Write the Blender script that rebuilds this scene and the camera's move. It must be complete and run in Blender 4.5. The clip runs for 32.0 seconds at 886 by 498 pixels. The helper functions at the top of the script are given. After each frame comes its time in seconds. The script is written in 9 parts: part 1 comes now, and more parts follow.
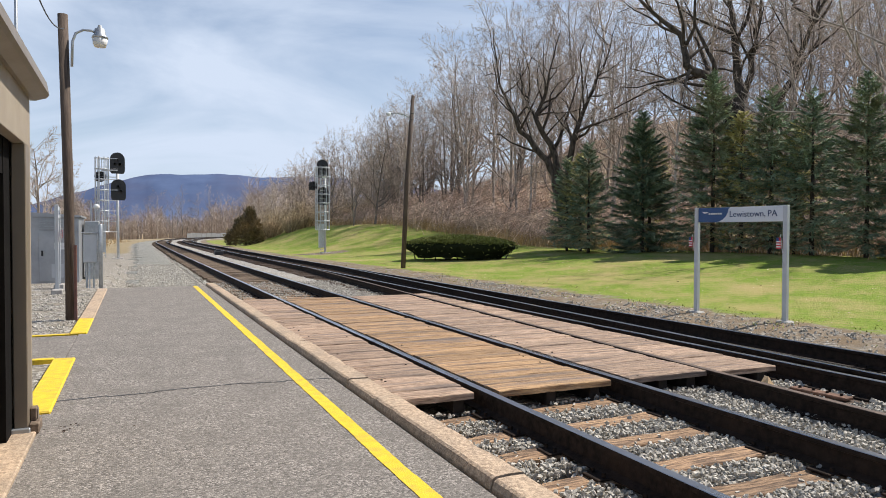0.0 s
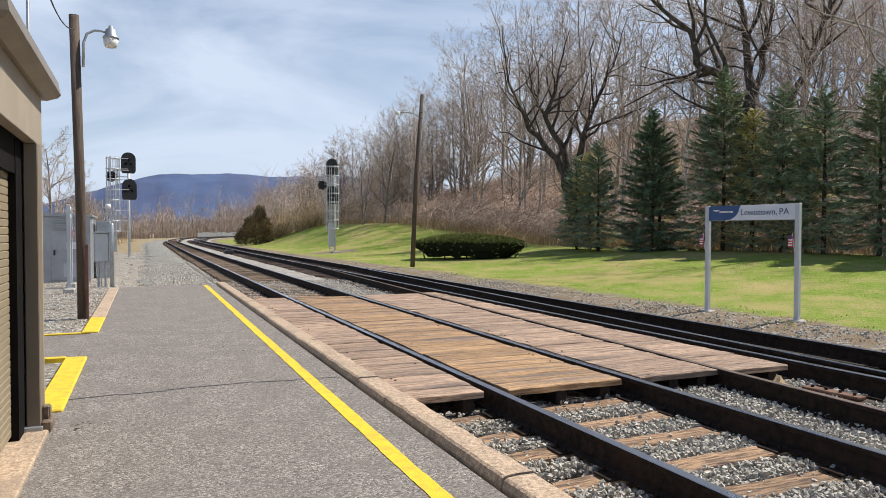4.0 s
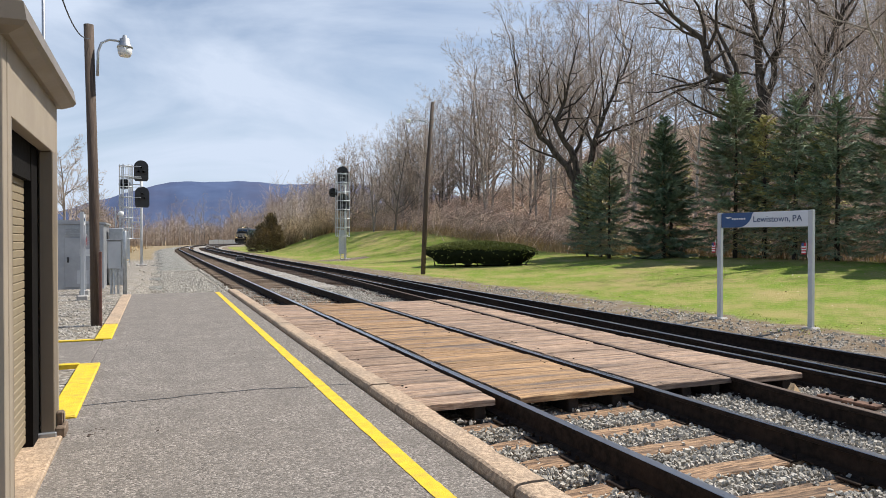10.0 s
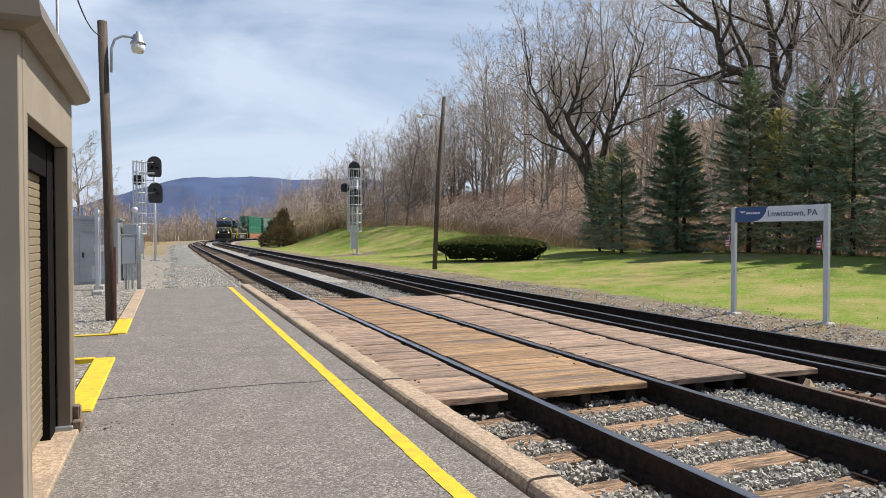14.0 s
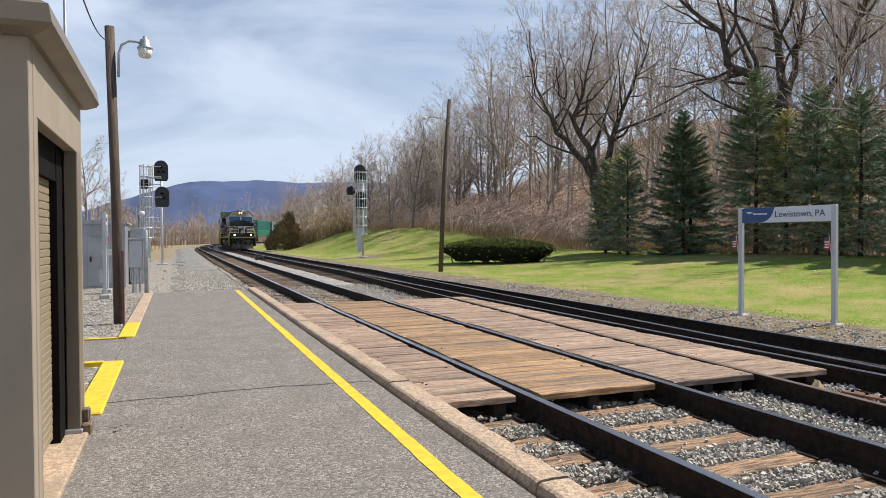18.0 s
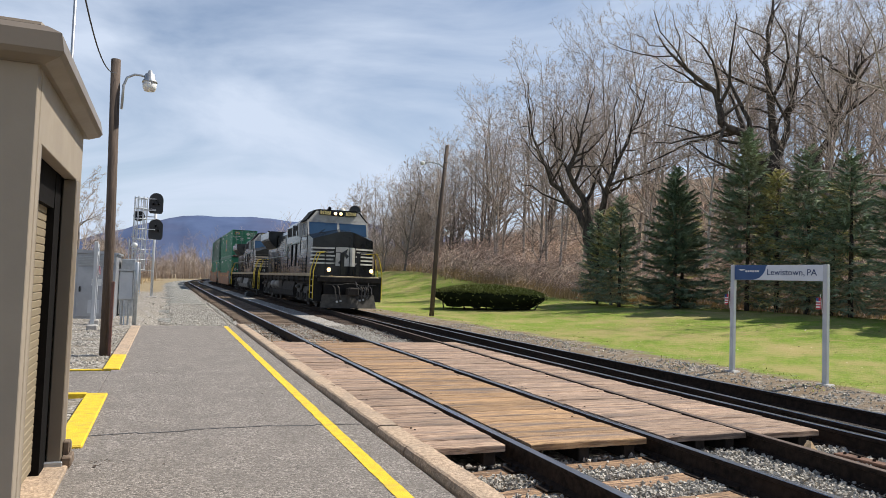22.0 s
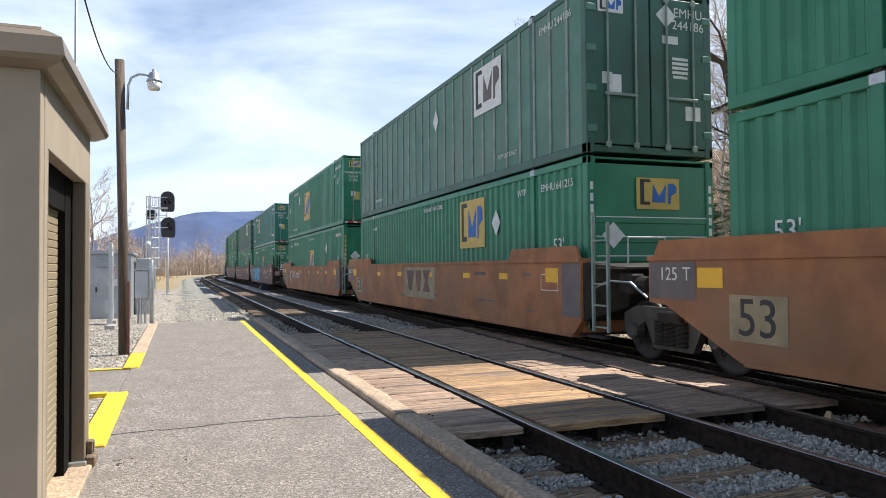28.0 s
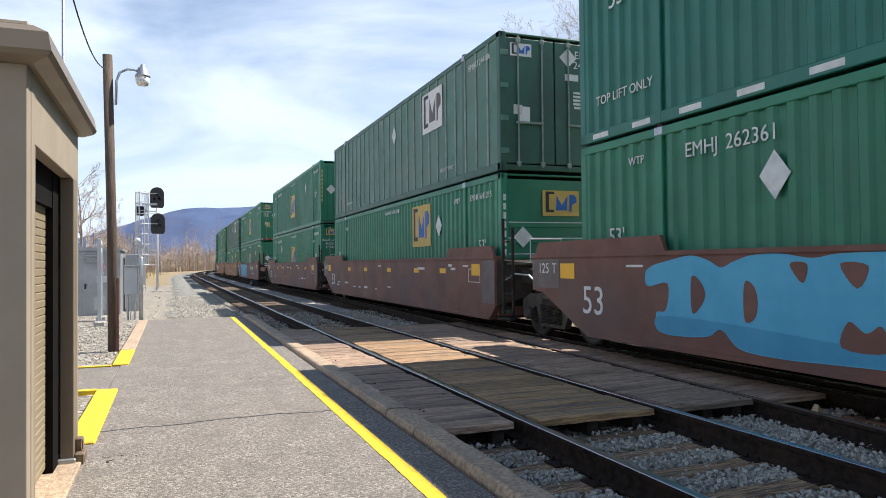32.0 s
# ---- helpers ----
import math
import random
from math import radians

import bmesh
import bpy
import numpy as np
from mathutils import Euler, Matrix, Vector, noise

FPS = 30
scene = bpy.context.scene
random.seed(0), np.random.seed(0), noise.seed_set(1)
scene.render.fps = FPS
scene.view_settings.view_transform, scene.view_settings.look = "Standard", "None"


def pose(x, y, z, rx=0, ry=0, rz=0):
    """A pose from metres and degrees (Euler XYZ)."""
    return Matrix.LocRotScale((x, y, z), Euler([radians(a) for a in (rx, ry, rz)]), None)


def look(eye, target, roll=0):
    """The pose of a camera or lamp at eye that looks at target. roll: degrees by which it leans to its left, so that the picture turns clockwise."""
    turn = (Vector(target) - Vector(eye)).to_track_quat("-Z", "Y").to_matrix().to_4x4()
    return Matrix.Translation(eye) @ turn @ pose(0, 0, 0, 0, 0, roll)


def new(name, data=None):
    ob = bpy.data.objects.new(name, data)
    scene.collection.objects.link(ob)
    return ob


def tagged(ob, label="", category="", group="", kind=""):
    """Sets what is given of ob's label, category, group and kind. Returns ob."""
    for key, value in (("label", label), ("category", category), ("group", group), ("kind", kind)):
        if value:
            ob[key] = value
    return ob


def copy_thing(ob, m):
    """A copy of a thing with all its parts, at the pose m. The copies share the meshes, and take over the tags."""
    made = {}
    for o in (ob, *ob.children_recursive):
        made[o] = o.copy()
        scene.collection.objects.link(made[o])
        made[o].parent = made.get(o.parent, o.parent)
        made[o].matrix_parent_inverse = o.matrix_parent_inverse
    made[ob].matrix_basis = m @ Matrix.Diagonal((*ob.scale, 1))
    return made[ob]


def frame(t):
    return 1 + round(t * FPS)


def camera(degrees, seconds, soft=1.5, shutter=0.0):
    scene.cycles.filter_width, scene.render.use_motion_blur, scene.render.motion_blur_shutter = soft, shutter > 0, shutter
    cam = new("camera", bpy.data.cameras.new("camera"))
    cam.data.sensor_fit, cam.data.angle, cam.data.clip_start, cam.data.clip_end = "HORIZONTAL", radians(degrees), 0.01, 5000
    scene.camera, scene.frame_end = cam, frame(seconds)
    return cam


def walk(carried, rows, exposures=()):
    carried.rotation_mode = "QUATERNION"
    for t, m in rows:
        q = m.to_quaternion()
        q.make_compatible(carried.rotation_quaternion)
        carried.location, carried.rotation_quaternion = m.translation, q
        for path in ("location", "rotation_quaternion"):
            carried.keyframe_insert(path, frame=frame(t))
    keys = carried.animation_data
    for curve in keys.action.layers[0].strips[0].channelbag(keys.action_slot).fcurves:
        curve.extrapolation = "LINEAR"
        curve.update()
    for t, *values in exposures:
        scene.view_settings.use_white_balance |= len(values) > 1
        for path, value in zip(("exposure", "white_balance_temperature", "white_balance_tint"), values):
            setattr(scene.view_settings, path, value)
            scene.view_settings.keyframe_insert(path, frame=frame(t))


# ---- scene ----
# ---- camera ----
EYE = (0.0, 0.0, 1.45)
CLIP = 32.0
cam = camera(64.6, CLIP, soft=0.5)
# seconds, turn to the right of the track's line, tilt up, roll, sway of the eye
PATH = [
    (0, 23.85, -1.24, 0.12, 0.024, -0.021, 0.007), (0.5, 23.85, -1.27, -0.20, 0.026, -0.018, 0.007), (1, 23.75, -1.64, -0.46, 0.027, -0.017, 0.007),
    (1.5, 23.62, -1.62, -0.28, 0.026, -0.018, 0.007), (2, 23.47, -1.56, -0.10, 0.025, -0.017, 0.006), (2.5, 23.38, -1.64, -0.15, 0.024, -0.015, 0.005),
    (3, 23.23, -1.60, -0.19, 0.024, -0.014, 0.005), (3.5, 23.18, -1.47, -0.04, 0.025, -0.013, 0.005), (5.5, 23.00, -0.90, 0.01, 0.022, -0.004, 0.008),
    (6, 22.96, -0.78, -0.08, 0.022, 0.001, 0.008), (6.5, 23.34, -0.63, 0.03, 0.022, 0.005, 0.008), (7, 23.48, -0.55, 0.19, 0.020, 0.006, 0.007),
    (7.5, 23.37, -0.54, 0.26, 0.018, 0.002, 0.005), (8, 23.02, -0.60, 0.09, 0.016, -0.004, 0.004), (8.5, 22.85, -0.55, 0.23, 0.016, -0.008, 0.004),
    (9, 22.67, -0.55, -0.04, 0.017, -0.009, 0.005), (9.5, 22.52, -0.68, 0.14, 0.017, -0.009, 0.004), (10, 22.25, -0.74, -0.00, 0.016, -0.009, 0.003),
    (10.5, 22.00, -0.81, -0.14, 0.015, -0.008, 0.002), (11, 21.90, -0.82, -0.05, 0.014, -0.006, 0.002), (11.5, 21.79, -0.76, -0.02, 0.014, -0.005, 0.003),
    (12, 21.66, -0.71, 0.05, 0.014, -0.004, 0.004), (12.5, 21.57, -0.80, 0.07, 0.014, -0.002, 0.004), (13, 21.45, -1.02, 0.05, 0.013, -0.001, 0.003),
    (13.5, 21.39, -1.16, 0.05, 0.013, -0.000, 0.003), (14, 21.31, -1.15, -0.09, 0.011, 0.000, 0.002), (14.5, 21.06, -1.19, -0.02, 0.010, -0.000, 0.002),
    (16.5, 20.56, -1.29, -0.32, 0.004, -0.010, -0.001), (17, 20.52, -1.19, -0.28, 0.003, -0.009, -0.000), (17.5, 20.56, -1.03, -0.01, 0.001, -0.007, -0.000),
    (18, 20.84, -0.94, -0.37, -0.002, -0.002, -0.001), (18.5, 20.84, -0.80, -0.23, -0.006, 0.004, -0.003), (19, 21.05, -0.68, -0.51, -0.010, 0.012, -0.004),
    (19.5, 21.59, -0.44, -0.31, -0.014, 0.016, -0.006), (20, 22.07, -0.13, -0.72, -0.019, 0.016, -0.008), (20.5, 21.81, 0.02, -0.02, -0.024, 0.014, -0.010),
    (21, 21.57, 0.31, 1.22, -0.029, 0.014, -0.010), (21.5, 21.60, 1.59, 1.17, -0.031, 0.016, -0.010), (22, 21.45, 2.71, 2.01, -0.033, 0.017, -0.009),
    (22.5, 21.15, 2.80, 1.94, -0.033, 0.018, -0.008), (23, 21.25, 3.05, 1.67, -0.034, 0.017, -0.008), (23.5, 21.30, 3.12, 1.50, -0.034, 0.012, -0.008),
    (24, 21.25, 2.98, 0.87, -0.032, 0.004, -0.008), (24.5, 21.18, 2.46, -0.06, -0.030, -0.002, -0.007), (25, 21.07, 2.41, -0.49, -0.028, -0.008, -0.005),
    (25.5, 20.55, 2.57, -0.84, -0.027, -0.013, -0.003), (27.5, 20.25, 1.88, -0.79, -0.015, 0.013, -0.002), (28, 20.48, 1.51, -0.46, -0.015, 0.013, -0.002),
    (28.5, 20.75, 1.48, -0.65, -0.016, 0.010, -0.003), (29, 20.62, 1.40, -0.65, -0.015, 0.007, -0.002), (29.5, 20.77, 1.53, -0.30, -0.014, 0.007, -0.001),
    (30, 20.84, 1.56, -0.38, -0.013, 0.009, -0.001), (30.5, 21.18, 1.56, -0.45, -0.012, 0.010, -0.001), (31, 21.22, 1.51, -0.64, -0.011, 0.009, -0.001),
    (31.5, 21.25, 1.38, -0.56, -0.010, 0.008, -0.002), (32, 21.20, 1.15, -0.61, -0.010, 0.007, -0.003),
]


def eye_pose(yaw, tilt, roll, dx, dy, dz):
    return pose(EYE[0] + dx, EYE[1] + dy, EYE[2] + dz, 90 + tilt, 0, -yaw) @ pose(0, 0, 0, 0, 0, roll)


walk(cam, [(row[0], eye_pose(*row[1:])) for row in PATH],
     exposures=[(0, 0.0), (20, 0.0), (21.5, -0.05), (23, 0.0), (24, 0.0), (24.5, 0.10), (25, 0.24), (25.5, 0.34), (27.5, 0.54), (28.5, 0.50), (30, 0.47), (32, 0.47)])

# ---- light ----
SUN_EL, SUN_AZ = 53.0, 88.0      # degrees; azimuth clockwise from the track's line (+y)
world = bpy.data.worlds.new("sky")
scene.world = world
world.use_nodes = True
wn, wl = world.node_tree.nodes, world.node_tree.links
wn.clear()
w_out = wn.new("ShaderNodeOutputWorld")
w_bg = wn.new("ShaderNodeBackground")
w_sky = wn.new("ShaderNodeTexSky")
w_sky.sky_type = "NISHITA"
w_sky.sun_disc = False
w_sky.sun_elevation, w_sky.sun_rotation = radians(SUN_EL), radians(SUN_AZ)
w_sky.air_density, w_sky.dust_density, w_sky.ozone_density = 1.0, 0.25, 3.2
w_tc = wn.new("ShaderNodeTexCoord")
w_map = wn.new("ShaderNodeMapping")
w_map.inputs["Scale"].default_value = (1.2, 1.0, 3.4)
w_map.inputs["Rotation"].default_value = (0.12, 0.1, 0.4)
w_noise = wn.new("ShaderNodeTexNoise")
w_noise.inputs["Scale"].default_value, w_noise.inputs["Detail"].default_value = 1.7, 9
w_noise.inputs["Roughness"].default_value, w_noise.inputs["Distortion"].default_value = 0.54, 0.6
w_ramp = wn.new("ShaderNodeValToRGB")
w_ramp.color_ramp.elements[0].position, w_ramp.color_ramp.elements[1].position = 0.37, 0.64
w_ramp.color_ramp.elements[0].color, w_ramp.color_ramp.elements[1].color = (0.22, 0.22, 0.22, 1), (0.96, 0.98, 0.98, 1)
w_mix = wn.new("ShaderNodeMix")
w_mix.data_type = "RGBA"
w_mix.inputs["B"].default_value = (6.55, 7.5, 9.1, 1)
wl.new(w_tc.outputs["Generated"], w_map.inputs["Vector"])
wl.new(w_map.outputs[0], w_noise.inputs["Vector"])
wl.new(w_noise.outputs[0], w_ramp.inputs[0])
# the thin cloud lies low in the sky and clears overhead
w_sep = wn.new("ShaderNodeSeparateXYZ")
w_clear = wn.new("ShaderNodeMapRange")
w_clear.inputs[1].default_value, w_clear.inputs[2].default_value = 0.42, 0.75
w_clear.inputs[3].default_value, w_clear.inputs[4].default_value = 1.0, 0.0
w_mul = wn.new("ShaderNodeMath")
w_mul.operation = "MULTIPLY"
wl.new(w_tc.outputs["Generated"], w_sep.inputs[0])
wl.new(w_sep.outputs["Z"], w_clear.inputs[0])
wl.new(w_ramp.outputs[0], w_mul.inputs[0])
wl.new(w_clear.outputs[0], w_mul.inputs[1])
wl.new(w_mul.outputs[0], w_mix.inputs["Factor"])
wl.new(w_sky.outputs[0], w_mix.inputs["A"])
wl.new(w_mix.outputs["Result"], w_bg.inputs[0])
w_bg.inputs[1].default_value = 0.104
wl.new(w_bg.outputs[0], w_out.inputs[0])

sun_data = bpy.data.lights.new("sun", "SUN")
sun_data.energy, sun_data.angle, sun_data.color = 5.9, radians(0.53), (1.0, 0.942, 0.86)
sun = new("sun", sun_data)
_ca, _ce = radians(SUN_AZ), radians(SUN_EL)
SUN_WAY = Vector((math.sin(_ca) * math.cos(_ce), math.cos(_ca) * math.cos(_ce), math.sin(_ce)))
sun.matrix_world = look(SUN_WAY * 100, (0, 0, 0))

# ---- building blocks ----
class Geo:
    """Collects points and faces of one mesh."""

    def __init__(self):
        self.v, self.f = [], []

    def add(self, pts, faces):
        n = len(self.v)
        self.v.extend([tuple(p) for p in pts])
        self.f.extend([tuple(i + n for i in q) for q in faces])
        return self

    def box(self, x0, y0, z0, x1, y1, z1, c=0.0, m=None):
        """A box between two corners, its edges chamfered by c, moved by the pose m."""
        if c <= 0:
            pts = [(x, y, z) for z in (z0, z1) for y in (y0, y1) for x in (x0, x1)]
            faces = [(0, 2, 3, 1), (4, 5, 7, 6), (0, 1, 5, 4), (2, 6, 7, 3), (0, 4, 6, 2), (1, 3, 7, 5)]
        else:
            pts, faces = [], []
            mid = ((x0 + x1) / 2, (y0 + y1) / 2, (z0 + z1) / 2)
            h = (abs(x1 - x0) / 2, abs(y1 - y0) / 2, abs(z1 - z0) / 2)
            c = min(c, 0.9 * min(h))
            idx = {}
            for sx in (-1, 1):
                for sy in (-1, 1):
                    for sz in (-1, 1):
                        s = (sx, sy, sz)
                        for a in range(3):
                            idx[s, a] = len(pts)
                            pts.append([mid[k] + s[k] * (h[k] - (0 if k == a else c)) for k in range(3)])
                        faces.append((idx[s, 0], idx[s, 1], idx[s, 2]) if sx * sy * sz > 0 else (idx[s, 0], idx[s, 2], idx[s, 1]))
            for a in range(3):
                b, d = (a + 1) % 3, (a + 2) % 3
                for sg in (-1, 1):
                    ring = []
                    for p, q in ((-1, -1), (1, -1), (1, 1), (-1, 1)):
                        s = [0, 0, 0]
                        s[a], s[b], s[d] = sg, p, q
                        ring.append(idx[tuple(s), a])
                    faces.append(tuple(ring if sg > 0 else ring[::-1]))
                for p, q in ((-1, -1), (1, -1), (1, 1), (-1, 1)):
                    s0, s1 = [0, 0, 0], [0, 0, 0]
                    s0[a], s1[a] = -1, 1
                    s0[b] = s1[b] = p
                    s0[d] = s1[d] = q
                    s0, s1 = tuple(s0), tuple(s1)
                    quad = (idx[s0, b], idx[s1, b], idx[s1, d], idx[s0, d])
                    faces.append(quad if p * q > 0 else quad[::-1])
        if m is not None:
            pts = [m @ Vector(p) for p in pts]
        return self.add(pts, faces)

    def tube(self, line, radii, n=8, caps=True):
        """A round bar along a line of points."""
        line = [Vector(p) for p in line]
        if not hasattr(radii, "__len__"):
            radii = [radii] * len(line)
        start = len(self.v)
        side = None
        for i, p in enumerate(line):
            d = (line[min(i + 1, len(line) - 1)] - line[max(i - 1, 0)])
            d = d.normalized() if d.length > 1e-9 else Vector((0, 0, 1))
            if side is None:
                side = d.cross(Vector((0, 0, 1)) if abs(d.z) < 0.9 else Vector((1, 0, 0))).normalized()
            side = (side - d * side.dot(d)).normalized()
            up = d.cross(side)
            for k in range(n):
                a = 2 * math.pi * k / n
                self.v.append(tuple(p + (side * math.cos(a) + up * math.sin(a)) * radii[i]))
        for i in range(len(line) - 1):
            for k in range(n):
                a, b = start + i * n + k, start + i * n + (k + 1) % n
                self.f.append((a, b, b + n, a + n))
        if caps:
            self.f.append(tuple(start + k for k in range(n))[::-1])
            e = start + (len(line) - 1) * n
            self.f.append(tuple(e + k for k in range(n)))
        return self

    def spike(self, line, radii, n=3, caps=False):
        """A three-sided shoot that ends in a point."""
        line = [Vector(p) for p in line]
        d = (line[-1] - line[0]).normalized()
        side = d.cross(Vector((0.3, 0.2, 1)) if abs(d.z) < 0.9 else Vector((1, 0, 0))).normalized()
        up = d.cross(side)
        a0 = len(self.v)
        for p, r in zip(line[:-1], radii):
            self.v += [tuple(p + side * r), tuple(p + (up * 0.866 - side * 0.5) * r), tuple(p - (up * 0.866 + side * 0.5) * r)]
        self.v.append(tuple(line[-1]))
        m = len(line) - 1
        for i in range(m - 1):
            b = a0 + 3 * i
            self.f += [(b + k, b + (k + 1) % 3, b + 3 + (k + 1) % 3, b + 3 + k) for k in range(3)]
        b, tip = a0 + 3 * (m - 1), a0 + 3 * m
        self.f += [(b + k, b + (k + 1) % 3, tip) for k in range(3)]
        return self

    def prism(self, prof, a0, a1, axis="x", m=None):
        """A closed outline (two numbers a point) drawn out along an axis."""
        place = {"x": lambda p, a: (a, p[0], p[1]), "y": lambda p, a: (p[0], a, p[1]), "z": lambda p, a: (p[0], p[1], a)}[axis]
        n = len(prof)
        pts = [place(p, a0) for p in prof] + [place(p, a1) for p in prof]
        if m is not None:
            pts = [m @ Vector(p) for p in pts]
        faces = [tuple(range(n))[::-1], tuple(range(n, 2 * n))] + [(i, (i + 1) % n, n + (i + 1) % n, n + i) for i in range(n)]
        return self.add(pts, faces)

    def lathe(self, prof, c=(0, 0, 0), axis="z", n=20):
        """Turns an outline of (radius, height) about an axis through c."""
        start, k = len(self.v), len(prof)
        for i in range(n):
            a = 2 * math.pi * i / n
            for r, h in prof:
                p = {"z": (r * math.cos(a), r * math.sin(a), h), "x": (h, r * math.cos(a), r * math.sin(a)), "y": (r * math.cos(a), h, r * math.sin(a))}[axis]
                self.v.append((c[0] + p[0], c[1] + p[1], c[2] + p[2]))
        for i in range(n):
            for j in range(k - 1):
                a, b = start + i * k + j, start + ((i + 1) % n) * k + j
                self.f.append((a, b, b + 1, a + 1))
        return self

    def mesh(self, name, mat, smooth=False, weld=True):
        me = bpy.data.meshes.new(name)
        me.from_pydata(self.v, [], self.f)
        me.update()
        if weld:
            bm = bmesh.new()
            bm.from_mesh(me)
            bmesh.ops.recalc_face_normals(bm, faces=bm.faces)
            bm.to_mesh(me)
            bm.free()
        for m in (mat if isinstance(mat, (list, tuple)) else [mat]):
            me.materials.append(m)
        if smooth:
            me.polygons.foreach_set("use_smooth", [True] * len(me.polygons))
        return me


def islands(geo):
    """The separate pieces of a Geo, each as a Geo of its own."""
    up = list(range(len(geo.v)))

    def root(i):
        while up[i] != i:
            up[i] = up[up[i]]
            i = up[i]
        return i
    for f in geo.f:
        a = root(f[0])
        for i in f[1:]:
            up[root(i)] = a
    out = {}
    for f in geo.f:
        g, seen = out.setdefault(root(f[0]), (Geo(), {}))
        q = []
        for i in f:
            if i not in seen:
                seen[i] = len(g.v)
                g.v.append(geo.v[i])
            q.append(seen[i])
        g.f.append(tuple(q))
    return [g for g, _ in out.values()]


def parts(name, geo, mat, parent, label=""):
    """Each separate piece of a Geo as a part of its own."""
    return [part(name, g, mat, parent, label) for g in islands(geo)]


def part(name, geo, mat, parent=None, label="", smooth=False, at=None):
    """One mesh object, under its thing or part where one is given."""
    me = geo if isinstance(geo, bpy.types.Mesh) else geo.mesh(name, mat, smooth)
    ob = new(name, me)
    if parent is not None:
        ob.parent = parent
    if at is not None:
        ob.matrix_basis = at
    if label:
        ob["label"] = label
    return ob


def thing(name, label, category, group="", kind="", at=None):
    ob = new(name)
    ob.empty_display_size = 0.2
    if at is not None:
        ob.matrix_basis = at
    return tagged(ob, label, category, group, kind)


def letters(text, size, mat, m, parent, name="lettering", depth=0.004, align="CENTER", wide=1.0, label=""):
    """Words in the built-in font, as a mesh; m turns the x-y plane of the text to its place."""
    cu = bpy.data.curves.new(name, "FONT")
    cu.body, cu.size, cu.extrude, cu.align_x, cu.align_y, cu.resolution_u = text, size, depth, align, "CENTER", 3
    tmp = bpy.data.objects.new(name, cu)
    me = bpy.data.meshes.new_from_object(tmp)
    bpy.data.objects.remove(tmp)
    bpy.data.curves.remove(cu)
    whole = Geo()
    whole.add([v.co for v in me.vertices], [tuple(p.vertices) for p in me.polygons])
    bpy.data.meshes.remove(me)
    # letters that stand close together make a word
    signs = []
    for g in islands(whole):
        xs, ys = [p[0] for p in g.v], [p[1] for p in g.v]
        signs.append((-round((min(ys) + max(ys)) / 2 / (size * 0.9)), min(xs), max(xs), g))
    words, row, edge = [], None, 0.0
    for line, lo, hi, g in sorted(signs, key=lambda q: q[:3]):
        if line != row or lo - edge > 0.21 * size:
            words.append(Geo())
            edge = hi
        words[-1].add(g.v, g.f)
        row, edge = line, max(edge, hi)
    turn = m @ Matrix.Diagonal((wide, 1, 1, 1))
    for w in words:
        w.v = [tuple(turn @ Vector(p)) for p in w.v]
        part(name, w, mat, parent, label)


def smoothstep(a, b, x):
    t = min(1.0, max(0.0, (x - a) / (b - a)))
    return t * t * (3 - 2 * t)


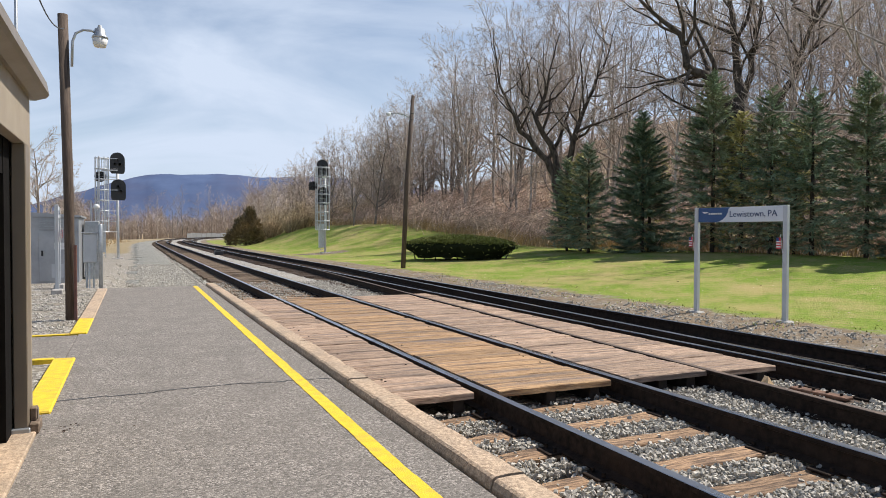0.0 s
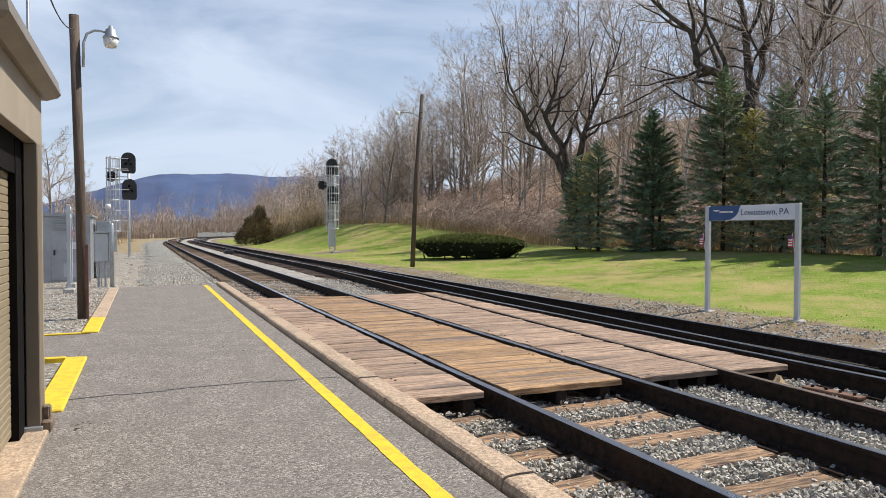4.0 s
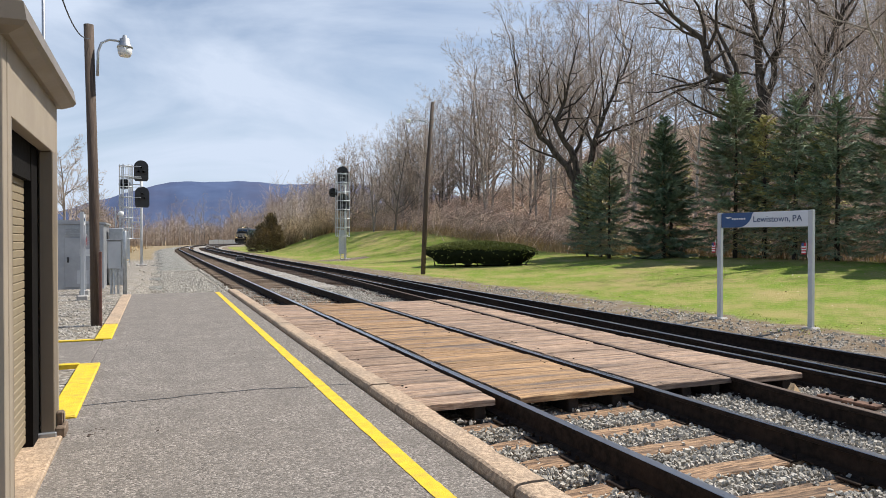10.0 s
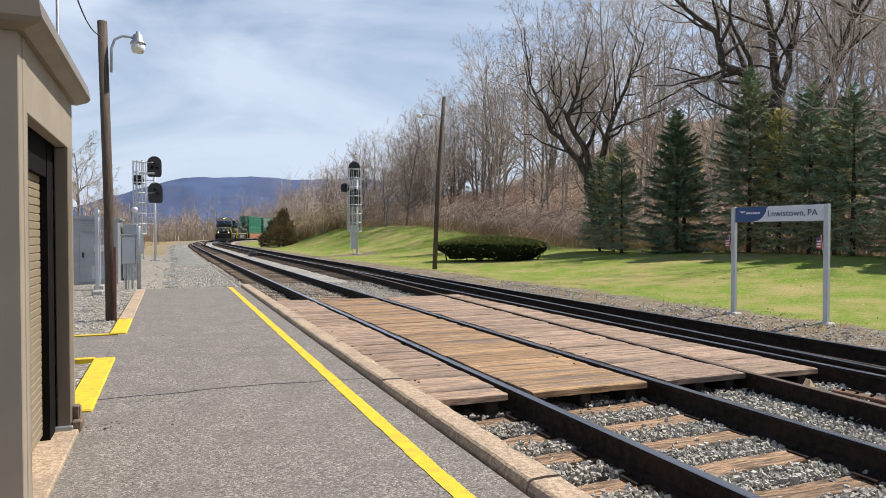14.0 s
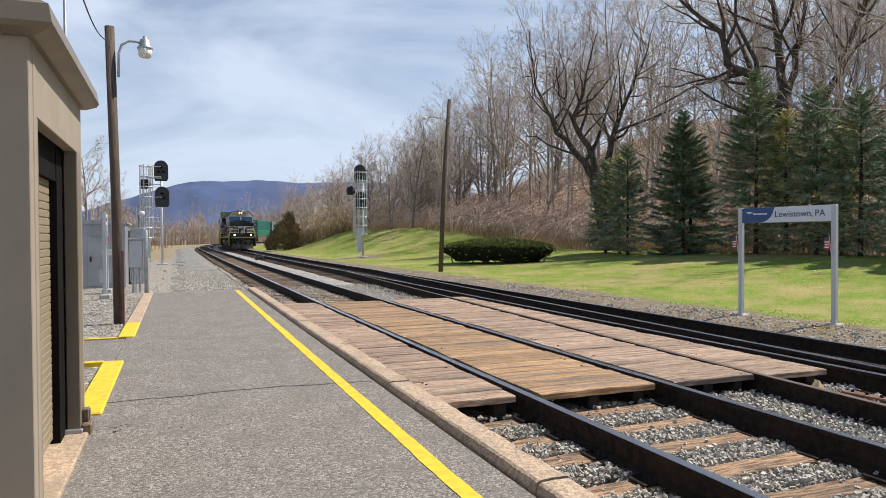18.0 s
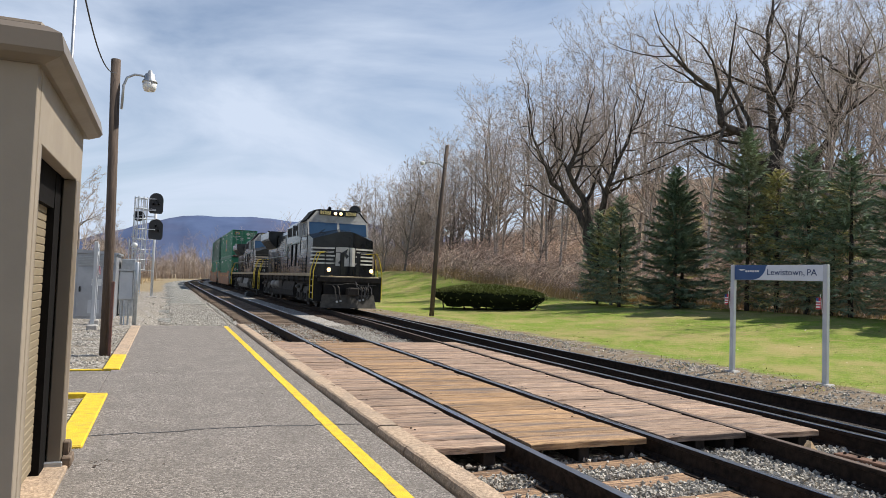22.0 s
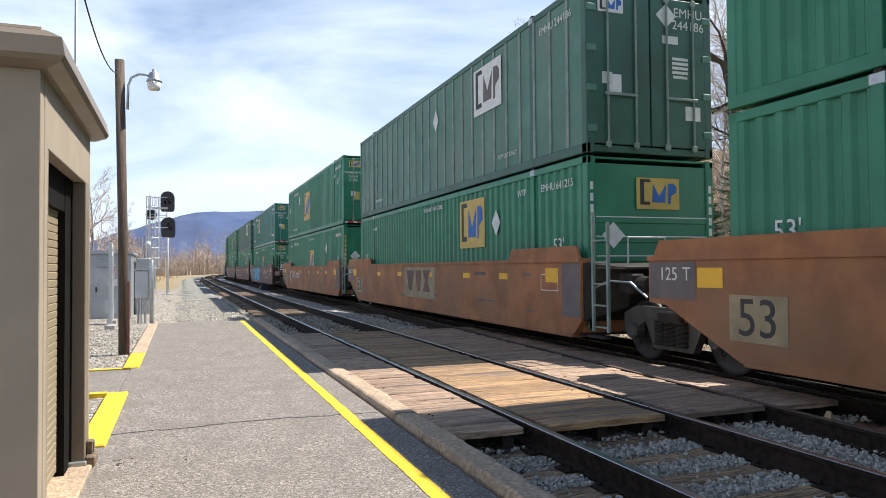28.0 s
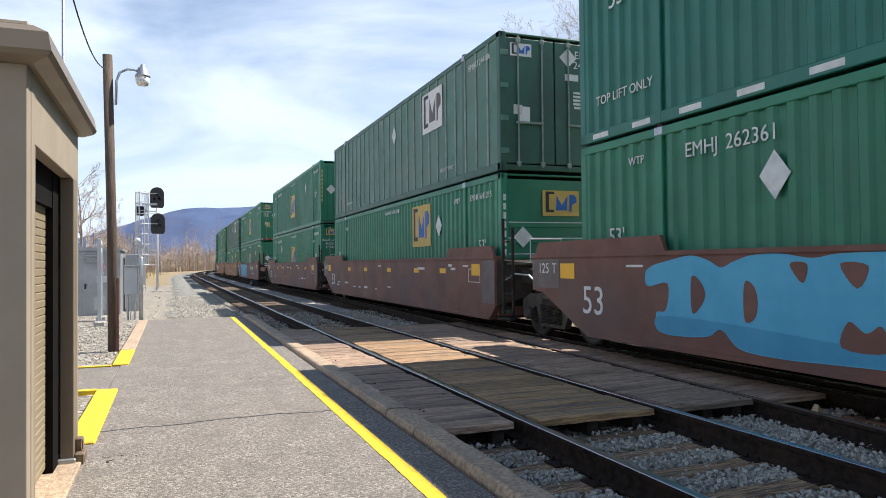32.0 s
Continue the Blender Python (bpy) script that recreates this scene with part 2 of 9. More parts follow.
# ---- materials ----
def surface(name, c1, c2=None, scale=6.0, rough=0.7, metal=0.0, bump=0.15, bscale=40.0, stretch=(1, 1, 1), c3=None, s3=0.8, amount3=0.5,
            vary=0.0, rvary=0.12, spec=0.5, detail=6, island=0.0, sharp=(0.35, 0.65)):
    """A surface of two mixed tones with a third, broad stain, fine relief and uneven gloss."""
    m = bpy.data.materials.new(name)
    m.use_nodes = True
    n, l = m.node_tree.nodes, m.node_tree.links
    b = n["Principled BSDF"]
    tc = n.new("ShaderNodeTexCoord")
    mp = n.new("ShaderNodeMapping")
    mp.inputs["Scale"].default_value = stretch
    l.new(tc.outputs["Object"], mp.inputs["Vector"])
    no = n.new("ShaderNodeTexNoise")
    no.inputs["Scale"].default_value, no.inputs["Detail"].default_value, no.inputs["Roughness"].default_value = scale, detail, 0.62
    l.new(mp.outputs[0], no.inputs["Vector"])
    ra = n.new("ShaderNodeMapRange")
    ra.inputs[1].default_value, ra.inputs[2].default_value = sharp
    l.new(no.outputs[0], ra.inputs[0])
    mx = n.new("ShaderNodeMix")
    mx.data_type = "RGBA"
    mx.inputs["A"].default_value = (*c1, 1)
    mx.inputs["B"].default_value = (*(c2 or c1), 1)
    l.new(ra.outputs[0], mx.inputs["Factor"])
    col = mx.outputs["Result"]
    if c3:
        n3 = n.new("ShaderNodeTexNoise")
        n3.inputs["Scale"].default_value, n3.inputs["Detail"].default_value = s3, 4
        l.new(mp.outputs[0], n3.inputs["Vector"])
        r3 = n.new("ShaderNodeMapRange")
        r3.inputs[1].default_value, r3.inputs[2].default_value, r3.inputs[4].default_value = 0.48, 0.68, amount3
        l.new(n3.outputs[0], r3.inputs[0])
        m3 = n.new("ShaderNodeMix")
        m3.data_type = "RGBA"
        m3.inputs["B"].default_value = (*c3, 1)
        l.new(col, m3.inputs["A"])
        l.new(r3.outputs[0], m3.inputs["Factor"])
        col = m3.outputs["Result"]
    if vary or island:
        src = n.new("ShaderNodeObjectInfo").outputs["Random"] if vary else n.new("ShaderNodeNewGeometry").outputs["Random Per Island"]
        amount = vary or island
        rr = n.new("ShaderNodeMapRange")
        rr.inputs[3].default_value, rr.inputs[4].default_value = 1 - amount, 1 + amount
        l.new(src, rr.inputs[0])
        hs = n.new("ShaderNodeHueSaturation")
        l.new(rr.outputs[0], hs.inputs["Value"])
        l.new(col, hs.inputs["Color"])
        col = hs.outputs[0]
    l.new(col, b.inputs["Base Color"])
    rg = n.new("ShaderNodeMapRange")
    rg.inputs[3].default_value, rg.inputs[4].default_value = max(0.02, rough - rvary), min(1, rough + rvary)
    l.new(no.outputs[0], rg.inputs[0])
    l.new(rg.outputs[0], b.inputs["Roughness"])
    b.inputs["Metallic"].default_value = metal
    b.inputs["Specular IOR Level"].default_value = spec
    if bump:
        nb = n.new("ShaderNodeTexNoise")
        nb.inputs["Scale"].default_value, nb.inputs["Detail"].default_value = bscale, 4
        l.new(mp.outputs[0], nb.inputs["Vector"])
        bu = n.new("ShaderNodeBump")
        bu.inputs["Strength"].default_value, bu.inputs["Distance"].default_value = bump, 0.02
        l.new(nb.outputs[0], bu.inputs["Height"])
        l.new(bu.outputs[0], b.inputs["Normal"])
    return m


def glow(name, color, strength):
    m = bpy.data.materials.new(name)
    m.use_nodes = True
    b = m.node_tree.nodes["Principled BSDF"]
    b.inputs["Base Color"].default_value = (*color, 1)
    b.inputs["Emission Color"].default_value = (*color, 1)
    b.inputs["Emission Strength"].default_value = strength
    return m


def pebble_tones(n, l, vec, size, tones, dirt, dirt_amount):
    """Colour and height of crushed stone: a tone for each stone, with dirt lying between."""
    vo = n.new("ShaderNodeTexVoronoi")
    vo.inputs["Scale"].default_value, vo.inputs["Randomness"].default_value = 1.0 / size, 1.0
    l.new(vec, vo.inputs["Vector"])
    se = n.new("ShaderNodeSeparateColor")
    l.new(vo.outputs["Color"], se.inputs[0])
    ramp = n.new("ShaderNodeValToRGB")
    e = ramp.color_ramp.elements
    e[0].color, e[1].color = (*tones[0], 1), (*tones[-1], 1)
    for k in range(1, len(tones) - 1):
        e.new(k / (len(tones) - 1)).color = (*tones[k], 1)
    l.new(se.outputs[0], ramp.inputs[0])
    no = n.new("ShaderNodeTexNoise")
    no.inputs["Scale"].default_value, no.inputs["Detail"].default_value = 2.2, 8
    l.new(vec, no.inputs["Vector"])
    ra = n.new("ShaderNodeMapRange")
    ra.inputs[1].default_value, ra.inputs[2].default_value, ra.inputs[4].default_value = 0.40, 0.66, dirt_amount
    l.new(no.outputs[0], ra.inputs[0])
    mx = n.new("ShaderNodeMix")
    mx.data_type = "RGBA"
    mx.inputs["B"].default_value = (*dirt, 1)
    l.new(ra.outputs[0], mx.inputs["Factor"])
    l.new(ramp.outputs[0], mx.inputs["A"])
    return mx.outputs["Result"], vo.outputs["Distance"]


def pebbles(name, size, tones, dirt, dirt_amount, bump=1.0):
    m = bpy.data.materials.new(name)
    m.use_nodes = True
    n, l = m.node_tree.nodes, m.node_tree.links
    b = n["Principled BSDF"]
    tc = n.new("ShaderNodeTexCoord")
    col, dist = pebble_tones(n, l, tc.outputs["Object"], size, tones, dirt, dirt_amount)
    l.new(col, b.inputs["Base Color"])
    b.inputs["Roughness"].default_value, b.inputs["Specular IOR Level"].default_value = 0.9, 0.3
    bu = n.new("ShaderNodeBump")
    bu.invert = True
    bu.inputs["Strength"].default_value, bu.inputs["Distance"].default_value = bump, size * 0.8
    l.new(dist, bu.inputs["Height"])
    l.new(bu.outputs[0], b.inputs["Normal"])
    return m


def ground_cover():
    """Lawn, gravel, leaf litter and dry field in one, ragged where they meet."""
    m = bpy.data.materials.new("ground_cover")
    m.use_nodes = True
    n, l = m.node_tree.nodes, m.node_tree.links
    b = n["Principled BSDF"]
    vec = n.new("ShaderNodeTexCoord").outputs["Object"]

    def cloud(scale, detail=6, lo=0.35, hi=0.65, rough=0.6):
        no = n.new("ShaderNodeTexNoise")
        no.inputs["Scale"].default_value, no.inputs["Detail"].default_value, no.inputs["Roughness"].default_value = scale, detail, rough
        l.new(vec, no.inputs["Vector"])
        ra = n.new("ShaderNodeMapRange")
        ra.inputs[1].default_value, ra.inputs[2].default_value = lo, hi
        l.new(no.outputs[0], ra.inputs[0])
        return ra.outputs[0]

    def mix(fac, ca, cb):
        mx = n.new("ShaderNodeMix")
        mx.data_type = "RGBA"
        for key, c in (("A", ca), ("B", cb)):
            if isinstance(c, tuple):
                mx.inputs[key].default_value = (*c, 1)
            else:
                l.new(c, mx.inputs[key])
        l.new(fac, mx.inputs["Factor"])
        return mx.outputs["Result"]

    def share(name, rag):
        """How much of a cover there is, with a torn edge."""
        at = n.new("ShaderNodeAttribute")
        at.attribute_name = name
        ad = n.new("ShaderNodeMath")
        ad.operation = "ADD"
        l.new(at.outputs["Fac"], ad.inputs[0])
        l.new(rag, ad.inputs[1])
        ra = n.new("ShaderNodeMapRange")
        ra.inputs[1].default_value, ra.inputs[2].default_value = 0.88, 1.12
        l.new(ad.outputs[0], ra.inputs[0])
        return ra.outputs[0]
    rag = cloud(0.7, 10, 0.22, 0.78, 0.75)
    green = mix(cloud(13, 10, 0.40, 0.60, 0.9), (0.275, 0.36, 0.05), (0.085, 0.15, 0.018))
    green = mix(cloud(0.9, 10, 0.47, 0.66, 0.82), green, (0.36, 0.29, 0.12))
    green = mix(cloud(0.22, 10, 0.475, 0.64, 0.75), green, (0.38, 0.31, 0.13))
    stones, dist = pebble_tones(n, l, vec, 0.05, ((0.08, 0.073, 0.063), (0.20, 0.18, 0.155), (0.34, 0.315, 0.28), (0.55, 0.525, 0.48)), (0.25, 0.215, 0.165), 0.7)
    earth = mix(cloud(3, 8, 0.32, 0.58), stones, (0.21, 0.155, 0.10))
    stones = mix(share("earthy", rag), stones, earth)
    litter = mix(cloud(7, 8), (0.30, 0.228, 0.165), (0.12, 0.088, 0.066))
    litter = mix(cloud(0.3, 5), litter, (0.27, 0.215, 0.15))
    field = mix(cloud(1.2, 8), (0.36, 0.29, 0.18), (0.22, 0.17, 0.10))
    col = mix(share("stony", rag), green, stones)
    col = mix(share("leafy", rag), col, litter)
    col = mix(share("fallow", rag), col, field)
    l.new(col, b.inputs["Base Color"])
    b.inputs["Roughness"].default_value, b.inputs["Specular IOR Level"].default_value = 0.95, 0.15
    bu = n.new("ShaderNodeBump")
    bu.inputs["Strength"].default_value, bu.inputs["Distance"].default_value = 0.8, 0.03
    l.new(cloud(24, 5, 0.2, 0.8), bu.inputs["Height"])
    l.new(bu.outputs[0], b.inputs["Normal"])
    return m


ASPHALT = pebbles("asphalt", 0.012, ((0.095, 0.084, 0.074), (0.182, 0.163, 0.143), (0.23, 0.205, 0.18), (0.42, 0.375, 0.335)), (0.155, 0.139, 0.122), 0.5, 0.5)
CONCRETE = surface("old_concrete", (0.58, 0.43, 0.295), (0.33, 0.24, 0.165), 30, 0.88, bump=0.7, bscale=45, c3=(0.26, 0.21, 0.16), s3=2.2, amount3=0.55, detail=8, sharp=(0.36, 0.62))
CONCRETE_PALE = surface("pale_concrete", (0.45, 0.43, 0.40), (0.33, 0.31, 0.29), 9, 0.85, bump=0.4, bscale=50)
YELLOW = surface("yellow_paint", (0.82, 0.57, 0.02), (0.72, 0.48, 0.02), 12, 0.7, bump=0.35, bscale=120, c3=(0.42, 0.30, 0.07), s3=9, amount3=0.55)
CRACK = surface("crack_filler", (0.05, 0.05, 0.05), (0.08, 0.08, 0.08), 20, 0.8)
RAIL_SIDE = surface("rusty_rail", (0.038, 0.025, 0.018), (0.014, 0.010, 0.008), 14, 0.85, 0.0, spec=0.15, bump=0.25, bscale=60, c3=(0.05, 0.030, 0.02), s3=1.5)
RAIL_TOP = surface("polished_rail", (0.55, 0.56, 0.58), (0.42, 0.42, 0.44), 3, 0.28, 1.0, bump=0.03, stretch=(1, 0.1, 1))
RAIL_DULL = surface("dull_rail_head", (0.14, 0.095, 0.07), (0.09, 0.065, 0.05), 5, 0.6, 0.3, bump=0.1)
TIE_DARK = surface("oily_tie", (0.11, 0.068, 0.042), (0.04, 0.026, 0.018), 7, 0.85, bump=0.8, bscale=14, stretch=(0.6, 6, 6), c3=(0.05, 0.035, 0.025), s3=1.6, vary=0.25)
TIE_MID = surface("dull_tie", (0.25, 0.175, 0.115), (0.11, 0.075, 0.05), 7, 0.85, bump=0.8, bscale=14, stretch=(0.6, 6, 6), c3=(0.12, 0.09, 0.065), s3=1.6, vary=0.22)
TIE = surface("weathered_tie", (0.44, 0.275, 0.155), (0.11, 0.066, 0.04), 7, 0.85, bump=1.0, bscale=14, stretch=(0.6, 6, 6), c3=(0.12, 0.08, 0.055), s3=1.6, vary=0.18, sharp=(0.42, 0.60))
PLANK = surface("crossing_plank", (0.52, 0.36, 0.25), (0.23, 0.15, 0.10), 5, 0.82, bump=0.8, bscale=16, stretch=(0.7, 9, 9), c3=(0.15, 0.12, 0.105), s3=1.3, amount3=0.75, vary=0.2, sharp=(0.4, 0.62))
PLANK_ORANGE = surface("bare_crossing_plank", (0.50, 0.31, 0.155), (0.23, 0.135, 0.07), 5, 0.82, bump=0.8, bscale=16, stretch=(0.7, 9, 9), c3=(0.12, 0.11, 0.115), s3=0.9, amount3=0.8, vary=0.22, sharp=(0.4, 0.62))
DARK_WOOD = surface("dark_timber", (0.045, 0.032, 0.024), (0.02, 0.015, 0.012), 9, 0.9, bump=0.3)
BALLAST = pebbles("ballast_bed", 0.036, ((0.15, 0.14, 0.125), (0.30, 0.28, 0.25), (0.42, 0.395, 0.355), (0.54, 0.51, 0.46)), (0.24, 0.20, 0.15), 0.5, 0.7)
BALLAST_OILY = pebbles("oily_ballast", 0.045, ((0.016, 0.014, 0.012), (0.04, 0.033, 0.027), (0.075, 0.06, 0.05), (0.12, 0.10, 0.085)), (0.035, 0.026, 0.02), 0.8)
BALLAST_GREY = pebbles("grey_ballast_shoulder", 0.06, ((0.08, 0.083, 0.074), (0.20, 0.20, 0.18), (0.31, 0.305, 0.275), (0.47, 0.455, 0.415)), (0.18, 0.155, 0.12), 0.4, 0.9)
GROUND = ground_cover()
STONE = surface("ballast_stone", (0.52, 0.485, 0.425), (0.34, 0.315, 0.27), 20, 0.9, bump=0.2, island=0.3, spec=0.2)
POLE_WOOD = surface("pole_wood", (0.135, 0.095, 0.07), (0.065, 0.046, 0.035), 5, 0.85, bump=0.5, bscale=22, stretch=(7, 7, 0.5), c3=(0.06, 0.045, 0.035), s3=0.9)
BARK = surface("bark", (0.50, 0.43, 0.37), (0.16, 0.132, 0.108), 6, 0.92, bump=0.6, bscale=16, stretch=(1, 1, 0.4), spec=0.2, vary=0.45)
BARK_DARK = surface("dark_bark", (0.115, 0.096, 0.08), (0.035, 0.03, 0.026), 6, 0.92, bump=0.7, bscale=12, stretch=(1, 1, 0.4), spec=0.2)
BARK_PALE = surface("pale_bark", (0.58, 0.52, 0.455), (0.24, 0.20, 0.17), 6, 0.92, bump=0.5, bscale=16, stretch=(1, 1, 0.4), spec=0.2, vary=0.35)
SHRUB = surface("shrub_twig", (0.62, 0.50, 0.34), (0.30, 0.235, 0.155), 0.8, 0.9, bump=0.0, spec=0.2, island=0.45)
TWIG = surface("twig", (0.56, 0.47, 0.395), (0.24, 0.192, 0.155), 1.4, 0.9, bump=0.0, spec=0.2, vary=0.4)
BRAMBLE = surface("bramble", (0.76, 0.61, 0.50), (0.40, 0.29, 0.225), 1.2, 0.9, bump=0.0, spec=0.2, c3=(0.60, 0.475, 0.31), s3=0.25, island=0.6)
DRY_GRASS = surface("dry_grass", (0.58, 0.42, 0.22), (0.36, 0.24, 0.12), 1.2, 0.95, bump=0.0, spec=0.2, island=0.3)
NEEDLE = surface("spruce_needles", (0.27, 0.35, 0.23), (0.095, 0.145, 0.09), 1.2, 0.7, bump=0.0, spec=0.25, island=0.35)
NEEDLE_PALE = surface("pale_spruce_needles", (0.64, 0.58, 0.26), (0.34, 0.34, 0.14), 1.0, 0.8, bump=0.0, spec=0.25, island=0.35)
NEEDLE_OLIVE = surface("olive_spruce_needles", (0.35, 0.45, 0.30), (0.11, 0.17, 0.115), 0.9, 0.7, bump=0.0, spec=0.25, island=0.4, c3=(0.38, 0.33, 0.15), s3=0.45, amount3=0.6)
SPRUCE_TWIG = surface("spruce_twig", (0.60, 0.50, 0.34), (0.34, 0.27, 0.17), 2.0, 0.9, bump=0.0, spec=0.2, island=0.4)
YEW = surface("hedge_leaf", (0.25, 0.265, 0.07), (0.10, 0.12, 0.03), 5, 0.75, bump=0.0, spec=0.3, island=0.4)
# near-black: the shade inside the hedge is put into this colour
YEW_SHADE = surface("hedge_core_shade", (0.018, 0.022, 0.010), (0.010, 0.013, 0.006), 5, 0.95, bump=0.3, bscale=30, spec=0.1)
BLADE = surface("grass_blade", (0.36, 0.38, 0.10), (0.25, 0.29, 0.06), 0.6, 0.8, bump=0.0, spec=0.3, island=0.3, c3=(0.33, 0.28, 0.12), s3=0.25, amount3=0.7)
# the blue of distant haze is mixed into the ridge's base colour
MOUNTAIN = surface("hazed_ridge", (0.10, 0.138, 0.24), (0.08, 0.112, 0.205), 0.012, 1.0, bump=0.0, spec=0.0, c3=(0.10, 0.105, 0.165), s3=0.004)
TAN_WALL = surface("tan_metal_panel", (0.345, 0.29, 0.222), (0.315, 0.265, 0.205), 3, 0.6, spec=0.25, bump=0.04, bscale=20, c3=(0.28, 0.235, 0.18), s3=0.8, amount3=0.3)
TAN_TRIM = surface("brown_metal_trim", (0.20, 0.16, 0.115), (0.18, 0.145, 0.105), 3, 0.42, bump=0.03)
TAN_SHUTTER = surface("tan_shutter", (0.30, 0.245, 0.16), (0.26, 0.21, 0.14), 4, 0.5, bump=0.04)
RUSTY = surface("rusty_brown_steel", (0.22, 0.16, 0.11), (0.10, 0.07, 0.05), 14, 0.8, bump=0.3)
# near-black that stands in for shade around and behind the shutter
SHADE_BLACK = surface("shade_black", (0.007, 0.006, 0.006), (0.011, 0.010, 0.009), 4, 0.95, spec=0.1)
GALV_PALE = surface("weathered_zinc", (0.66, 0.68, 0.70), (0.52, 0.54, 0.56), 8, 0.55, 0.15, bump=0.05)
GALV = surface("galvanised_steel", (0.50, 0.52, 0.54), (0.38, 0.40, 0.42), 8, 0.45, 0.75, bump=0.05)
ALU_SHED = surface("mill_aluminium", (0.44, 0.45, 0.47), (0.36, 0.37, 0.39), 2.5, 0.5, 0.55, bump=0.05, c3=(0.30, 0.31, 0.33), s3=0.7)
SIGN_GREY = surface("light_grey_paint", (0.52, 0.54, 0.56), (0.46, 0.48, 0.50), 3, 0.45, bump=0.02)
SIGN_BLUE = surface("deep_blue_vinyl", (0.02, 0.075, 0.21), (0.018, 0.065, 0.19), 3, 0.45, bump=0.0)
SIGN_PALE = surface("pale_vinyl", (0.66, 0.69, 0.73), (0.62, 0.65, 0.69), 3, 0.45, bump=0.0)
INK = surface("dark_blue_ink", (0.02, 0.05, 0.14), (0.02, 0.05, 0.13), 3, 0.5, bump=0.0)
RED = surface("flag_red", (0.55, 0.05, 0.06), (0.48, 0.04, 0.05), 9, 0.8, bump=0.0)
WHITE = surface("white_paint", (0.78, 0.78, 0.76), (0.66, 0.66, 0.64), 7, 0.6, bump=0.0)
BLACK = surface("black_paint", (0.022, 0.022, 0.024), (0.032, 0.032, 0.034), 5, 0.5, bump=0.03)

# ---- the tracks' lines ----
RISE_AT, BEND_AT = 50.0, 101.0
GAUGE_HALF = 0.7525


def _centre_line():
    """The main track's centre from the bend outwards, every half metre: place and heading."""
    out, x, y, a = [], 7.70, BEND_AT, 0.0
    for k in range(1600):
        out.append((x, y, a))
        s = BEND_AT + 0.5 * k
        a += 0.5 * (1 / 450.0 if s < 160 else 1 / 250.0 if a < 1.3 else 0.0)
        x += 0.5 * math.sin(a)
        y += 0.5 * math.cos(a)
    return np.array(out)


CURVE = _centre_line()


def line_main(s, off=0.0):
    """Place and heading of a line beside the main track's centre, s metres out along it."""
    z = 0.0022 * max(0.0, s - RISE_AT)
    if s <= BEND_AT:
        return Vector((7.58 + 0.12 * smoothstep(6, 28, s) + off, s, z)), Vector((0, 1, 0))
    f = (s - BEND_AT) / 0.5
    i = min(int(f), len(CURVE) - 2)
    x, y, a = CURVE[i] + (CURVE[i + 1] - CURVE[i]) * (f - i)
    return Vector((x + off * math.cos(a), y - off * math.sin(a), z)), Vector((math.sin(a), math.cos(a), 0))


def line_platform(s):
    return line_main(s, -3.81 - 0.12 * smoothstep(6, 28, s))


def line_turnout(s):
    """The track that leaves the main one towards the platform."""
    x = min(6.17 + 0.05 * s, 7.70)
    return Vector((x, s, 0.0)), Vector((0.05, 1, 0)).normalized()


def offset(x, y):
    """How far a place lies to the right of the main track's centre, and how far out along it."""
    if y <= BEND_AT:
        return x - 7.68, y
    c = CURVE[::8]
    i = int(np.argmin((c[:, 0] - x) ** 2 + (c[:, 1] - y) ** 2))
    px, py, a = c[i]
    dx, dy = x - px, y - py
    return dx * math.cos(a) - dy * math.sin(a), BEND_AT + 4.0 * i + dx * math.sin(a) + dy * math.cos(a)


def wave(x, y, f, seed=0.0):
    return noise.noise(Vector((x * f, y * f, seed)))


def ground_height(x, y):
    d, s = offset(x, y)
    rise = 0.0022 * max(0.0, min(s, 260) - RISE_AT)
    base = -0.36 + rise
    if -7.5 < d < 1.7:
        return base
    if d >= 1.7:
        z = base + 0.14 * smoothstep(1.7, 3.2, d)
        top = 0.55 + 1.9 * smoothstep(42, 70, s) - 1.7 * smoothstep(85, 135, s)
        foot = 20.0 - 5.0 * smoothstep(40, 80, s) + 10 * smoothstep(-10, -40, s)
        z += (top + 0.2) * smoothstep(4.0, foot, d)
        k = 1.0 + 0.13 * smoothstep(50, 80, s) - 0.53 * smoothstep(85, 118, s) - 0.5 * smoothstep(118, 165, s)
        over = max(0.0, d - foot)
        z += k * 13.5 * smoothstep(0, 58, over) + k * 0.02 * over
        z += 0.10 * wave(x, y, 0.13) * smoothstep(4, 9, d) + 0.5 * wave(x, y, 0.06, 3) * smoothstep(foot, foot + 10, d)
        return z
    # the platform's side
    z = base + 0.29 * smoothstep(-7.9, -8.5, d) * (1 - smoothstep(30, 60, s)) + 0.05 * wave(x, y, 0.2)
    z -= 1.2 * smoothstep(-14, -40, d) * smoothstep(25, 60, s)
    return z


def ground_covers(x, y):
    """Shares of gravel, leaf litter and dry field."""
    d, s = offset(x, y)
    foot = 20.0 - 5.0 * smoothstep(40, 80, s) + 10 * smoothstep(-10, -40, s)
    if d > 0:
        pad = 1 - smoothstep(1.3, 2.3, math.hypot((x - 13.6) * 0.8, y - 54.6))
        return max(pad, 1 - smoothstep(2.6, 5.6 - 1.6 * smoothstep(20, 60, s), d)), max(smoothstep(foot - 1.5, foot + 1.5, d), smoothstep(140, 160, s)), 0.0, smoothstep(1.5, 2.5, d)
    path = smoothstep(-18, -12, d) * (1 - smoothstep(60, 75, s))
    return 1.0, 0.0, 1 - max(path, smoothstep(-9, -7, d)), 0.0


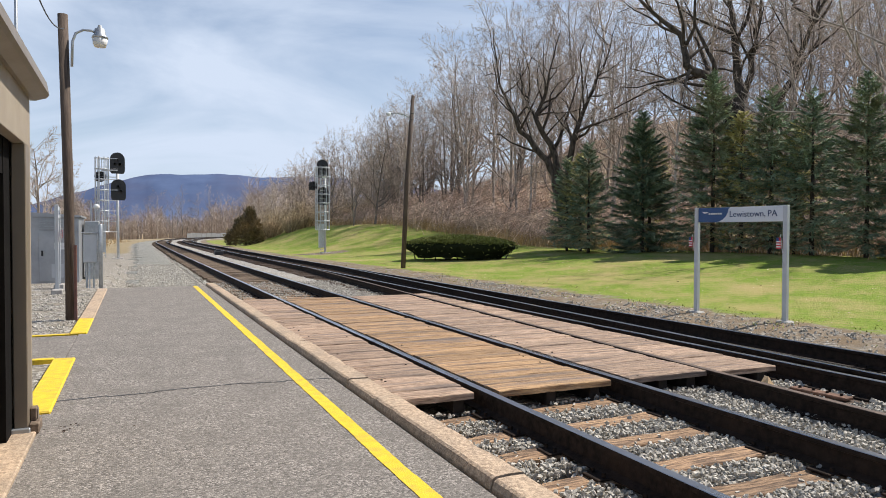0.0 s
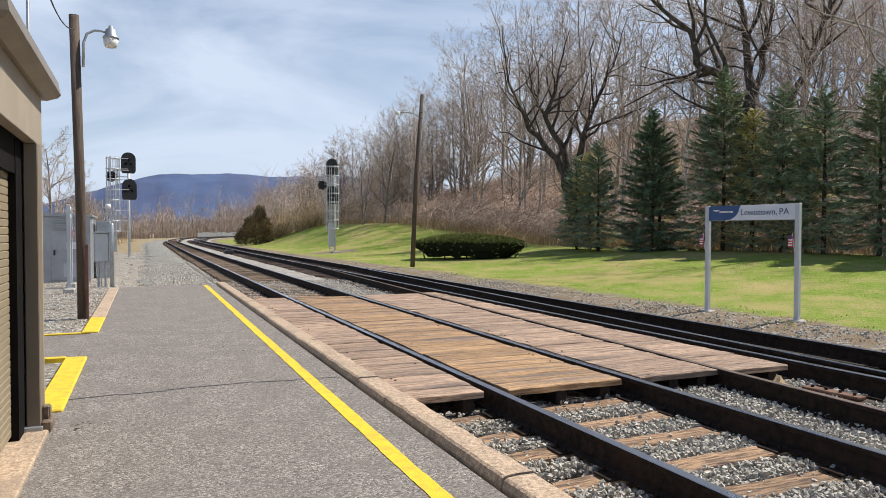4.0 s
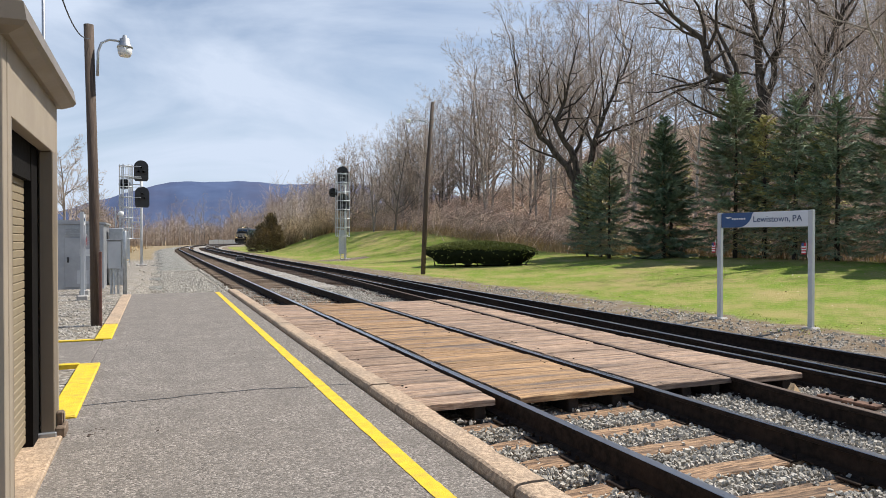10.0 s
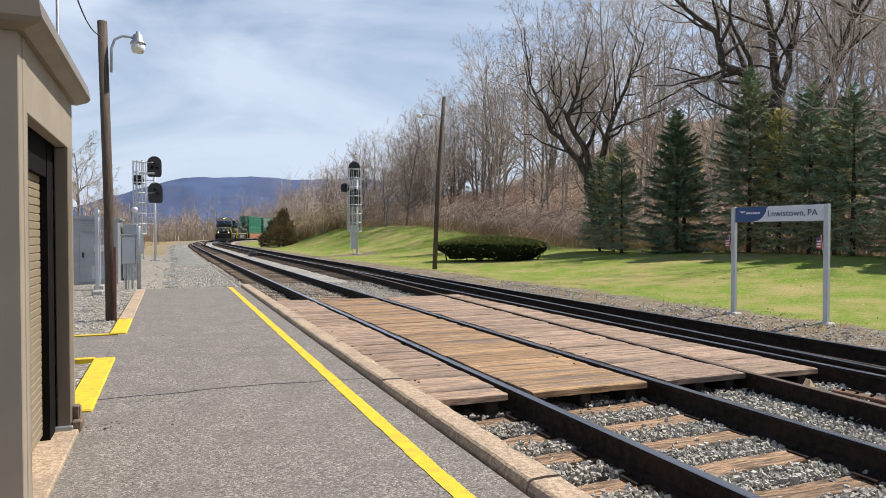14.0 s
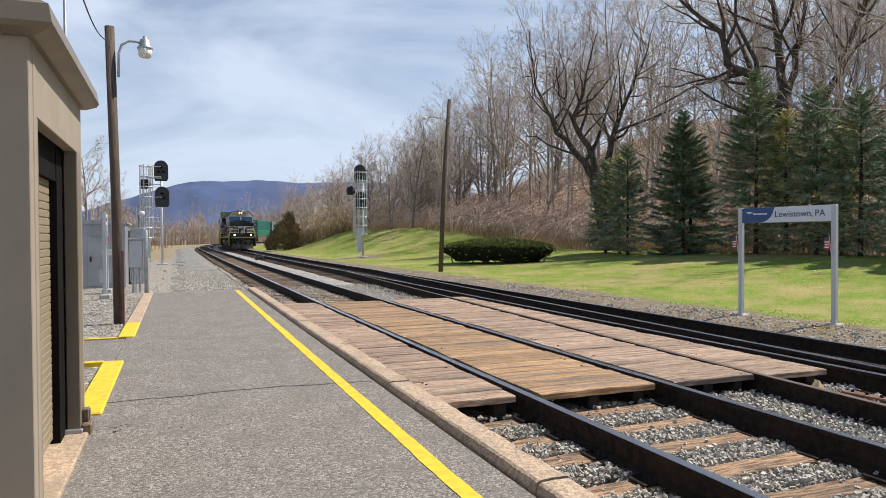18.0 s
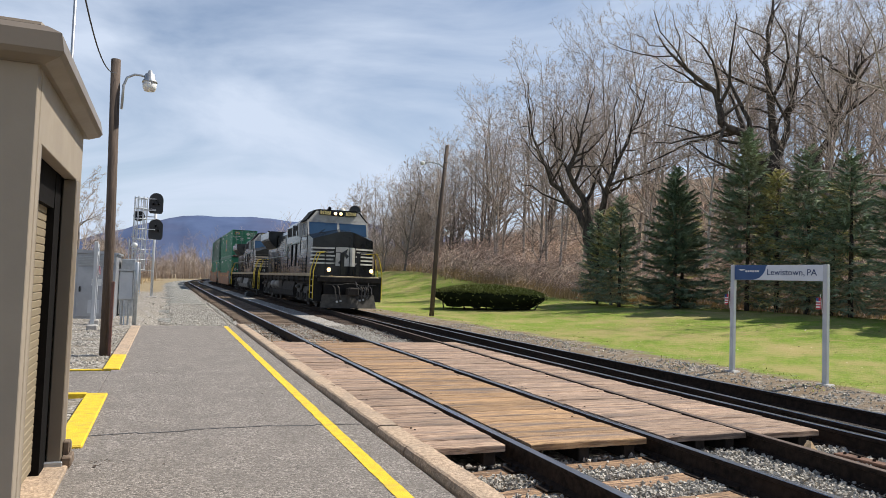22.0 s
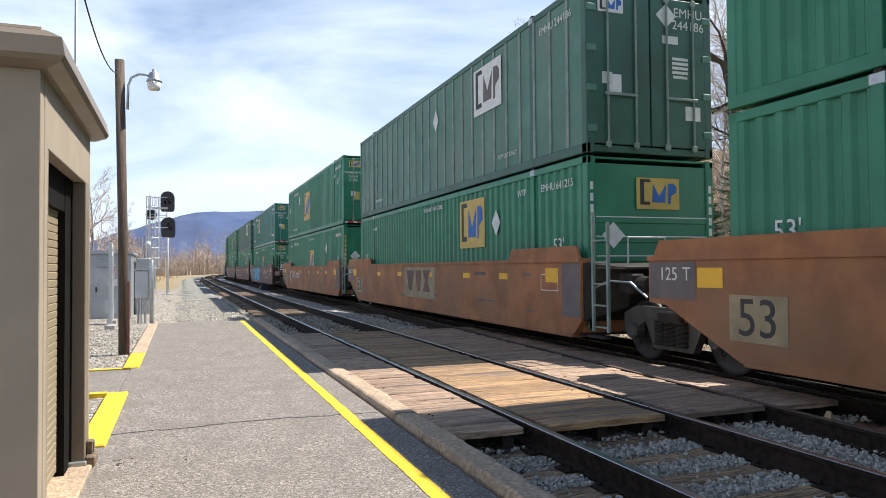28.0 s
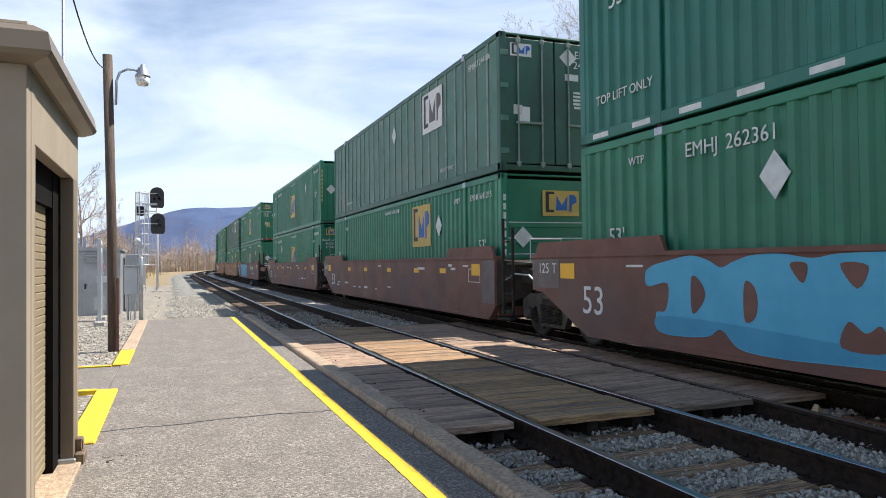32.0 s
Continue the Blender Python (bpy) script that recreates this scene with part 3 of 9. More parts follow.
def spaced(lo, hi, fine_lo, fine_hi, step, grow=1.22):
    out = list(np.arange(fine_lo, fine_hi + 1e-6, step))
    s = step
    while out[-1] < hi:
        s *= grow
        out.append(min(hi, out[-1] + s))
    s, low = step, []
    while (low[-1] if low else fine_lo) > lo:
        s *= grow
        low.append(max(lo, (low[-1] if low else fine_lo) - s))
    return low[::-1] + out


def build_ground():
    xs = spaced(-2500, 2500, -14, 44, 0.6)
    ys = spaced(-1200, 3200, -4, 96, 0.8)
    g = Geo()
    covers = []
    for y in ys:
        for x in xs:
            z = ground_height(x, y)
            r = math.hypot(x, y)
            z = z * (1 - smoothstep(250, 700, r)) - 1.5 * smoothstep(250, 700, r)
            g.v.append((x, y, z))
            covers.append(ground_covers(x, y))
    nx = len(xs)
    for j in range(len(ys) - 1):
        for i in range(nx - 1):
            a = j * nx + i
            g.f.append((a, a + 1, a + nx + 1, a + nx))
    me = g.mesh("ground", GROUND, smooth=True, weld=False)
    for k, name in enumerate(("stony", "leafy", "fallow", "earthy")):
        me.attributes.new(name, "FLOAT", "POINT").data.foreach_set("value", [c[k] for c in covers])
    ob = new("ground", me)
    tagged(ob, "green lawn, gravel strips and brown leaf litter", "ground", kind="structure")


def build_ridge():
    """The long blue mountain far off, its haze put into the colour."""
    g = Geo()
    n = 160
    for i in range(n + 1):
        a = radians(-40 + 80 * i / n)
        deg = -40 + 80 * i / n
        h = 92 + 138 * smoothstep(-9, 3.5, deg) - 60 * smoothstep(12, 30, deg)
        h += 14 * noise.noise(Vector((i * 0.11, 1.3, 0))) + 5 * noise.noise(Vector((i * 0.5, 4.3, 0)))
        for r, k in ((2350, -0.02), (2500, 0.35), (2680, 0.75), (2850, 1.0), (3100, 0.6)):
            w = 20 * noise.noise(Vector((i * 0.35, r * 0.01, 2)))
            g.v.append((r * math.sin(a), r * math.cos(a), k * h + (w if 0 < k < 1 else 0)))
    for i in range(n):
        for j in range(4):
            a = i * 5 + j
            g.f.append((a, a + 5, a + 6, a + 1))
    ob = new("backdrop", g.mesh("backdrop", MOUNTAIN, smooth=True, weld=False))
    tagged(ob, "long wooded mountain ridge, distance haze in its blue colour", "mountain", kind="structure")


RAIL = [(-0.076, -0.186), (0.076, -0.186), (0.076, -0.175), (0.012, -0.155), (0.009, -0.05), (0.037, -0.038), (0.037, -0.004), (0.033, 0.0),
        (-0.033, 0.0), (-0.037, -0.004), (-0.037, -0.038), (-0.009, -0.05), (-0.012, -0.155), (-0.076, -0.175)]


def rail_mesh(line, off, s0, s1, top):
    """A rail's profile swept along a line, its running face in a material of its own."""
    g = Geo()
    ss, s = [], s0
    while s < s1:
        ss.append(s)
        s += 2.0 if s < 100 else 5.0
    ss.append(s1)
    n = len(RAIL)
    for s in ss:
        p, d = line(s)
        side = Vector((d.y, -d.x, 0))
        for u, h in RAIL:
            q = p + side * (off + u)
            g.v.append((q.x, q.y, p.z + h))
    kinds = []
    for i in range(len(ss) - 1):
        for k in range(n):
            a, b = i * n + k, i * n + (k + 1) % n
            g.f.append((a, b, b + n, a + n))
            kinds.append(1 if k in (6, 7, 8) else 0)
    g.f.append(tuple(range(n)))
    g.f.append(tuple(range((len(ss) - 1) * n, len(ss) * n))[::-1])
    kinds += [0, 0]
    me = bpy.data.meshes.new("rail")
    me.from_pydata(g.v, [], g.f)
    me.materials.append(RAIL_SIDE)
    me.materials.append(top)
    me.polygons.foreach_set("material_index", kinds)
    bm = bmesh.new()
    bm.from_mesh(me)
    bmesh.ops.recalc_face_normals(bm, faces=bm.faces)
    bm.to_mesh(me)
    bm.free()
    return me


def bed_sheet(line, lo, hi, s0, s1, z, step=1.5, rag=0.0):
    g = Geo()
    ss = list(np.arange(s0, s1, step)) + [s1]
    us = np.linspace(lo, hi, 9)
    for s in ss:
        p, d = line(s)
        side = Vector((d.y, -d.x, 0))
        for i, u in enumerate(us):
            q = p + side * (u + rag * (1 - i / 8) ** 2 * (noise.noise(Vector((s * 0.45, 7, 0))) + 0.5 * noise.noise(Vector((s * 1.7, 2, 0)))))
            g.v.append((q.x, q.y, p.z + z - (0.16 if i in (0, 8) else 0.0) + 0.02 * wave(q.x, q.y, 1.7)))
    for j in range(len(ss) - 1):
        for i in range(8):
            a = j * 9 + i
            g.f.append((a, a + 1, a + 10, a + 9))
    return g


def worn_plank(rng, x0, x1, y0, y1, top, rag, deep=0.064, n=7, dish=0.004):
    """A board with worn, uneven edges and a slightly dished top."""
    g = Geo()
    seed = rng.uniform(0, 99)
    for i in range(n + 1):
        x = x0 + (x1 - x0) * i / n
        a = y0 + rag * 0.007 * (noise.noise(Vector((x * 5, seed, 0))) + 0.3)
        b = y1 - max(0.006, 0.5 * dish * rag) * abs(noise.noise(Vector((x * 5, seed, 5))))
        t = top + dish * noise.noise(Vector((x * 3, seed, 9)))
        if i in (0, n):
            t -= 0.006
        g.v.extend([(x, a, top - deep), (x, a, t - 0.010), (x, a + 0.010, t), (x, b - 0.010, t), (x, b, t - 0.010), (x, b, top - deep)])
    for i in range(n):
        for q in range(6):
            a, b = i * 6 + q, i * 6 + (q + 1) % 6
            g.f.append((a, b, b + 6, a + 6))
    g.f.append(tuple(range(6))[::-1])
    g.f.append(tuple(range(n * 6, n * 6 + 6)))
    return g


TIE_SPOTS = []


def build_tracks():
    bed = part("ballast", bed_sheet(lambda s: line_main(s), -5.45, 2.6, -160, 420, -0.225), [BALLAST, BALLAST_OILY], smooth=True)
    bed.data.polygons.foreach_set("material_index", [1 if i % 8 in (5, 6) else 0 for i in range(len(bed.data.polygons))])
    side = part("ballast", bed_sheet(lambda s: line_main(s), -7.7, -5.35, 20.75, 150, -0.285, 0.7, 1.1), BALLAST_GREY, smooth=True)
    tagged(side, "grey crushed stone shoulder beside the platform track", "ballast", kind="structure")
    tagged(bed, "grey crushed stone ballast between and beside the rails", "ballast", kind="structure")
    rng = random.Random(5)
    tie_meshes, oily_meshes, mid_meshes = [], [], []
    for k in range(5):
        g = worn_plank(rng, -1.3, 1.3, -0.115, 0.115, 0.0, 3.0, 0.18, 16, 0.012)
        tie_meshes.append(g.mesh("tie", TIE))
        oily_meshes.append(g.mesh("tie", TIE_DARK))
        mid_meshes.append(g.mesh("tie", TIE_MID))
    plate = Geo().box(-0.19, -0.09, 0, 0.19, 0.09, 0.016, 0.004)
    for sx in (-0.12, 0.12):
        for sy in (-0.06, 0.06):
            plate.box(sx - 0.012, sy - 0.012, 0.012, sx + 0.012, sy + 0.012, 0.05, 0.003)
    plate_me = plate.mesh("tie_plate", RAIL_SIDE)
    specs = [("track", "platform track with shiny rails on wooden ties", line_platform, -160, 330, RAIL_TOP, RAIL_TOP, 0.0, 62, 160),
             ("track", "main line track with polished rails on wooden ties", line_main, -160, 420, RAIL_TOP, RAIL_TOP, 0.25, 26, 160),
             ("track", "turnout track with dull rails closing in on the main line", line_turnout, -5, 30.5, RAIL_DULL, RAIL_TOP, 0.12, 26, 0)]
    for name, label, line, s0, s1, topa, topb, phase, near, far in specs:
        t = thing(name, label, "railway track", "tracks", "structure")
        part("rail", rail_mesh(line, -GAUGE_HALF, s0, s1, topa), None, t)
        part("rail", rail_mesh(line, GAUGE_HALF, s0, s1, topb), None, t)
        if line is line_turnout:
            continue
        s = 2.2 + phase
        far_g = Geo()
        while s < 140:
            p, d = line(s)
            turn = math.degrees(math.atan2(-d.x, d.y)) + rng.uniform(-1.5, 1.5)
            m = pose(p.x + rng.uniform(-0.06, 0.06) + (0.0 if line is line_platform else -0.35), p.y, p.z - 0.19 + rng.uniform(-0.012, 0.004), 0, rng.uniform(-0.5, 0.5), turn)
            hidden = 5.8 < s < 15.6
            if s < 25:
                TIE_SPOTS.append((m.translation.x, p.y))
            if s < near and not hidden:
                part("tie", rng.choice(oily_meshes if line is not line_platform else tie_meshes if s < 19 else mid_meshes), None, t, at=m)
                if s < 9 or 15 < s < 22:
                    for o in (-GAUGE_HALF, GAUGE_HALF):
                        part("tie_plate", plate_me, None, t, at=pose(p.x + o, p.y, p.z - 0.19, 0, 0, turn))
            elif s >= near:
                far_g.box(-1.3, -0.115, -0.18, 1.3, 0.115, 0, 0, m)
            s += 0.56 + rng.uniform(-0.03, 0.03)
        if far_g.v:
            tagged(part("tie_row", far_g, TIE_MID if line is line_platform else TIE_DARK, t), kind="stuff")


def build_stones():
    """Loose ballast stones where the camera is near enough to tell them apart."""
    rng = np.random.default_rng(11)
    bv = np.array([(x, y, z) for z in (-1, 1) for y in (-1, 1) for x in (-1, 1)]) * 0.62
    bf = np.array([(0, 2, 3, 1), (4, 5, 7, 6), (0, 1, 5, 4), (2, 6, 7, 3), (0, 4, 6, 2), (1, 3, 7, 5)])
    zones = [(2.1, 6.5, 2.0, 5.75, 33000, 0.0175), (6.5, 6.75, 2.0, 5.75, 900, 0.025), (2.1, 6.7, 15.6, 24, 9000, 0.02), (-0.8, 2.3, 20.8, 42, 11000, 0.03), (8.9, 11.3, 2.5, 26, 6500, 0.022),
             (-4, -0.9, 9.5, 24, 5200, 0.019)]
    vs, fs, n = [], [], 0
    for x0, x1, y0, y1, count, size in zones:
        for i in range(count):
            x, y = rng.uniform(x0, x1), rng.uniform(y0, y1)
            if any(abs(x - r) < 0.11 for r in (3.02, 4.52, 6.85, 8.35)):
                continue
            if any(abs(y - ty) < 0.135 and abs(x - tx) < 1.32 for tx, ty in TIE_SPOTS) and rng.random() < 0.975:
                continue
            if x < 2.1 and y > 20 and rng.random() > smoothstep(-0.9, 0.9, x + 0.5 * wave(x, y, 0.4)):
                continue
            if x > 10.0 and rng.random() > 0.62 - 0.26 * (x - 10.0) + 1.5 * wave(x, y, 0.6, 4):
                continue
            if x < -0.8 and rng.random() > 0.5 + 1.2 * wave(x, y, 0.7, 2):
                continue
            s = size * rng.uniform(0.5, 1.6)
            base = ground_height(x, y) if (x < 2.1 or x > 8.9) else -0.203 + rng.uniform(-0.03, 0.025)
            if x > 8.9:
                base = max(base, -0.225 - 0.16 * smoothstep(9.2, 10.3, x))
            if x < 2.1:
                base = max(base, -0.38) if y < 20.8 or x < 0.2 else -0.285 + 0.02 * wave(x, y, 1.7)
            ax = rng.normal(size=3)
            ax /= np.linalg.norm(ax)
            a = rng.uniform(0, 6.28)
            K = np.array([[0, -ax[2], ax[1]], [ax[2], 0, -ax[0]], [-ax[1], ax[0], 0]])
            R = np.eye(3) + math.sin(a) * K + (1 - math.cos(a)) * K @ K
            p = bv * rng.uniform(0.55, 1.35, size=(8, 3)) * np.array([1.0, rng.uniform(0.6, 0.95), rng.uniform(0.5, 0.85)]) * s
            vs.append(p @ R.T + np.array([x, y, base + 0.3 * s]))
            fs.append(bf + n)
            n += 8
    me = bpy.data.meshes.new("ballast_stones")
    V, F = np.concatenate(vs), np.concatenate(fs)
    me.from_pydata(V.tolist(), [], F.tolist())
    me.materials.append(STONE)
    ob = new("ballast_stones", me)
    tagged(ob, "loose grey crushed stones of the track bed", "stones", kind="stuff")


def build_platform():
    pf = thing("pavement", "grey asphalt station platform with a yellow edge line", "platform", kind="structure")
    g = Geo()
    # the slab: a fine sheet with sides, a little uneven
    xs = [-4.2, -2.4, -1.2, -0.72, -0.3, 0.2, 0.7, 1.2, 1.6, 1.885]
    part("asphalt", Geo().box(-0.72, -8, -0.4, 1.878, 20.7, -0.012, 0.01).box(-4.2, 9.3, -0.4, -0.72, 11.35, -0.018, 0.01).box(-0.78, -8, -0.4, -0.719, 6.0, -0.016), ASPHALT, pf)
    line = Geo()
    rng = random.Random(3)
    prev = None
    for i in range(401):
        y = -7.5 + 28.1 * i / 400
        xc = 1.525 + 0.0035 * (y - 3) + 0.006 * noise.noise(Vector((y * 1.3, 2, 0))) + rng.uniform(-0.0015, 0.0015)
        w = 0.058 + 0.006 * noise.noise(Vector((y * 3.1, 7, 0))) + rng.uniform(-0.002, 0.002)
        cur = ((xc - w, y, -0.008), (xc + w, y, -0.008))
        if prev:
            line.add([prev[0], prev[1], cur[1], cur[0]], [(0, 1, 2, 3)])
        prev = cur
    part("yellow_line", line, YELLOW, pf, "worn yellow painted line")
    for pts in ([(-0.6, 6.9), (-0.2, 6.94), (0.2, 6.96), (0.6, 7.0), (1.0, 7.02), (1.4, 6.96), (1.86, 6.90)],):
        c = Geo()
        for (xa, ya), (xb, yb) in zip(pts[:-1], pts[1:]):
            for k in range(6):
                t0, t1 = k / 6, (k + 1) / 6
                p0 = (xa + (xb - xa) * t0, ya + (yb - ya) * t0 + 0.02 * math.sin(37 * (xa + t0)))
                p1 = (xa + (xb - xa) * t1, ya + (yb - ya) * t1 + 0.02 * math.sin(37 * (xa + t1)))
                w0, w1 = 0.006 + 0.008 * abs(math.sin(9 * (xa + t0))), 0.006 + 0.008 * abs(math.sin(9 * (xa + t1)))
                c.add([(p0[0], p0[1] - w0, -0.0085), (p1[0], p1[1] - w1, -0.0085), (p1[0], p1[1] + w1, -0.0085), (p0[0], p0[1] + w0, -0.0085)], [(0, 1, 2, 3)])
        part("crack", c, CRACK, pf, "dark tarred crack")
    for k in range(26):
        x, y = (rng.gauss(-0.47, 0.10), rng.gauss(5.95, 0.09)) if k < 17 else (rng.uniform(-0.4, 1.3), rng.uniform(4.5, 14))
        q = rng.uniform(0.004, 0.011)
        part("debris", Geo().box(x - q, y - q * 0.6, -0.010, x + q, y + q * 0.6, -0.010 + 0.4 * q, 0.001), RAIL_DULL, pf)
    # the concrete edge in lengths, chipped and broken
    joints = [-7.0, -4.2, -1.3, 1.4, 3.55, 5.72, 6.55, 9.22, 12.1, 14.9, 17.8, 21.0]
    for y, y_end in zip(joints[:-1], joints[1:]):
        n = y_end - y
        g = Geo()
        k = max(8, int(n / 0.06))
        tip = rng.uniform(-0.008, 0.008)
        for j in range(k + 1):
            yy = y + 0.010 + (n - 0.020) * j / k
            chip = 0.05 * max(0.0, noise.noise(Vector((yy * 2.3, 5, 0))) - 0.18) + 0.03 * max(0.0, noise.noise(Vector((yy * 7, 8, 0))) - 0.2)
            hole = 0.16 * max(0.0, 1 - abs(yy - 9.14) / 0.10) + 0.07 * max(0.0, 1 - abs(yy - 7.32) / 0.09) + 0.05 * max(0.0, 1 - abs(yy - 8.1) / 0.07)
            e = 0.010 * noise.noise(Vector((yy * 4, 1, 0))) + chip + hole
            f = 0.012 * noise.noise(Vector((yy * 5, 3, 0))) + 0.04 * max(0.0, noise.noise(Vector((yy * 3.1, 11, 0))) - 0.25)
            top = 0.040 + tip
            prof = [(1.912, -0.35), (1.912 + f, -0.01), (1.925 + f, top - 0.012), (1.945 + f, top), (2.02, top + 0.002), (2.125 - e, top), (2.15 - e, top - 0.022 - 0.5 * chip), (2.16 - 0.8 * hole, -0.35)]
            g.v.extend([(px, yy, pz + 0.007 * noise.noise(Vector((px * 9, yy * 6, 2)))) for px, pz in prof])
        for j in range(k):
            for q in range(7):
                a = j * 8 + q
                g.f.append((a, a + 1, a + 9, a + 8))
        g.f.append(tuple(range(8)))
        g.f.append(tuple(range(k * 8, k * 8 + 8))[::-1])
        part("edge_stone", g, CONCRETE, pf, "chipped tan concrete edge")
    # low kerbs on the far side of the platform
    for y0, y1, mat, lab in ((6.45, 9.15, YELLOW, "yellow painted kerb"), (11.4, 13.3, YELLOW, "yellow painted kerb"), (13.32, 20.3, CONCRETE, "worn tan concrete kerb")):
        part("kerb", Geo().box(-0.83, y0, -0.4, -0.60, y1, 0.012, 0.012), mat, pf, lab)
    part("yellow_line", Geo().box(-4.2, 9.2, -0.3, -0.83, 9.30, 0.0, 0.006), YELLOW, pf)
    part("yellow_line", Geo().box(-4.2, 11.38, -0.3, -0.83, 11.46, 0.0, 0.006), YELLOW, pf)


def build_crossing():
    """The plank crossing over the tracks, board by board."""
    rng = random.Random(9)
    cr = thing("plank_crossing", "weathered brown plank crossing laid over the rails", "crossing", kind="structure")
    panels = [(2.17, 2.92, 2.92, PLANK, 5.78, 15.9, 0.0), (3.12, 4.40, 4.40, PLANK_ORANGE, 5.70, 15.7, 0.0), (4.64, 5.66, 6.1, PLANK, 5.70, 15.8, 0.0), (5.76, 6.60, 6.62, PLANK, 5.62, 15.9, 0.0)]
    for x0, x1, x1far, mat, y0, y1, z in panels:
        y = y0
        while y < y1 - 0.05:
            w = rng.choice((0.2, 0.24, 0.24, 0.29))
            w = min(w, y1 - y)
            right = x1 + (x1far - x1) * (y - y0) / (y1 - y0)
            left = x0 if x0 != 5.76 else 5.76 + 0.44 * (y - y0) / (y1 - y0)
            g = worn_plank(rng, left + rng.uniform(-0.012, 0.015), right + rng.uniform(-0.015, 0.012), y + 0.002, y + w - 0.002, -0.004 + rng.uniform(-0.010, 0.004), 2.5 if y == y0 else 1.0)
            part("plank", g, mat, cr)
            for xb in (left + 0.12, right - 0.12):
                for yb in (y + 0.06, y + w - 0.06):
                    if rng.random() < 0.07:
                        part("spike_head", Geo().lathe([(0.0, 0.002), (0.011, 0.001), (0.013, -0.006)], (xb + rng.uniform(-0.02, 0.02), yb, -0.002), n=8), RAIL_SIDE, cr)
            y += w
        n = 3 if x1 - x0 > 1 else 2
        for k in range(n):
            xb = x0 + 0.12 + (x1 - x0 - 0.24) * k / (n - 1)
            part("bearer", Geo().box(xb - 0.06, y0 + 0.10, -0.22, xb + 0.06, y1 - 0.10, -0.082, 0.008), DARK_WOOD, cr)

# ---- the train ----
LOCO_BLACK = surface("locomotive_black", (0.013, 0.014, 0.016), (0.007, 0.008, 0.009), 2.2, 0.17, spec=0.35, bump=0.015, rvary=0.08, c3=(0.034, 0.033, 0.032), s3=0.9, amount3=0.5)
LOCO_DUSTY = surface("dusty_locomotive_black", (0.062, 0.060, 0.056), (0.038, 0.0365, 0.034), 2.2, 0.21, spec=0.42, bump=0.02, rvary=0.1, c3=(0.045, 0.040, 0.034), s3=0.9, amount3=0.5)
TANK_GREY = surface("dusty_tank", (0.17, 0.158, 0.14), (0.10, 0.092, 0.08), 4, 0.6, bump=0.05, c3=(0.08, 0.072, 0.062), s3=1.8)
LOCO_DULL = surface("flat_black", (0.014, 0.013, 0.013), (0.008, 0.008, 0.008), 4, 0.7, bump=0.1, spec=0.2, c3=(0.035, 0.03, 0.026), s3=1.5, amount3=0.5)
LOCO_WHITE = surface("locomotive_white", (0.62, 0.60, 0.55), (0.50, 0.48, 0.43), 4, 0.5, bump=0.0, c3=(0.36, 0.32, 0.27), s3=1.5, amount3=0.4)
LOCO_CREAM = surface("grimy_cream_paint", (0.66, 0.56, 0.43), (0.52, 0.43, 0.32), 4, 0.5, bump=0.0, c3=(0.36, 0.30, 0.22), s3=1.5, amount3=0.4)
SILL_TAN = surface("dirty_white_stripe", (0.36, 0.28, 0.16), (0.25, 0.19, 0.11), 3, 0.6, bump=0.02)
UNDER = surface("road_grime", (0.042, 0.037, 0.032), (0.021, 0.018, 0.016), 5, 0.85, bump=0.25, spec=0.2, c3=(0.055, 0.046, 0.038), s3=1.2)
TRUCK_GREY = surface("cast_truck", (0.085, 0.076, 0.062), (0.036, 0.033, 0.027), 4, 0.75, bump=0.25, c3=(0.05, 0.046, 0.042), s3=1.8)
WHEEL_STEEL = surface("wheel_steel", (0.05, 0.042, 0.036), (0.028, 0.023, 0.02), 4, 0.6, 0.4, bump=0.1)
GRAB_YELLOW = surface("handrail_yellow", (0.75, 0.56, 0.03), (0.62, 0.46, 0.03), 5, 0.5, bump=0.0)
GRILLE = surface("dark_grille", (0.014, 0.014, 0.016), (0.022, 0.022, 0.024), 30, 0.6, bump=0.3, bscale=60)
HOSE = surface("rubber_hose", (0.02, 0.02, 0.02), (0.03, 0.03, 0.03), 5, 0.6, bump=0.0)
BRAKE_LINE = surface("pale_hose", (0.50, 0.50, 0.50), (0.38, 0.38, 0.38), 5, 0.5, bump=0.0)
BOARD_AMBER = glow("number_board", (0.50, 0.40, 0.16), 0.22)
LAMP_ON = glow("headlight_on", (1.0, 0.62, 0.24), 3.2)
LAMP_CORE = glow("headlight_core", (1.0, 0.78, 0.42), 45.0)
LOCO_GREY = surface("dirty_cab_grey", (0.42, 0.41, 0.38), (0.30, 0.29, 0.265), 3, 0.5, bump=0.0, c3=(0.20, 0.19, 0.17), s3=1.5, amount3=0.5)
LOCO_FADED = surface("faded_locomotive_white", (0.34, 0.335, 0.32), (0.23, 0.225, 0.215), 5, 0.5, bump=0.0, c3=(0.14, 0.135, 0.13), s3=1.5, amount3=0.5)
GLASS = surface("cab_glass", (0.02, 0.05, 0.10), (0.03, 0.07, 0.13), 0.8, 0.06, bump=0.0, spec=0.8)

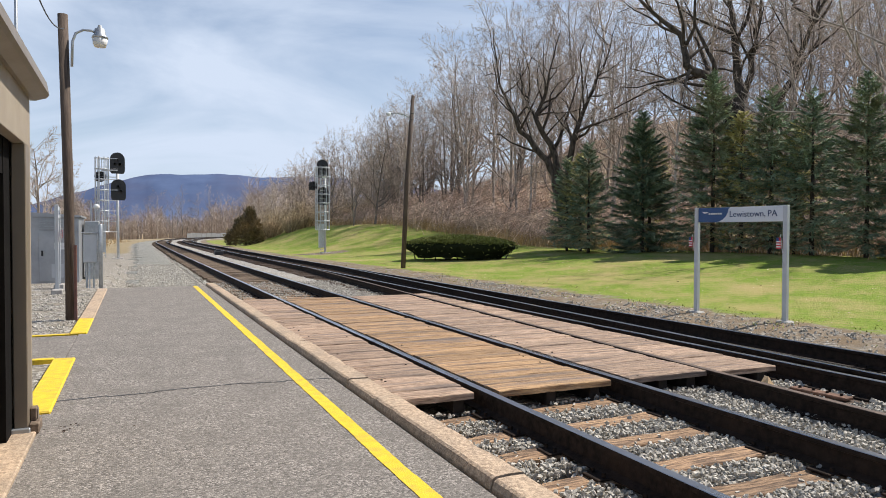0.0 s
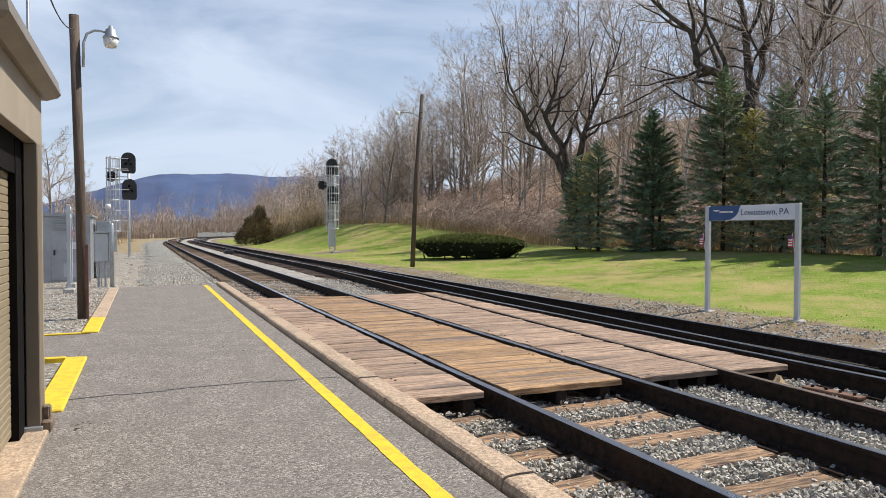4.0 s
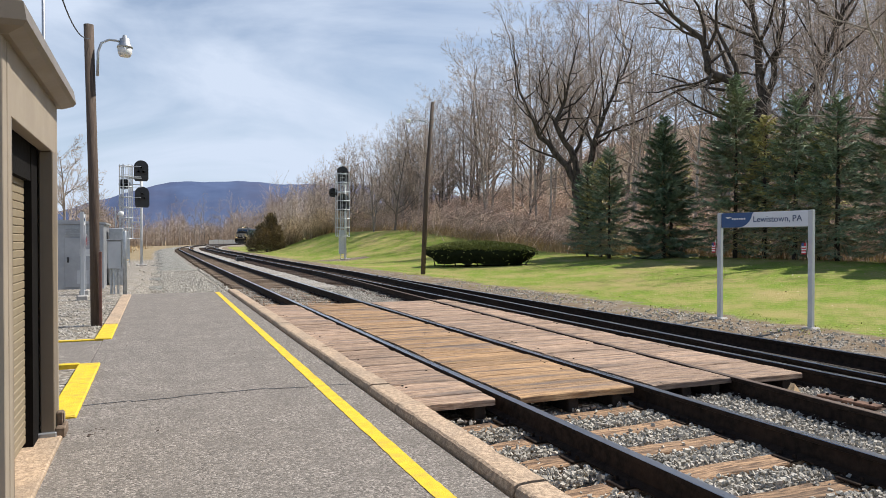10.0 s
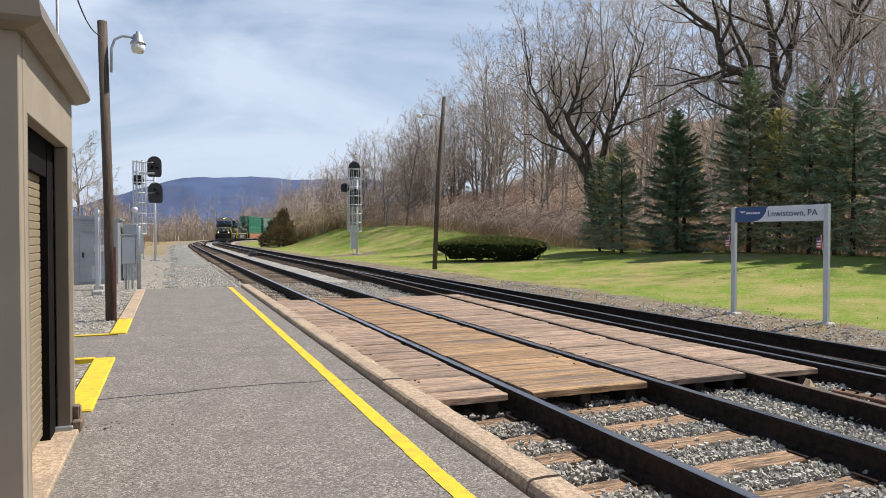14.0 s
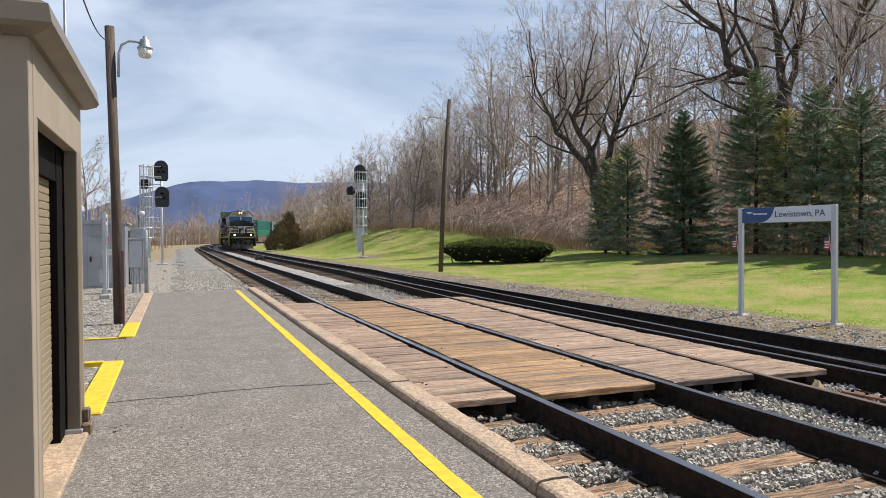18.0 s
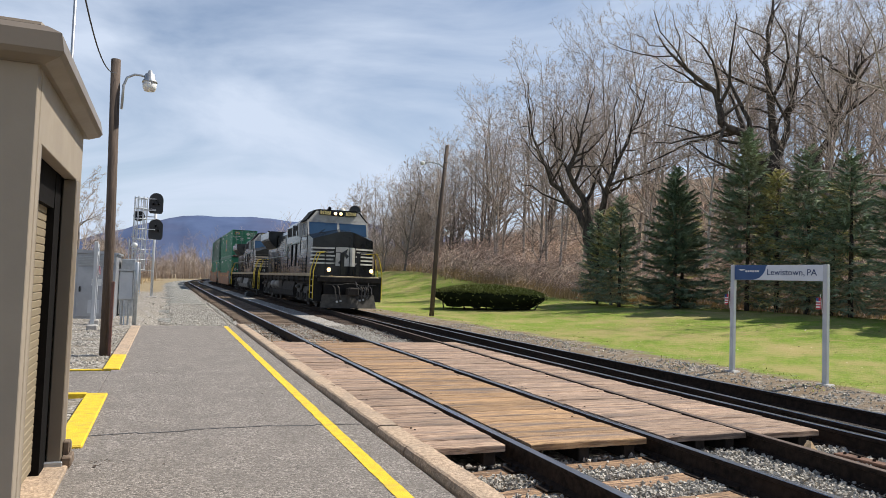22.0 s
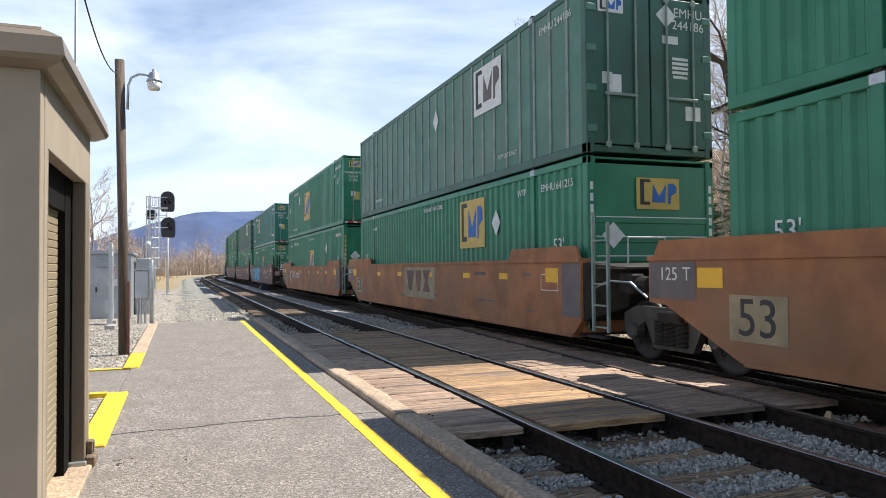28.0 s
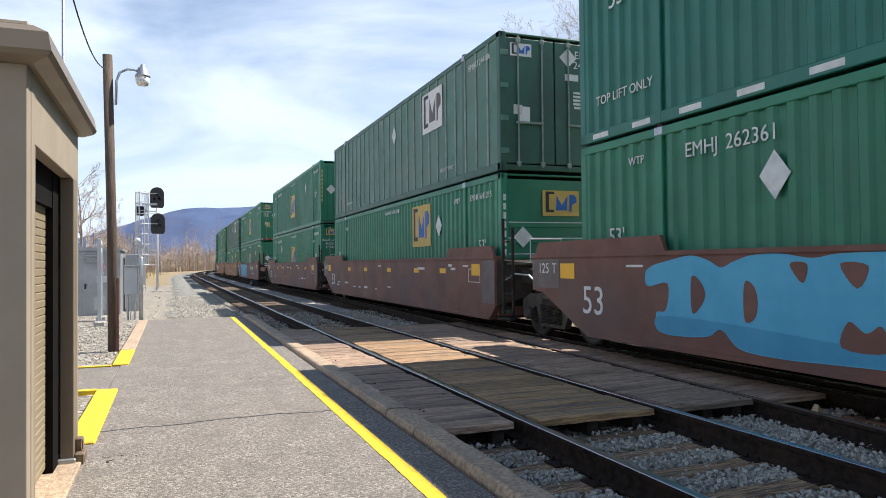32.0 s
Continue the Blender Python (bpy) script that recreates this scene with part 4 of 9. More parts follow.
GREEN = surface("container_green", (0.025, 0.205, 0.112), (0.017, 0.165, 0.09), 1.6, 0.45, bump=0.02, c3=(0.03, 0.12, 0.075), s3=0.5, vary=0.10, amount3=0.5)
GREEN_TEAL = surface("container_teal_green", (0.010, 0.16, 0.118), (0.010, 0.135, 0.10), 1.6, 0.42, bump=0.02, c3=(0.03, 0.14, 0.10), s3=0.5, amount3=0.4)
GREEN_FADED = surface("faded_container_green", (0.105, 0.225, 0.175), (0.06, 0.17, 0.125), 1.4, 0.6, bump=0.02, c3=(0.19, 0.24, 0.20), s3=0.7, amount3=0.6)
GREEN_DARK = surface("dark_container_green", (0.03, 0.115, 0.08), (0.03, 0.092, 0.066), 1.6, 0.5, bump=0.02, c3=(0.04, 0.07, 0.055), s3=0.8)
POST_GREY = surface("faded_post", (0.25, 0.31, 0.28), (0.15, 0.21, 0.185), 3, 0.6, bump=0.02)
CAR_ORANGE = surface("faded_orange_steel", (0.40, 0.162, 0.062), (0.245, 0.103, 0.048), 1.3, 0.6, spec=0.3, bump=0.04, c3=(0.25, 0.135, 0.075), s3=0.6, amount3=0.75, detail=9, sharp=(0.38, 0.62))
CAR_BROWN = surface("dull_brown_steel", (0.20, 0.095, 0.072), (0.145, 0.068, 0.052), 1.3, 0.6, spec=0.3, bump=0.04, c3=(0.12, 0.085, 0.08), s3=0.6, amount3=0.7)
PATCH_GREY = surface("grey_brown_paint", (0.14, 0.115, 0.11), (0.11, 0.092, 0.09), 3, 0.6, bump=0.0)
LOGO_YELLOW = surface("logo_yellow", (0.62, 0.43, 0.11), (0.52, 0.36, 0.09), 3, 0.6, bump=0.0)
LOGO_BLUE = surface("logo_blue", (0.02, 0.13, 0.45), (0.02, 0.11, 0.38), 3, 0.6, bump=0.0)
REFLECTOR = surface("reflector_yellow", (0.85, 0.47, 0.02), (0.78, 0.42, 0.02), 3, 0.5, bump=0.0)
SPRAY_BLUE = surface("spray_blue", (0.09, 0.42, 0.62), (0.07, 0.36, 0.55), 2, 0.6, bump=0.0)
SPRAY_DEEP = surface("spray_deep_blue", (0.055, 0.31, 0.49), (0.045, 0.27, 0.44), 2, 0.6, bump=0.0)
MARK_WHITE = surface("white_marking", (0.70, 0.72, 0.70), (0.55, 0.57, 0.55), 6, 0.6, bump=0.0)
MARK_BLACK = surface("black_marking", (0.02, 0.02, 0.02), (0.035, 0.035, 0.035), 6, 0.6, bump=0.0)
SPEED = 14.65
TRAIN = []
RIGHT = Matrix(((1, 0, 0, 0), (0, 0, -1, 0), (0, 1, 0, 0), (0, 0, 0, 1)))      # text plane on the side that faces -y
FRONT = Matrix(((0, 0, 1, 0), (1, 0, 0, 0), (0, 1, 0, 0), (0, 0, 0, 1)))       # text plane on the end that faces +x


def on_side(x, y, z):
    return Matrix.Translation((x, y, z)) @ RIGHT


def on_end(x, y, z):
    return Matrix.Translation((x, y, z)) @ FRONT


def wheelset(parent, x, r, mat=None):
    g = Geo()
    for s in (-1, 1):
        g.lathe([(0.0, s * 0.70), (0.12, s * 0.70), (r * 0.45, s * 0.735), (r * 0.8, s * 0.72), (r * 0.84, s * 0.69), (r, s * 0.69), (r, s * 0.80),
                 (r * 0.97, s * 0.81), (r * 0.84, s * 0.81), (r * 0.78, s * 0.78), (r * 0.4, s * 0.80), (0.12, s * 0.86), (0.0, s * 0.86)], axis="y", n=28)
        for k in range(5):
            a = 2 * math.pi * k / 5
            g.lathe([(0.0, s * 0.80), (0.05, s * 0.80), (0.05, s * 0.77)], (math.cos(a) * r * 0.6, 0, math.sin(a) * r * 0.6), axis="y", n=8)
    g.tube([(0, -0.8, 0), (0, 0.8, 0)], 0.09, 10)
    ob = part("wheelset", g, WHEEL_STEEL, parent, smooth=True, at=pose(x, 0, r))
    return ob


def side_frame_loco(y):
    """The heavy cast side frame of a three-axle truck with its hanging pedestals."""
    t = 0.07
    prof = [(-2.95, 0.98), (-2.85, 1.14), (-1.5, 1.10), (-0.9, 1.00), (0.9, 1.00), (1.5, 1.10), (2.85, 1.14), (2.95, 0.98), (2.85, 0.74)]
    for x in (1.95, 0.0, -1.95):
        prof += [(x + 0.52, 0.66), (x + 0.42, 0.28), (x - 0.42, 0.28), (x - 0.52, 0.66)]
        if x > -1.9:
            prof.append((x - 0.97, 0.74))
    prof.append((-2.85, 0.74))
    return Geo().prism(prof, y - t, y + t, "y")


def truck_fittings(tr, y):
    """Axle boxes, springs, brake cylinders and rods on one side of a truck."""
    s = 1 if y > 0 else -1
    for x in (-1.95, 0, 1.95):
        part("axle_box", Geo().prism([(x - 0.30, 0.30), (x + 0.30, 0.30), (x + 0.24, 0.80), (x - 0.24, 0.80)], min(y, y + s * 0.13), max(y, y + s * 0.13), "y"), TRUCK_GREY, tr)
        part("bearing_cap", Geo().lathe([(0.0, s * 0.20), (0.10, s * 0.20), (0.15, s * 0.17), (0.16, s * 0.10)], (x, y, 0.53), axis="y", n=14), UNDER, tr, smooth=True)
    sg = Geo()
    for x in (-1.95, 0, 1.95):
        for sx in (-0.66, 0.66):
            if abs(x + sx) < 2.65:
                for k in range(5):
                    sg.lathe([(0.09, -0.022), (0.115, 0.0), (0.09, 0.022)], (x + sx, y + s * 0.03, 0.36 + 0.075 * k), n=10)
    tagged(part("spring", sg, TRUCK_GREY, tr), kind="stuff")
    for x in (-2.2, 0.97, 2.35):
        part("brake_cylinder", Geo().lathe([(0.0, -0.24), (0.08, -0.23), (0.095, -0.18), (0.095, 0.18), (0.06, 0.26), (0.0, 0.26)], (x, y + s * 0.16, 0.97), axis="x", n=12), TRUCK_GREY, tr, smooth=True)
    part("brake_rod", Geo().tube([(-2.8, y + s * 0.10, 1.16), (-1.2, y + s * 0.12, 1.12), (1.0, y + s * 0.12, 1.08), (2.8, y + s * 0.10, 1.18)], 0.018, 6), UNDER, tr)
    for x in (-0.97, 0.97):
        part("damper", Geo().tube([(x - 0.28, y + s * 0.12, 0.72), (x + 0.12, y + s * 0.12, 1.04)], [0.05, 0.04], 8), UNDER, tr)


def locomotive(number, model, label):
    lo = thing("locomotive", label, "locomotive", "locomotives of the train")
    B, D = (LOCO_BLACK if number == "3637" else LOCO_DUSTY), LOCO_DULL
    # frame, deck and stripe
    part("frame", Geo().box(-10.3, -1.42, 1.28, 10.2, 1.42, 1.50, 0.02).box(-9.4, -0.9, 0.95, 9.4, 0.9, 1.3, 0.02), UNDER, lo)
    part("pipe_tray", Geo().box(-9.6, -1.32, 1.14, 9.2, 1.32, 1.279, 0.02), UNDER, lo)
    part("deck", Geo().box(-10.35, -1.53, 1.50, 9.0, 1.53, 1.56, 0.01), B, lo)
    g = Geo()
    for k in range(16):
        x0 = -10.35 + 19.3 * k / 16
        g.box(x0 + 0.01, -1.545, 1.52, x0 + 19.3 / 16 - 0.01, -1.53, 1.66, 0.003).box(x0 + 0.01, 1.53, 1.52, x0 + 19.3 / 16 - 0.01, 1.545, 1.66, 0.003)
    parts("sill_stripe", g, SILL_TAN, lo, "dirty white sill stripe")
    # piping and boxes under the deck
    g = Geo()
    for z, y in ((1.40, -1.46), (1.33, -1.44), (1.22, -1.36)):
        g.tube([(-9.5, y, z), (-4.2, y, z - 0.02), (4.4, y, z), (8.9, y, z)], 0.022, 6)
    for k in range(12):
        x = -9 + 1.6 * k
        g.box(x - 0.05, -1.5, 1.22, x + 0.05, -1.38, 1.5, 0.01)
    tagged(part("piping", g, UNDER, lo), kind="stuff")
    part("fuel_tank", Geo().prism([(-1.45, 0.75), (-1.40, 0.45), (-1.15, 0.33), (1.15, 0.33), (1.40, 0.45), (1.45, 0.75), (1.35, 1.25), (-1.35, 1.25)], -1.4, 3.6, "x"), UNDER if number == "3637" else TANK_GREY, lo, "large dark fuel tank")
    part("tank_skirt", Geo().prism([(-1.44, 0.68), (-1.38, 0.42), (-1.15, 0.33), (1.15, 0.33), (1.38, 0.42), (1.44, 0.68)], -4.3, -1.4, "x"), UNDER if number == "3637" else TANK_GREY, lo)
    for x in (-2.0, -3.6):
        for y in (-1.27, 1.27):
            part("air_reservoir", Geo().lathe([(0.0, -0.77), (0.19, -0.74), (0.285, -0.63), (0.285, 0.63), (0.19, 0.74), (0.0, 0.77)], (x, y, 0.965), axis="x", n=18), TANK_GREY, lo, smooth=True)
    parts("equipment_box", Geo().box(-1.2, -1.46, 0.72, -0.1, -1.36, 1.25, 0.02).box(-4.9, -1.44, 0.62, -4.42, -0.9, 1.22, 0.02), UNDER, lo)
    for x in (6.75, -6.75):
        tr = thing("truck", "", "")
        tr.parent = lo
        tr.matrix_basis = pose(x, 0, 0)
        for y in (-1.20, 1.20):
            part("side_frame", side_frame_loco(y), TRUCK_GREY, tr)
            truck_fittings(tr, y)
        for k in (-1.25, 0.7, 2.65):
            part("traction_motor", Geo().box(k - 0.42, -0.62, 0.26, k + 0.42, 0.62, 0.82, 0.08), UNDER, tr)
        part("bolster", Geo().box(-2.4, -0.6, 0.6, 2.4, 0.6, 0.95, 0.03), UNDER, tr)
        for k in (-1.95, 0, 1.95):
            wheelset(tr, k, 0.53)
    # the long hood
    hood = part("engine_hood", Geo().prism([(-0.93, 1.56), (-0.93, 4.02), (-0.72, 4.28), (0.72, 4.28), (0.93, 4.02), (0.93, 1.56)], -6.2, 2.3, "x"), B, lo)
    g = Geo()
    for k in range(11):
        x = -6.1 + 0.76 * k
        g.box(x + 0.02, -0.952, 1.75, x + 0.72, -0.935, 3.02, 0.008)
        g.box(x + 0.02, -0.952, 3.08, x + 0.72, -0.935, 3.95, 0.008)
        for z in (2.0, 2.7):
            g.box(x + 0.60, -0.972, z, x + 0.66, -0.950, z + 0.12, 0.004)
    parts("hood_door", g, B, hood)
    g = Geo()
    for k in range(5):
        x = -5.9 + 1.5 * k
        g.box(x, -0.6, 4.28, x + 1.2, 0.6, 4.33, 0.02)
    g.lathe([(0.0, 0.32), (0.30, 0.30), (0.34, 0.0)], (-0.5, 0, 4.28), n=16)
    g.box(0.6, -0.45, 4.28, 1.6, 0.45, 4.46, 0.03)
    parts("exhaust_hatch", g, B, hood)
    # equipment cabinet behind the cab
    cab2 = part("equipment_cabinet", Geo().prism([(-1.46, 1.56), (-1.46, 3.95), (-1.15, 4.28), (1.15, 4.28), (1.46, 3.95), (1.46, 1.56)], 2.9, 5.7, "x"), B, lo)
    part("blower_box", Geo().prism([(-1.40, 3.15), (-1.40, 3.95), (-1.12, 4.24), (1.12, 4.24), (1.40, 3.95), (1.40, 3.15)], 0.6, 2.9, "x"), B, lo)
    for x0, x1, z0, z1 in ((5.12, 5.62, 3.42, 3.98), (4.42, 4.98, 3.40, 3.98), (3.85, 4.2, 3.68, 3.92), (3.1, 3.7, 3.42, 3.98), (0.95, 2.25, 3.45, 3.92)):
        y = -1.465 if x0 > 2.9 else -1.405
        g = Geo().box(x0, y - 0.012, z0, x1, y, z1, 0.004)
        for k in range(7):
            xx = x0 + (x1 - x0) * (k + 0.5) / 7
            g.box(xx - 0.012, y - 0.03, z0, xx + 0.012, y - 0.01, z1)
        part("grille", g, GRILLE, cab2)
    for x0, x1 in ((3.3, 3.9), (4.65, 5.2)):
        g = Geo().box(x0, -1.478, 2.0, x1, -1.462, 2.34, 0.004)
        for k in range(6):
            g.box(x0 + 0.04, -1.492, 2.03 + 0.05 * k, x1 - 0.04, -1.476, 2.055 + 0.05 * k)
        parts("louvre", g, B, cab2)
    part("step_panel", Geo().box(1.4, -1.30, 1.56, 2.9, -0.95, 3.05, 0.02), B, lo)
    # radiator section with its overhanging wings
    rad = part("radiator_body", Geo().prism([(-0.98, 1.56), (-0.98, 4.15), (0.98, 4.15), (0.98, 1.56)], -10.1, -6.2, "x"), B, lo)
    part("radiator_wing", Geo().prism([(-0.98, 3.30), (-1.50, 3.86), (-1.54, 3.92), (-1.54, 4.34), (-1.40, 4.42), (1.40, 4.42), (1.54, 4.34), (1.54, 3.92), (1.50, 3.86), (0.98, 3.30)], -10.35, -6.2, "x"), B, rad)
    g = Geo()
    for k in range(4):
        x = -10.1 + 0.98 * k
        g.add([(x, -1.03, 3.33), (x + 0.8, -1.03, 3.33), (x + 0.8, -1.47, 3.80), (x, -1.47, 3.80)], [(0, 1, 2, 3)])
    parts("radiator_screen", g, GRILLE, rad)
    g = Geo()
    for k in range(6):
        x = -9.95 + 0.6 * k
        g.box(x, -1.0, 1.75, x + 0.46, -0.985, 3.1, 0.006)
    parts("radiator_door", g, GRILLE, rad)
    g = Geo()
    for k in range(8):
        x = -10.0 + 0.6 * k
        g.box(x, -1.012, 2.30, x + 0.46, -0.998, 2.38, 0.004).box(x + 0.46, -1.014, 1.75, x + 0.6, -0.99, 3.1, 0.004)
    parts("door_frame", g, B, rad)
    # nose and cab
    def front(y):
        """How far forward the faceted nose reaches at a distance from its middle."""
        return 9.2 - 0.50 * max(0.0, abs(y) - 0.3)
    ys = (-1.45, -0.3, 0.3, 1.45)
    nose = part("nose", Geo().add(
        [(front(y), y, 1.56) for y in ys] + [(front(y), y, 3.42 if abs(y) < 1 else 3.14) for y in ys] + [(7.5, -1.5, 1.56), (7.5, 1.5, 1.56), (7.5, -1.5, 3.33), (7.5, 0, 3.64), (7.5, 1.5, 3.33)],
        [(0, 1, 5, 4), (1, 2, 6, 5), (2, 3, 7, 6), (8, 0, 4, 10), (3, 9, 12, 7), (4, 5, 11, 10), (5, 6, 11), (6, 7, 12, 11), (8, 9, 3, 2, 1, 0), (9, 8, 10, 11, 12)]), B, lo)
    cab = part("cab", Geo().add(
        [(7.5, -1.52, 1.56), (7.5, 1.52, 1.56), (5.7, 1.52, 1.56), (5.7, -1.52, 1.56), (7.52, -1.52, 3.30), (7.52, 1.52, 3.30), (5.7, 1.52, 3.9), (5.7, -1.52, 3.9),
         (7.25, -1.48, 4.02), (7.25, 1.48, 4.02), (7.12, -1.08, 4.50), (7.12, 1.08, 4.50), (5.7, -1.1, 4.50), (5.7, 1.1, 4.50), (5.7, -1.48, 4.08), (5.7, 1.48, 4.08)],
        [(0, 1, 5, 4), (4, 5, 9, 8), (8, 9, 11, 10), (0, 4, 8, 14, 7, 3), (1, 2, 6, 15, 9, 5), (8, 10, 12, 14), (9, 15, 13, 11), (10, 11, 13, 12), (3, 7, 14, 12, 13, 15, 6, 2), (0, 3, 2, 1)]), B, lo)
    part("cab_roof", Geo().prism([(-1.52, 4.0), (-1.12, 4.49), (-0.9, 4.53), (0.9, 4.53), (1.12, 4.49), (1.52, 4.0), (1.54, 4.05), (1.15, 4.55), (0.9, 4.60), (-0.9, 4.60), (-1.15, 4.55), (-1.54, 4.05)], 5.6, 7.12, "x"), D, cab)
    # white front of the cab round the windscreens
    g = Geo()
    sl = 0.27 / 0.72

    def face(z):
        return 7.54 - (z - 3.30) * sl
    for a, b, z0, z1 in ((-1.50, 1.50, 3.94, 4.04), (-1.5, -1.42, 3.3, 4.0), (1.42, 1.5, 3.3, 4.0), (-0.06, 0.06, 3.3, 4.0)):
        g.add([(face(z0), a, z0), (face(z0), b, z0), (face(z1), b, z1), (face(z1), a, z1), (face(z0) - 0.06, a, z0), (face(z0) - 0.06, b, z0), (face(z1) - 0.06, b, z1), (face(z1) - 0.06, a, z1)],
              [(0, 1, 2, 3), (4, 7, 6, 5), (0, 4, 5, 1), (3, 2, 6, 7), (0, 3, 7, 4), (1, 5, 6, 2)])
    g.add([(7.27, -1.44, 4.04), (7.27, 1.44, 4.04), (7.14, 1.06, 4.51), (7.14, -1.06, 4.51)], [(0, 1, 2, 3)])
    part("windscreen_frame", g, LOCO_GREY, cab, "dirty grey windscreen surround")
    for a, b in ((-1.42, -0.06), (0.06, 1.42)):
        part("windscreen", Geo().add([(face(3.36) + 0.004, a, 3.36), (face(3.36) + 0.004, b, 3.36), (face(3.94) + 0.004, b, 3.94), (face(3.94) + 0.004, a, 3.94)], [(0, 1, 2, 3)]), GLASS, cab)
    g = Geo()
    for x0, x1 in ((5.84, 6.14), (6.32, 6.66), (6.70, 7.04), (7.24, 7.44)):
        g.box(x0, -1.54, 3.32, x1, -1.53, 3.92, 0.002)
    parts("side_window", g, GLASS, cab)
    g = Geo()
    for x0, x1 in ((5.81, 6.17), (6.29, 7.07), (7.21, 7.46)):
        g = Geo().box(x0, -1.55, 3.285, x1, -1.535, 3.32).box(x0, -1.55, 3.92, x1, -1.535, 3.955).box(x0, -1.55, 3.32, x0 + 0.03, -1.535, 3.92).box(x1 - 0.03, -1.55, 3.32, x1, -1.535, 3.92)
        if x1 - x0 > 0.6:
            g.box(6.66, -1.55, 3.32, 6.70, -1.535, 3.92)
        part("window_frame", g, LOCO_WHITE if number == "3637" else POST_GREY, cab)
    part("mirror", Geo().box(6.20, -1.74, 3.28, 6.25, -1.56, 3.95, 0.01), GALV, cab)
    part("sunshade", Geo().prism([(-1.52, 3.98), (-1.68, 3.93), (-1.68, 3.95), (-1.52, 4.01)], 5.8, 7.1, "x"), D, cab)
    parts("cab_door_panel", Geo().box(5.78, -1.535, 1.62, 6.6, -1.522, 2.45, 0.006).box(6.75, -1.535, 1.62, 7.45, -1.522, 2.45, 0.006), B, cab)
    g = Geo()
    for x0 in (5.84, 6.82):
        for k in range(10):
            g.box(x0 + 0.03, -1.55, 1.70 + 0.07 * k, x0 + 0.57, -1.533, 1.735 + 0.07 * k)
    parts("cab_louvre", g, D, cab)
    letters(number, 0.49, LOCO_WHITE, on_side(6.68, -1.540, 2.95), cab, "road_number", wide=1.2, label="white road number")
    letters(model, 0.12, LOCO_WHITE, on_side(6.0, -1.540, 2.50), cab, "model_mark")
    # bands on the nose
    band = LOCO_WHITE if number == "3637" else LOCO_CREAM
    g = Geo()
    for k in range(5):
        z = 2.10 + 0.175 * k
        w = 0.075 if number == "3637" else 0.095
        for s in (-1, 1):
            inner, back = 0.50 + 0.05 * (k % 2), 8.22 + 0.06 * k
            y_back = 1.458 + 0.0446 * (8.625 - back)
            pts = []
            for px, py in ((front(inner) + 0.012, inner), (8.636, 1.458), (back, y_back + 0.008)):
                pts += [(px, s * py, z), (px, s * py, z + w)]
            g.add(pts, [(0, 2, 3, 1), (2, 4, 5, 3)])
    parts("nose_band", g, band, nose, "white nose bands" if number == "3637" else "grimy cream nose bands")
    g = Geo().add([(9.212, -0.3, 2.02), (9.212, 0.3, 2.02), (9.212, 0.3, 2.90), (9.212, -0.3, 2.90), (9.142, 0.46, 2.02), (9.142, 0.46, 2.88), (9.142, -0.46, 2.02), (9.142, -0.46, 2.88)],
                  [(0, 1, 2, 3), (1, 4, 5, 2), (6, 0, 3, 7)])
    part("nose_panel", g, band, nose, "pale panel on the nose")
    for s in (-1, 1):
        if number != "3637":
            part("nose_shade_panel", Geo().add([(front(0.48) + 0.008, s * 0.48, 1.60), (8.633, s * 1.445, 1.60), (8.633, s * 1.445, 2.94), (front(0.48) + 0.008, s * 0.48, 2.94)], [(0, 1, 2, 3)]), LOCO_BLACK, nose, "black lower nose")
        part("nose_shade_panel", Geo().add([(9.21, s * 0.02, 2.97), (9.21, s * 0.3, 2.97), (8.634, s * 1.445, 2.97), (8.634, s * 1.445, 3.13), (9.21, s * 0.3, 3.405), (9.21, s * 0.02, 3.405)],
                                           [(0, 1, 4, 5), (1, 2, 3, 4)]), LOCO_BLACK, nose, "glossy black upper nose")
    part("nose_door_edge", Geo().box(9.208, 0.16, 1.62, 9.222, 0.19, 3.40, 0.003), D, nose)
    part("sand_filler", Geo().box(8.98, -0.62, 3.02, 9.06, -0.50, 3.10, 0.01), D, nose)
    g = Geo().prism([(-0.36, 2.15), (-0.22, 2.35), (-0.26, 2.6), (-0.08, 2.72), (0.10, 2.84), (0.02, 2.6), (0.15, 2.5), (0.04, 2.35), (-0.04, 2.5), (-0.10, 2.3), (-0.22, 2.1)], 9.214, 9.220, "x")
    part("nose_emblem", g, BLACK, nose)
    # front deck, anticlimber, plow, steps
    part("front_deck", Geo().box(8.64, -1.5, 1.44, 10.15, 1.5, 1.56, 0.02), D, lo)
    for xa, xb in ((-10.15, -8.7), (8.75, 9.76)):
        part("draft_gear_box", Geo().box(xa, -0.95, 0.50, xb, 0.95, 1.27, 0.04), UNDER, lo)
    part("front_sill", Geo().box(10.02, -1.35, 1.45, 10.19, 1.35, 1.55, 0.02), SILL_TAN, lo)
    part("pilot", Geo().box(9.75, -1.12, 0.72, 10.1, 1.12, 1.36, 0.03), D, lo)
    part("plow", Geo().add([(10.05, -1.3, 0.12), (10.05, 1.3, 0.12), (10.42, 0, 0.12), (9.98, -1.2, 0.72), (9.98, 1.2, 0.72), (10.22, 0, 0.72), (9.9, -1.25, 0.12), (9.9, 1.25, 0.12), (9.88, -1.15, 0.72), (9.88, 1.15, 0.72)],
                           [(0, 2, 5, 3), (2, 1, 4, 5), (6, 8, 9, 7), (0, 3, 8, 6), (1, 7, 9, 4), (3, 5, 4, 9, 8), (0, 6, 7, 1, 2)]), TRUCK_GREY if number == "3637" else D, lo, "dusty black snow plow")
